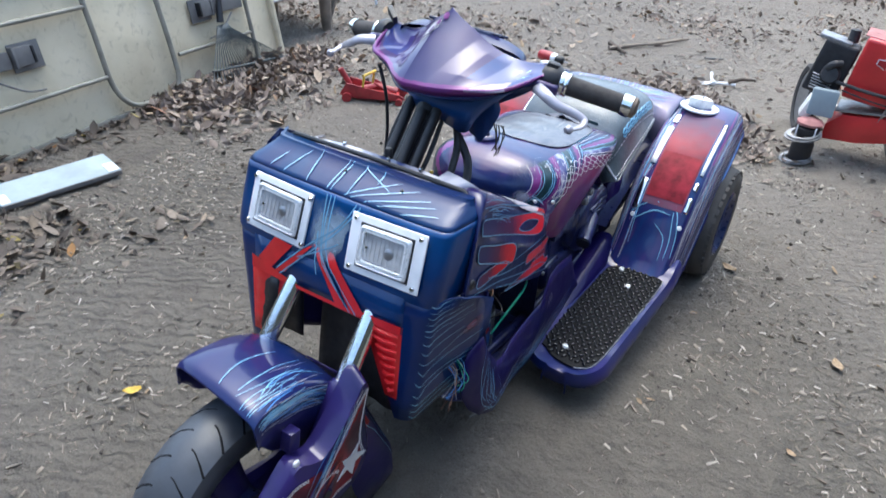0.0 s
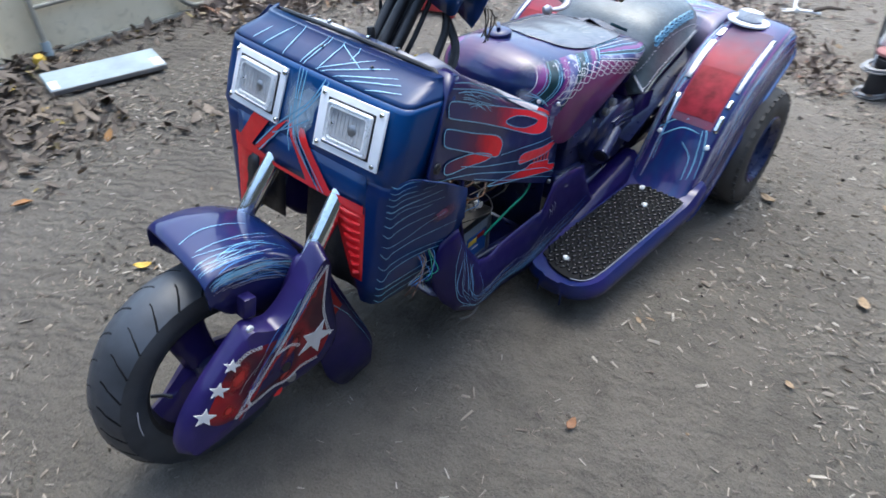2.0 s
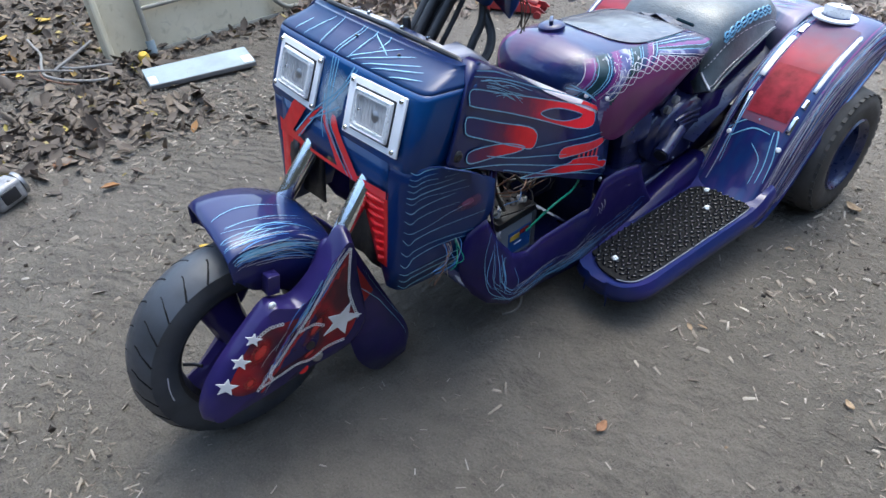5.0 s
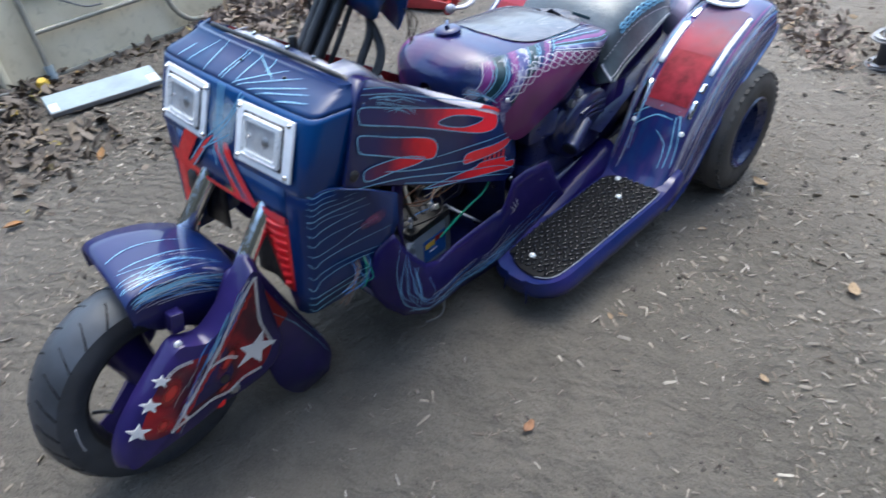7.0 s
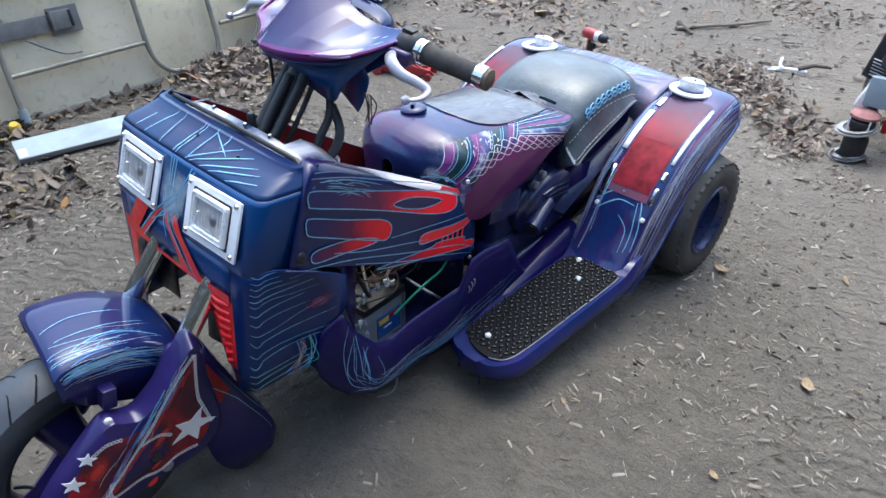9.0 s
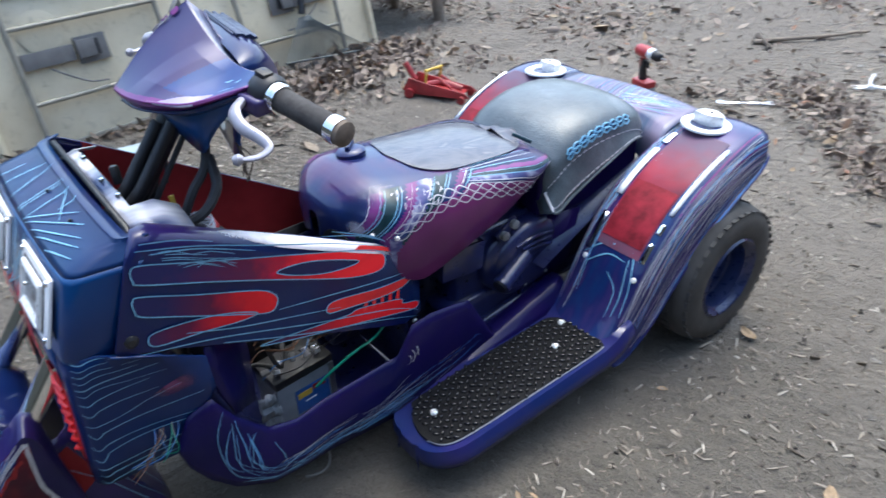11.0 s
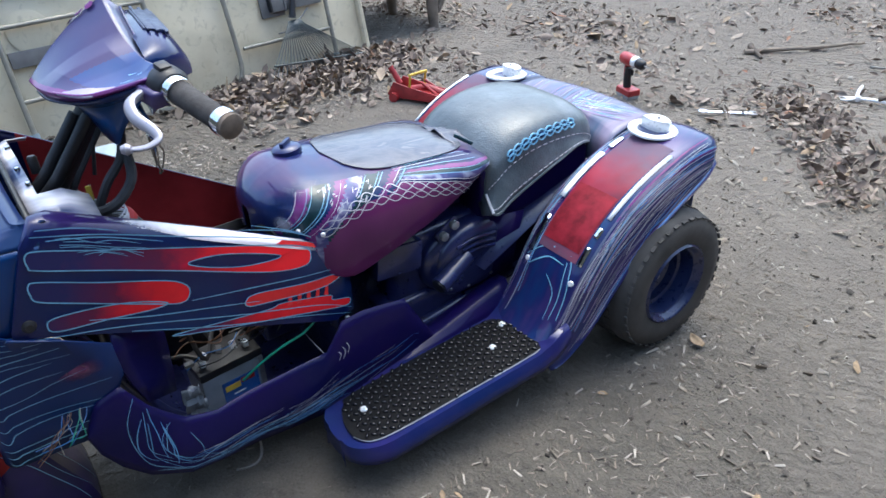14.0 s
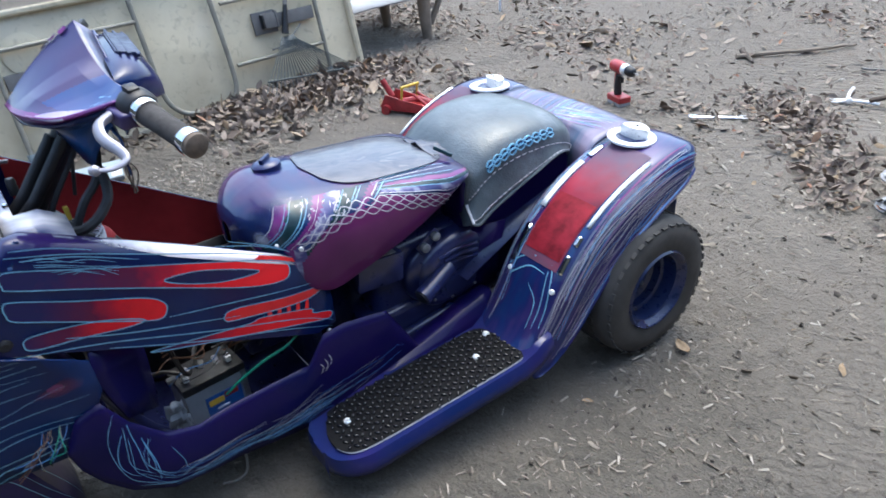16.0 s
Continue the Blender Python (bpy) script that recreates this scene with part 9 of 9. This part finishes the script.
CHIPV = np.array([(-0.5, -0.5, 0), (0.5, -0.5, 0), (0.3, 0.5, 0.1), (-0.3, 0.5, 0.1), (0, -0.4, 0.5), (0, 0.4, 0.5)])
CHIPF = [(0, 1, 4), (1, 2, 5, 4), (2, 3, 5), (3, 0, 4, 5)]
chips = clumps(15000, -1.9, 2.2, -0.3, 4.2, lambda x, y: (0.15 + 0.85 * max(0, min(1, 0.45 + 1.8 * nz(x, y, 1.6, 12) + 0.5 * nz(x, y, 5, 4)))) if free(x, y) or gen.random() < 0.15 else 0)
litter("wood_chips", chips, 0.0150, 0.36, M_CHIP, "wood chips and straw bits trodden into the soil", 0.0, 0.16, CHIPV * np.array([1, 1, 0.35]), CHIPF, (0.10, 0.20), "chips")
husks = clumps(2700, -1.9, 2.4, -0.3, 4.2, lambda x, y: (0.2 + 0.8 * max(0, min(1, 0.4 + 1.8 * nz(x, y, 2.1, 31)))) if free(x, y) else 0)
litter("straw_husks", husks, 0.0185, 0.30, M_HUSK, "pale straw husks lying loose on the soil", 0.001, 0.30, CHIPV * np.array([1, 1, 0.30]), CHIPF, (0.15, 0.26), "straw")
clods = clumps(3200, -1.9, 2.4, -0.3, 4.2, lambda x, y: (0.1 + 0.9 * max(0, min(1, 0.35 + 1.9 * nz(x, y, 2.6, 41)))) if free(x, y) else 0)
litter("soil_crumbs", clods, 0.0065, 0.45, M_CLOD, "dark damp crumbs of soil and bark", 0.0, 0.3, CHIPV, CHIPF, (0.4, 1.0), "soil crumbs")
crumbs = clumps(5500, -1.9, 2.2, -0.3, 4.0, lambda x, y: max(0.05, min(1, 0.35 + 1.6 * nz(x, y, 1.9, 21))) if free(x, y) or gen.random() < 0.2 else 0)
litter("soil_crumbs", crumbs, 0.0050, 0.40, M_CRUMB, "small loose crumbs of soil", 0.0, 0.3, CHIPV, CHIPF, (0.7, 1.2), "soil crumbs")
chips = clumps(5200, -4.5, 3.0, 3.6, 8.5, lambda x, y: 0.4 + 0.5 * nz(x, y, 1.3, 2))
litter("wood_chips", chips, 0.020, 0.5, M_CHIP, "straw and chips between the leaves", 0.002, 0.2, CHIPV * np.array([1, 1, 0.3]), CHIPF, (0.10, 0.25), "chips")


def single_leaf(at, L, turn, mat, label):
    bm = bmesh.new()
    rows = []
    for k in range(7):
        s = k / 6
        w = 0.34 * math.sin(math.pi * (0.06 + 0.90 * s)) ** 0.8 * (1 - 0.25 * s)
        rows.append([V(q * w * L, (s - 0.5) * L, L * (0.12 * abs(q) + 0.10 * (2 * s - 1) ** 2 + 0.02 * math.sin(9 * s + q))) for q in (-1, -0.5, 0, 0.5, 1)])
    skin(rows, bm)
    bmesh.ops.transform(bm, matrix=Matrix.Translation(at) @ pose(0, 0, 0, 0, 0, turn), verts=bm.verts)
    ob = part("fallen_leaf", bm, mat, None, label, 60, 0.0008)
    return tagged(ob, label, "leaf", "single fallen leaves")


for x, y, L, tn, mt, lb in ((0.562, 2.695, 0.060, 70, M_TANLEAF, "curled tan leaf on bare soil"), (1.0, 2.325, 0.055, 30, M_TANLEAF, "curled tan leaf on bare soil"), (0.60, 1.335, 0.040, 10, M_REDLEAF, "small red-brown leaf on bare soil"), (0.95, 1.84, 0.030, 60, M_TANLEAF, "small tan leaf on bare soil"),
                             (-3.0, 0.95, 0.075, 15, M_YELLOWLEAF, "bright yellow leaf among brown ones"), (-2.43, 0.885, 0.060, 80, M_YELLOWLEAF, "bright yellow leaf among brown ones"), (-3.14, 1.20, 0.085, 130, M_YELLOWLEAF, "bright yellow leaf among brown ones"), (-2.07, 1.19, 0.07, 50, M_YELLOWLEAF, "bright yellow leaf among brown ones"), (-1.72, 0.97, 0.075, 100, M_REDLEAF, "red-brown leaf among dull ones"), (-1.49, 0.78, 0.08, 20, M_REDLEAF, "red-brown leaf among dull ones"), (-1.60, 1.12, 0.045, 60, M_TANLEAF, "pale tan leaf near the board"), (-0.66, 0.95, 0.05, 140, M_YELLOWLEAF, "small yellow leaf on bare soil")):
    single_leaf((x, y, 0.006), L, tn, mt, lb)
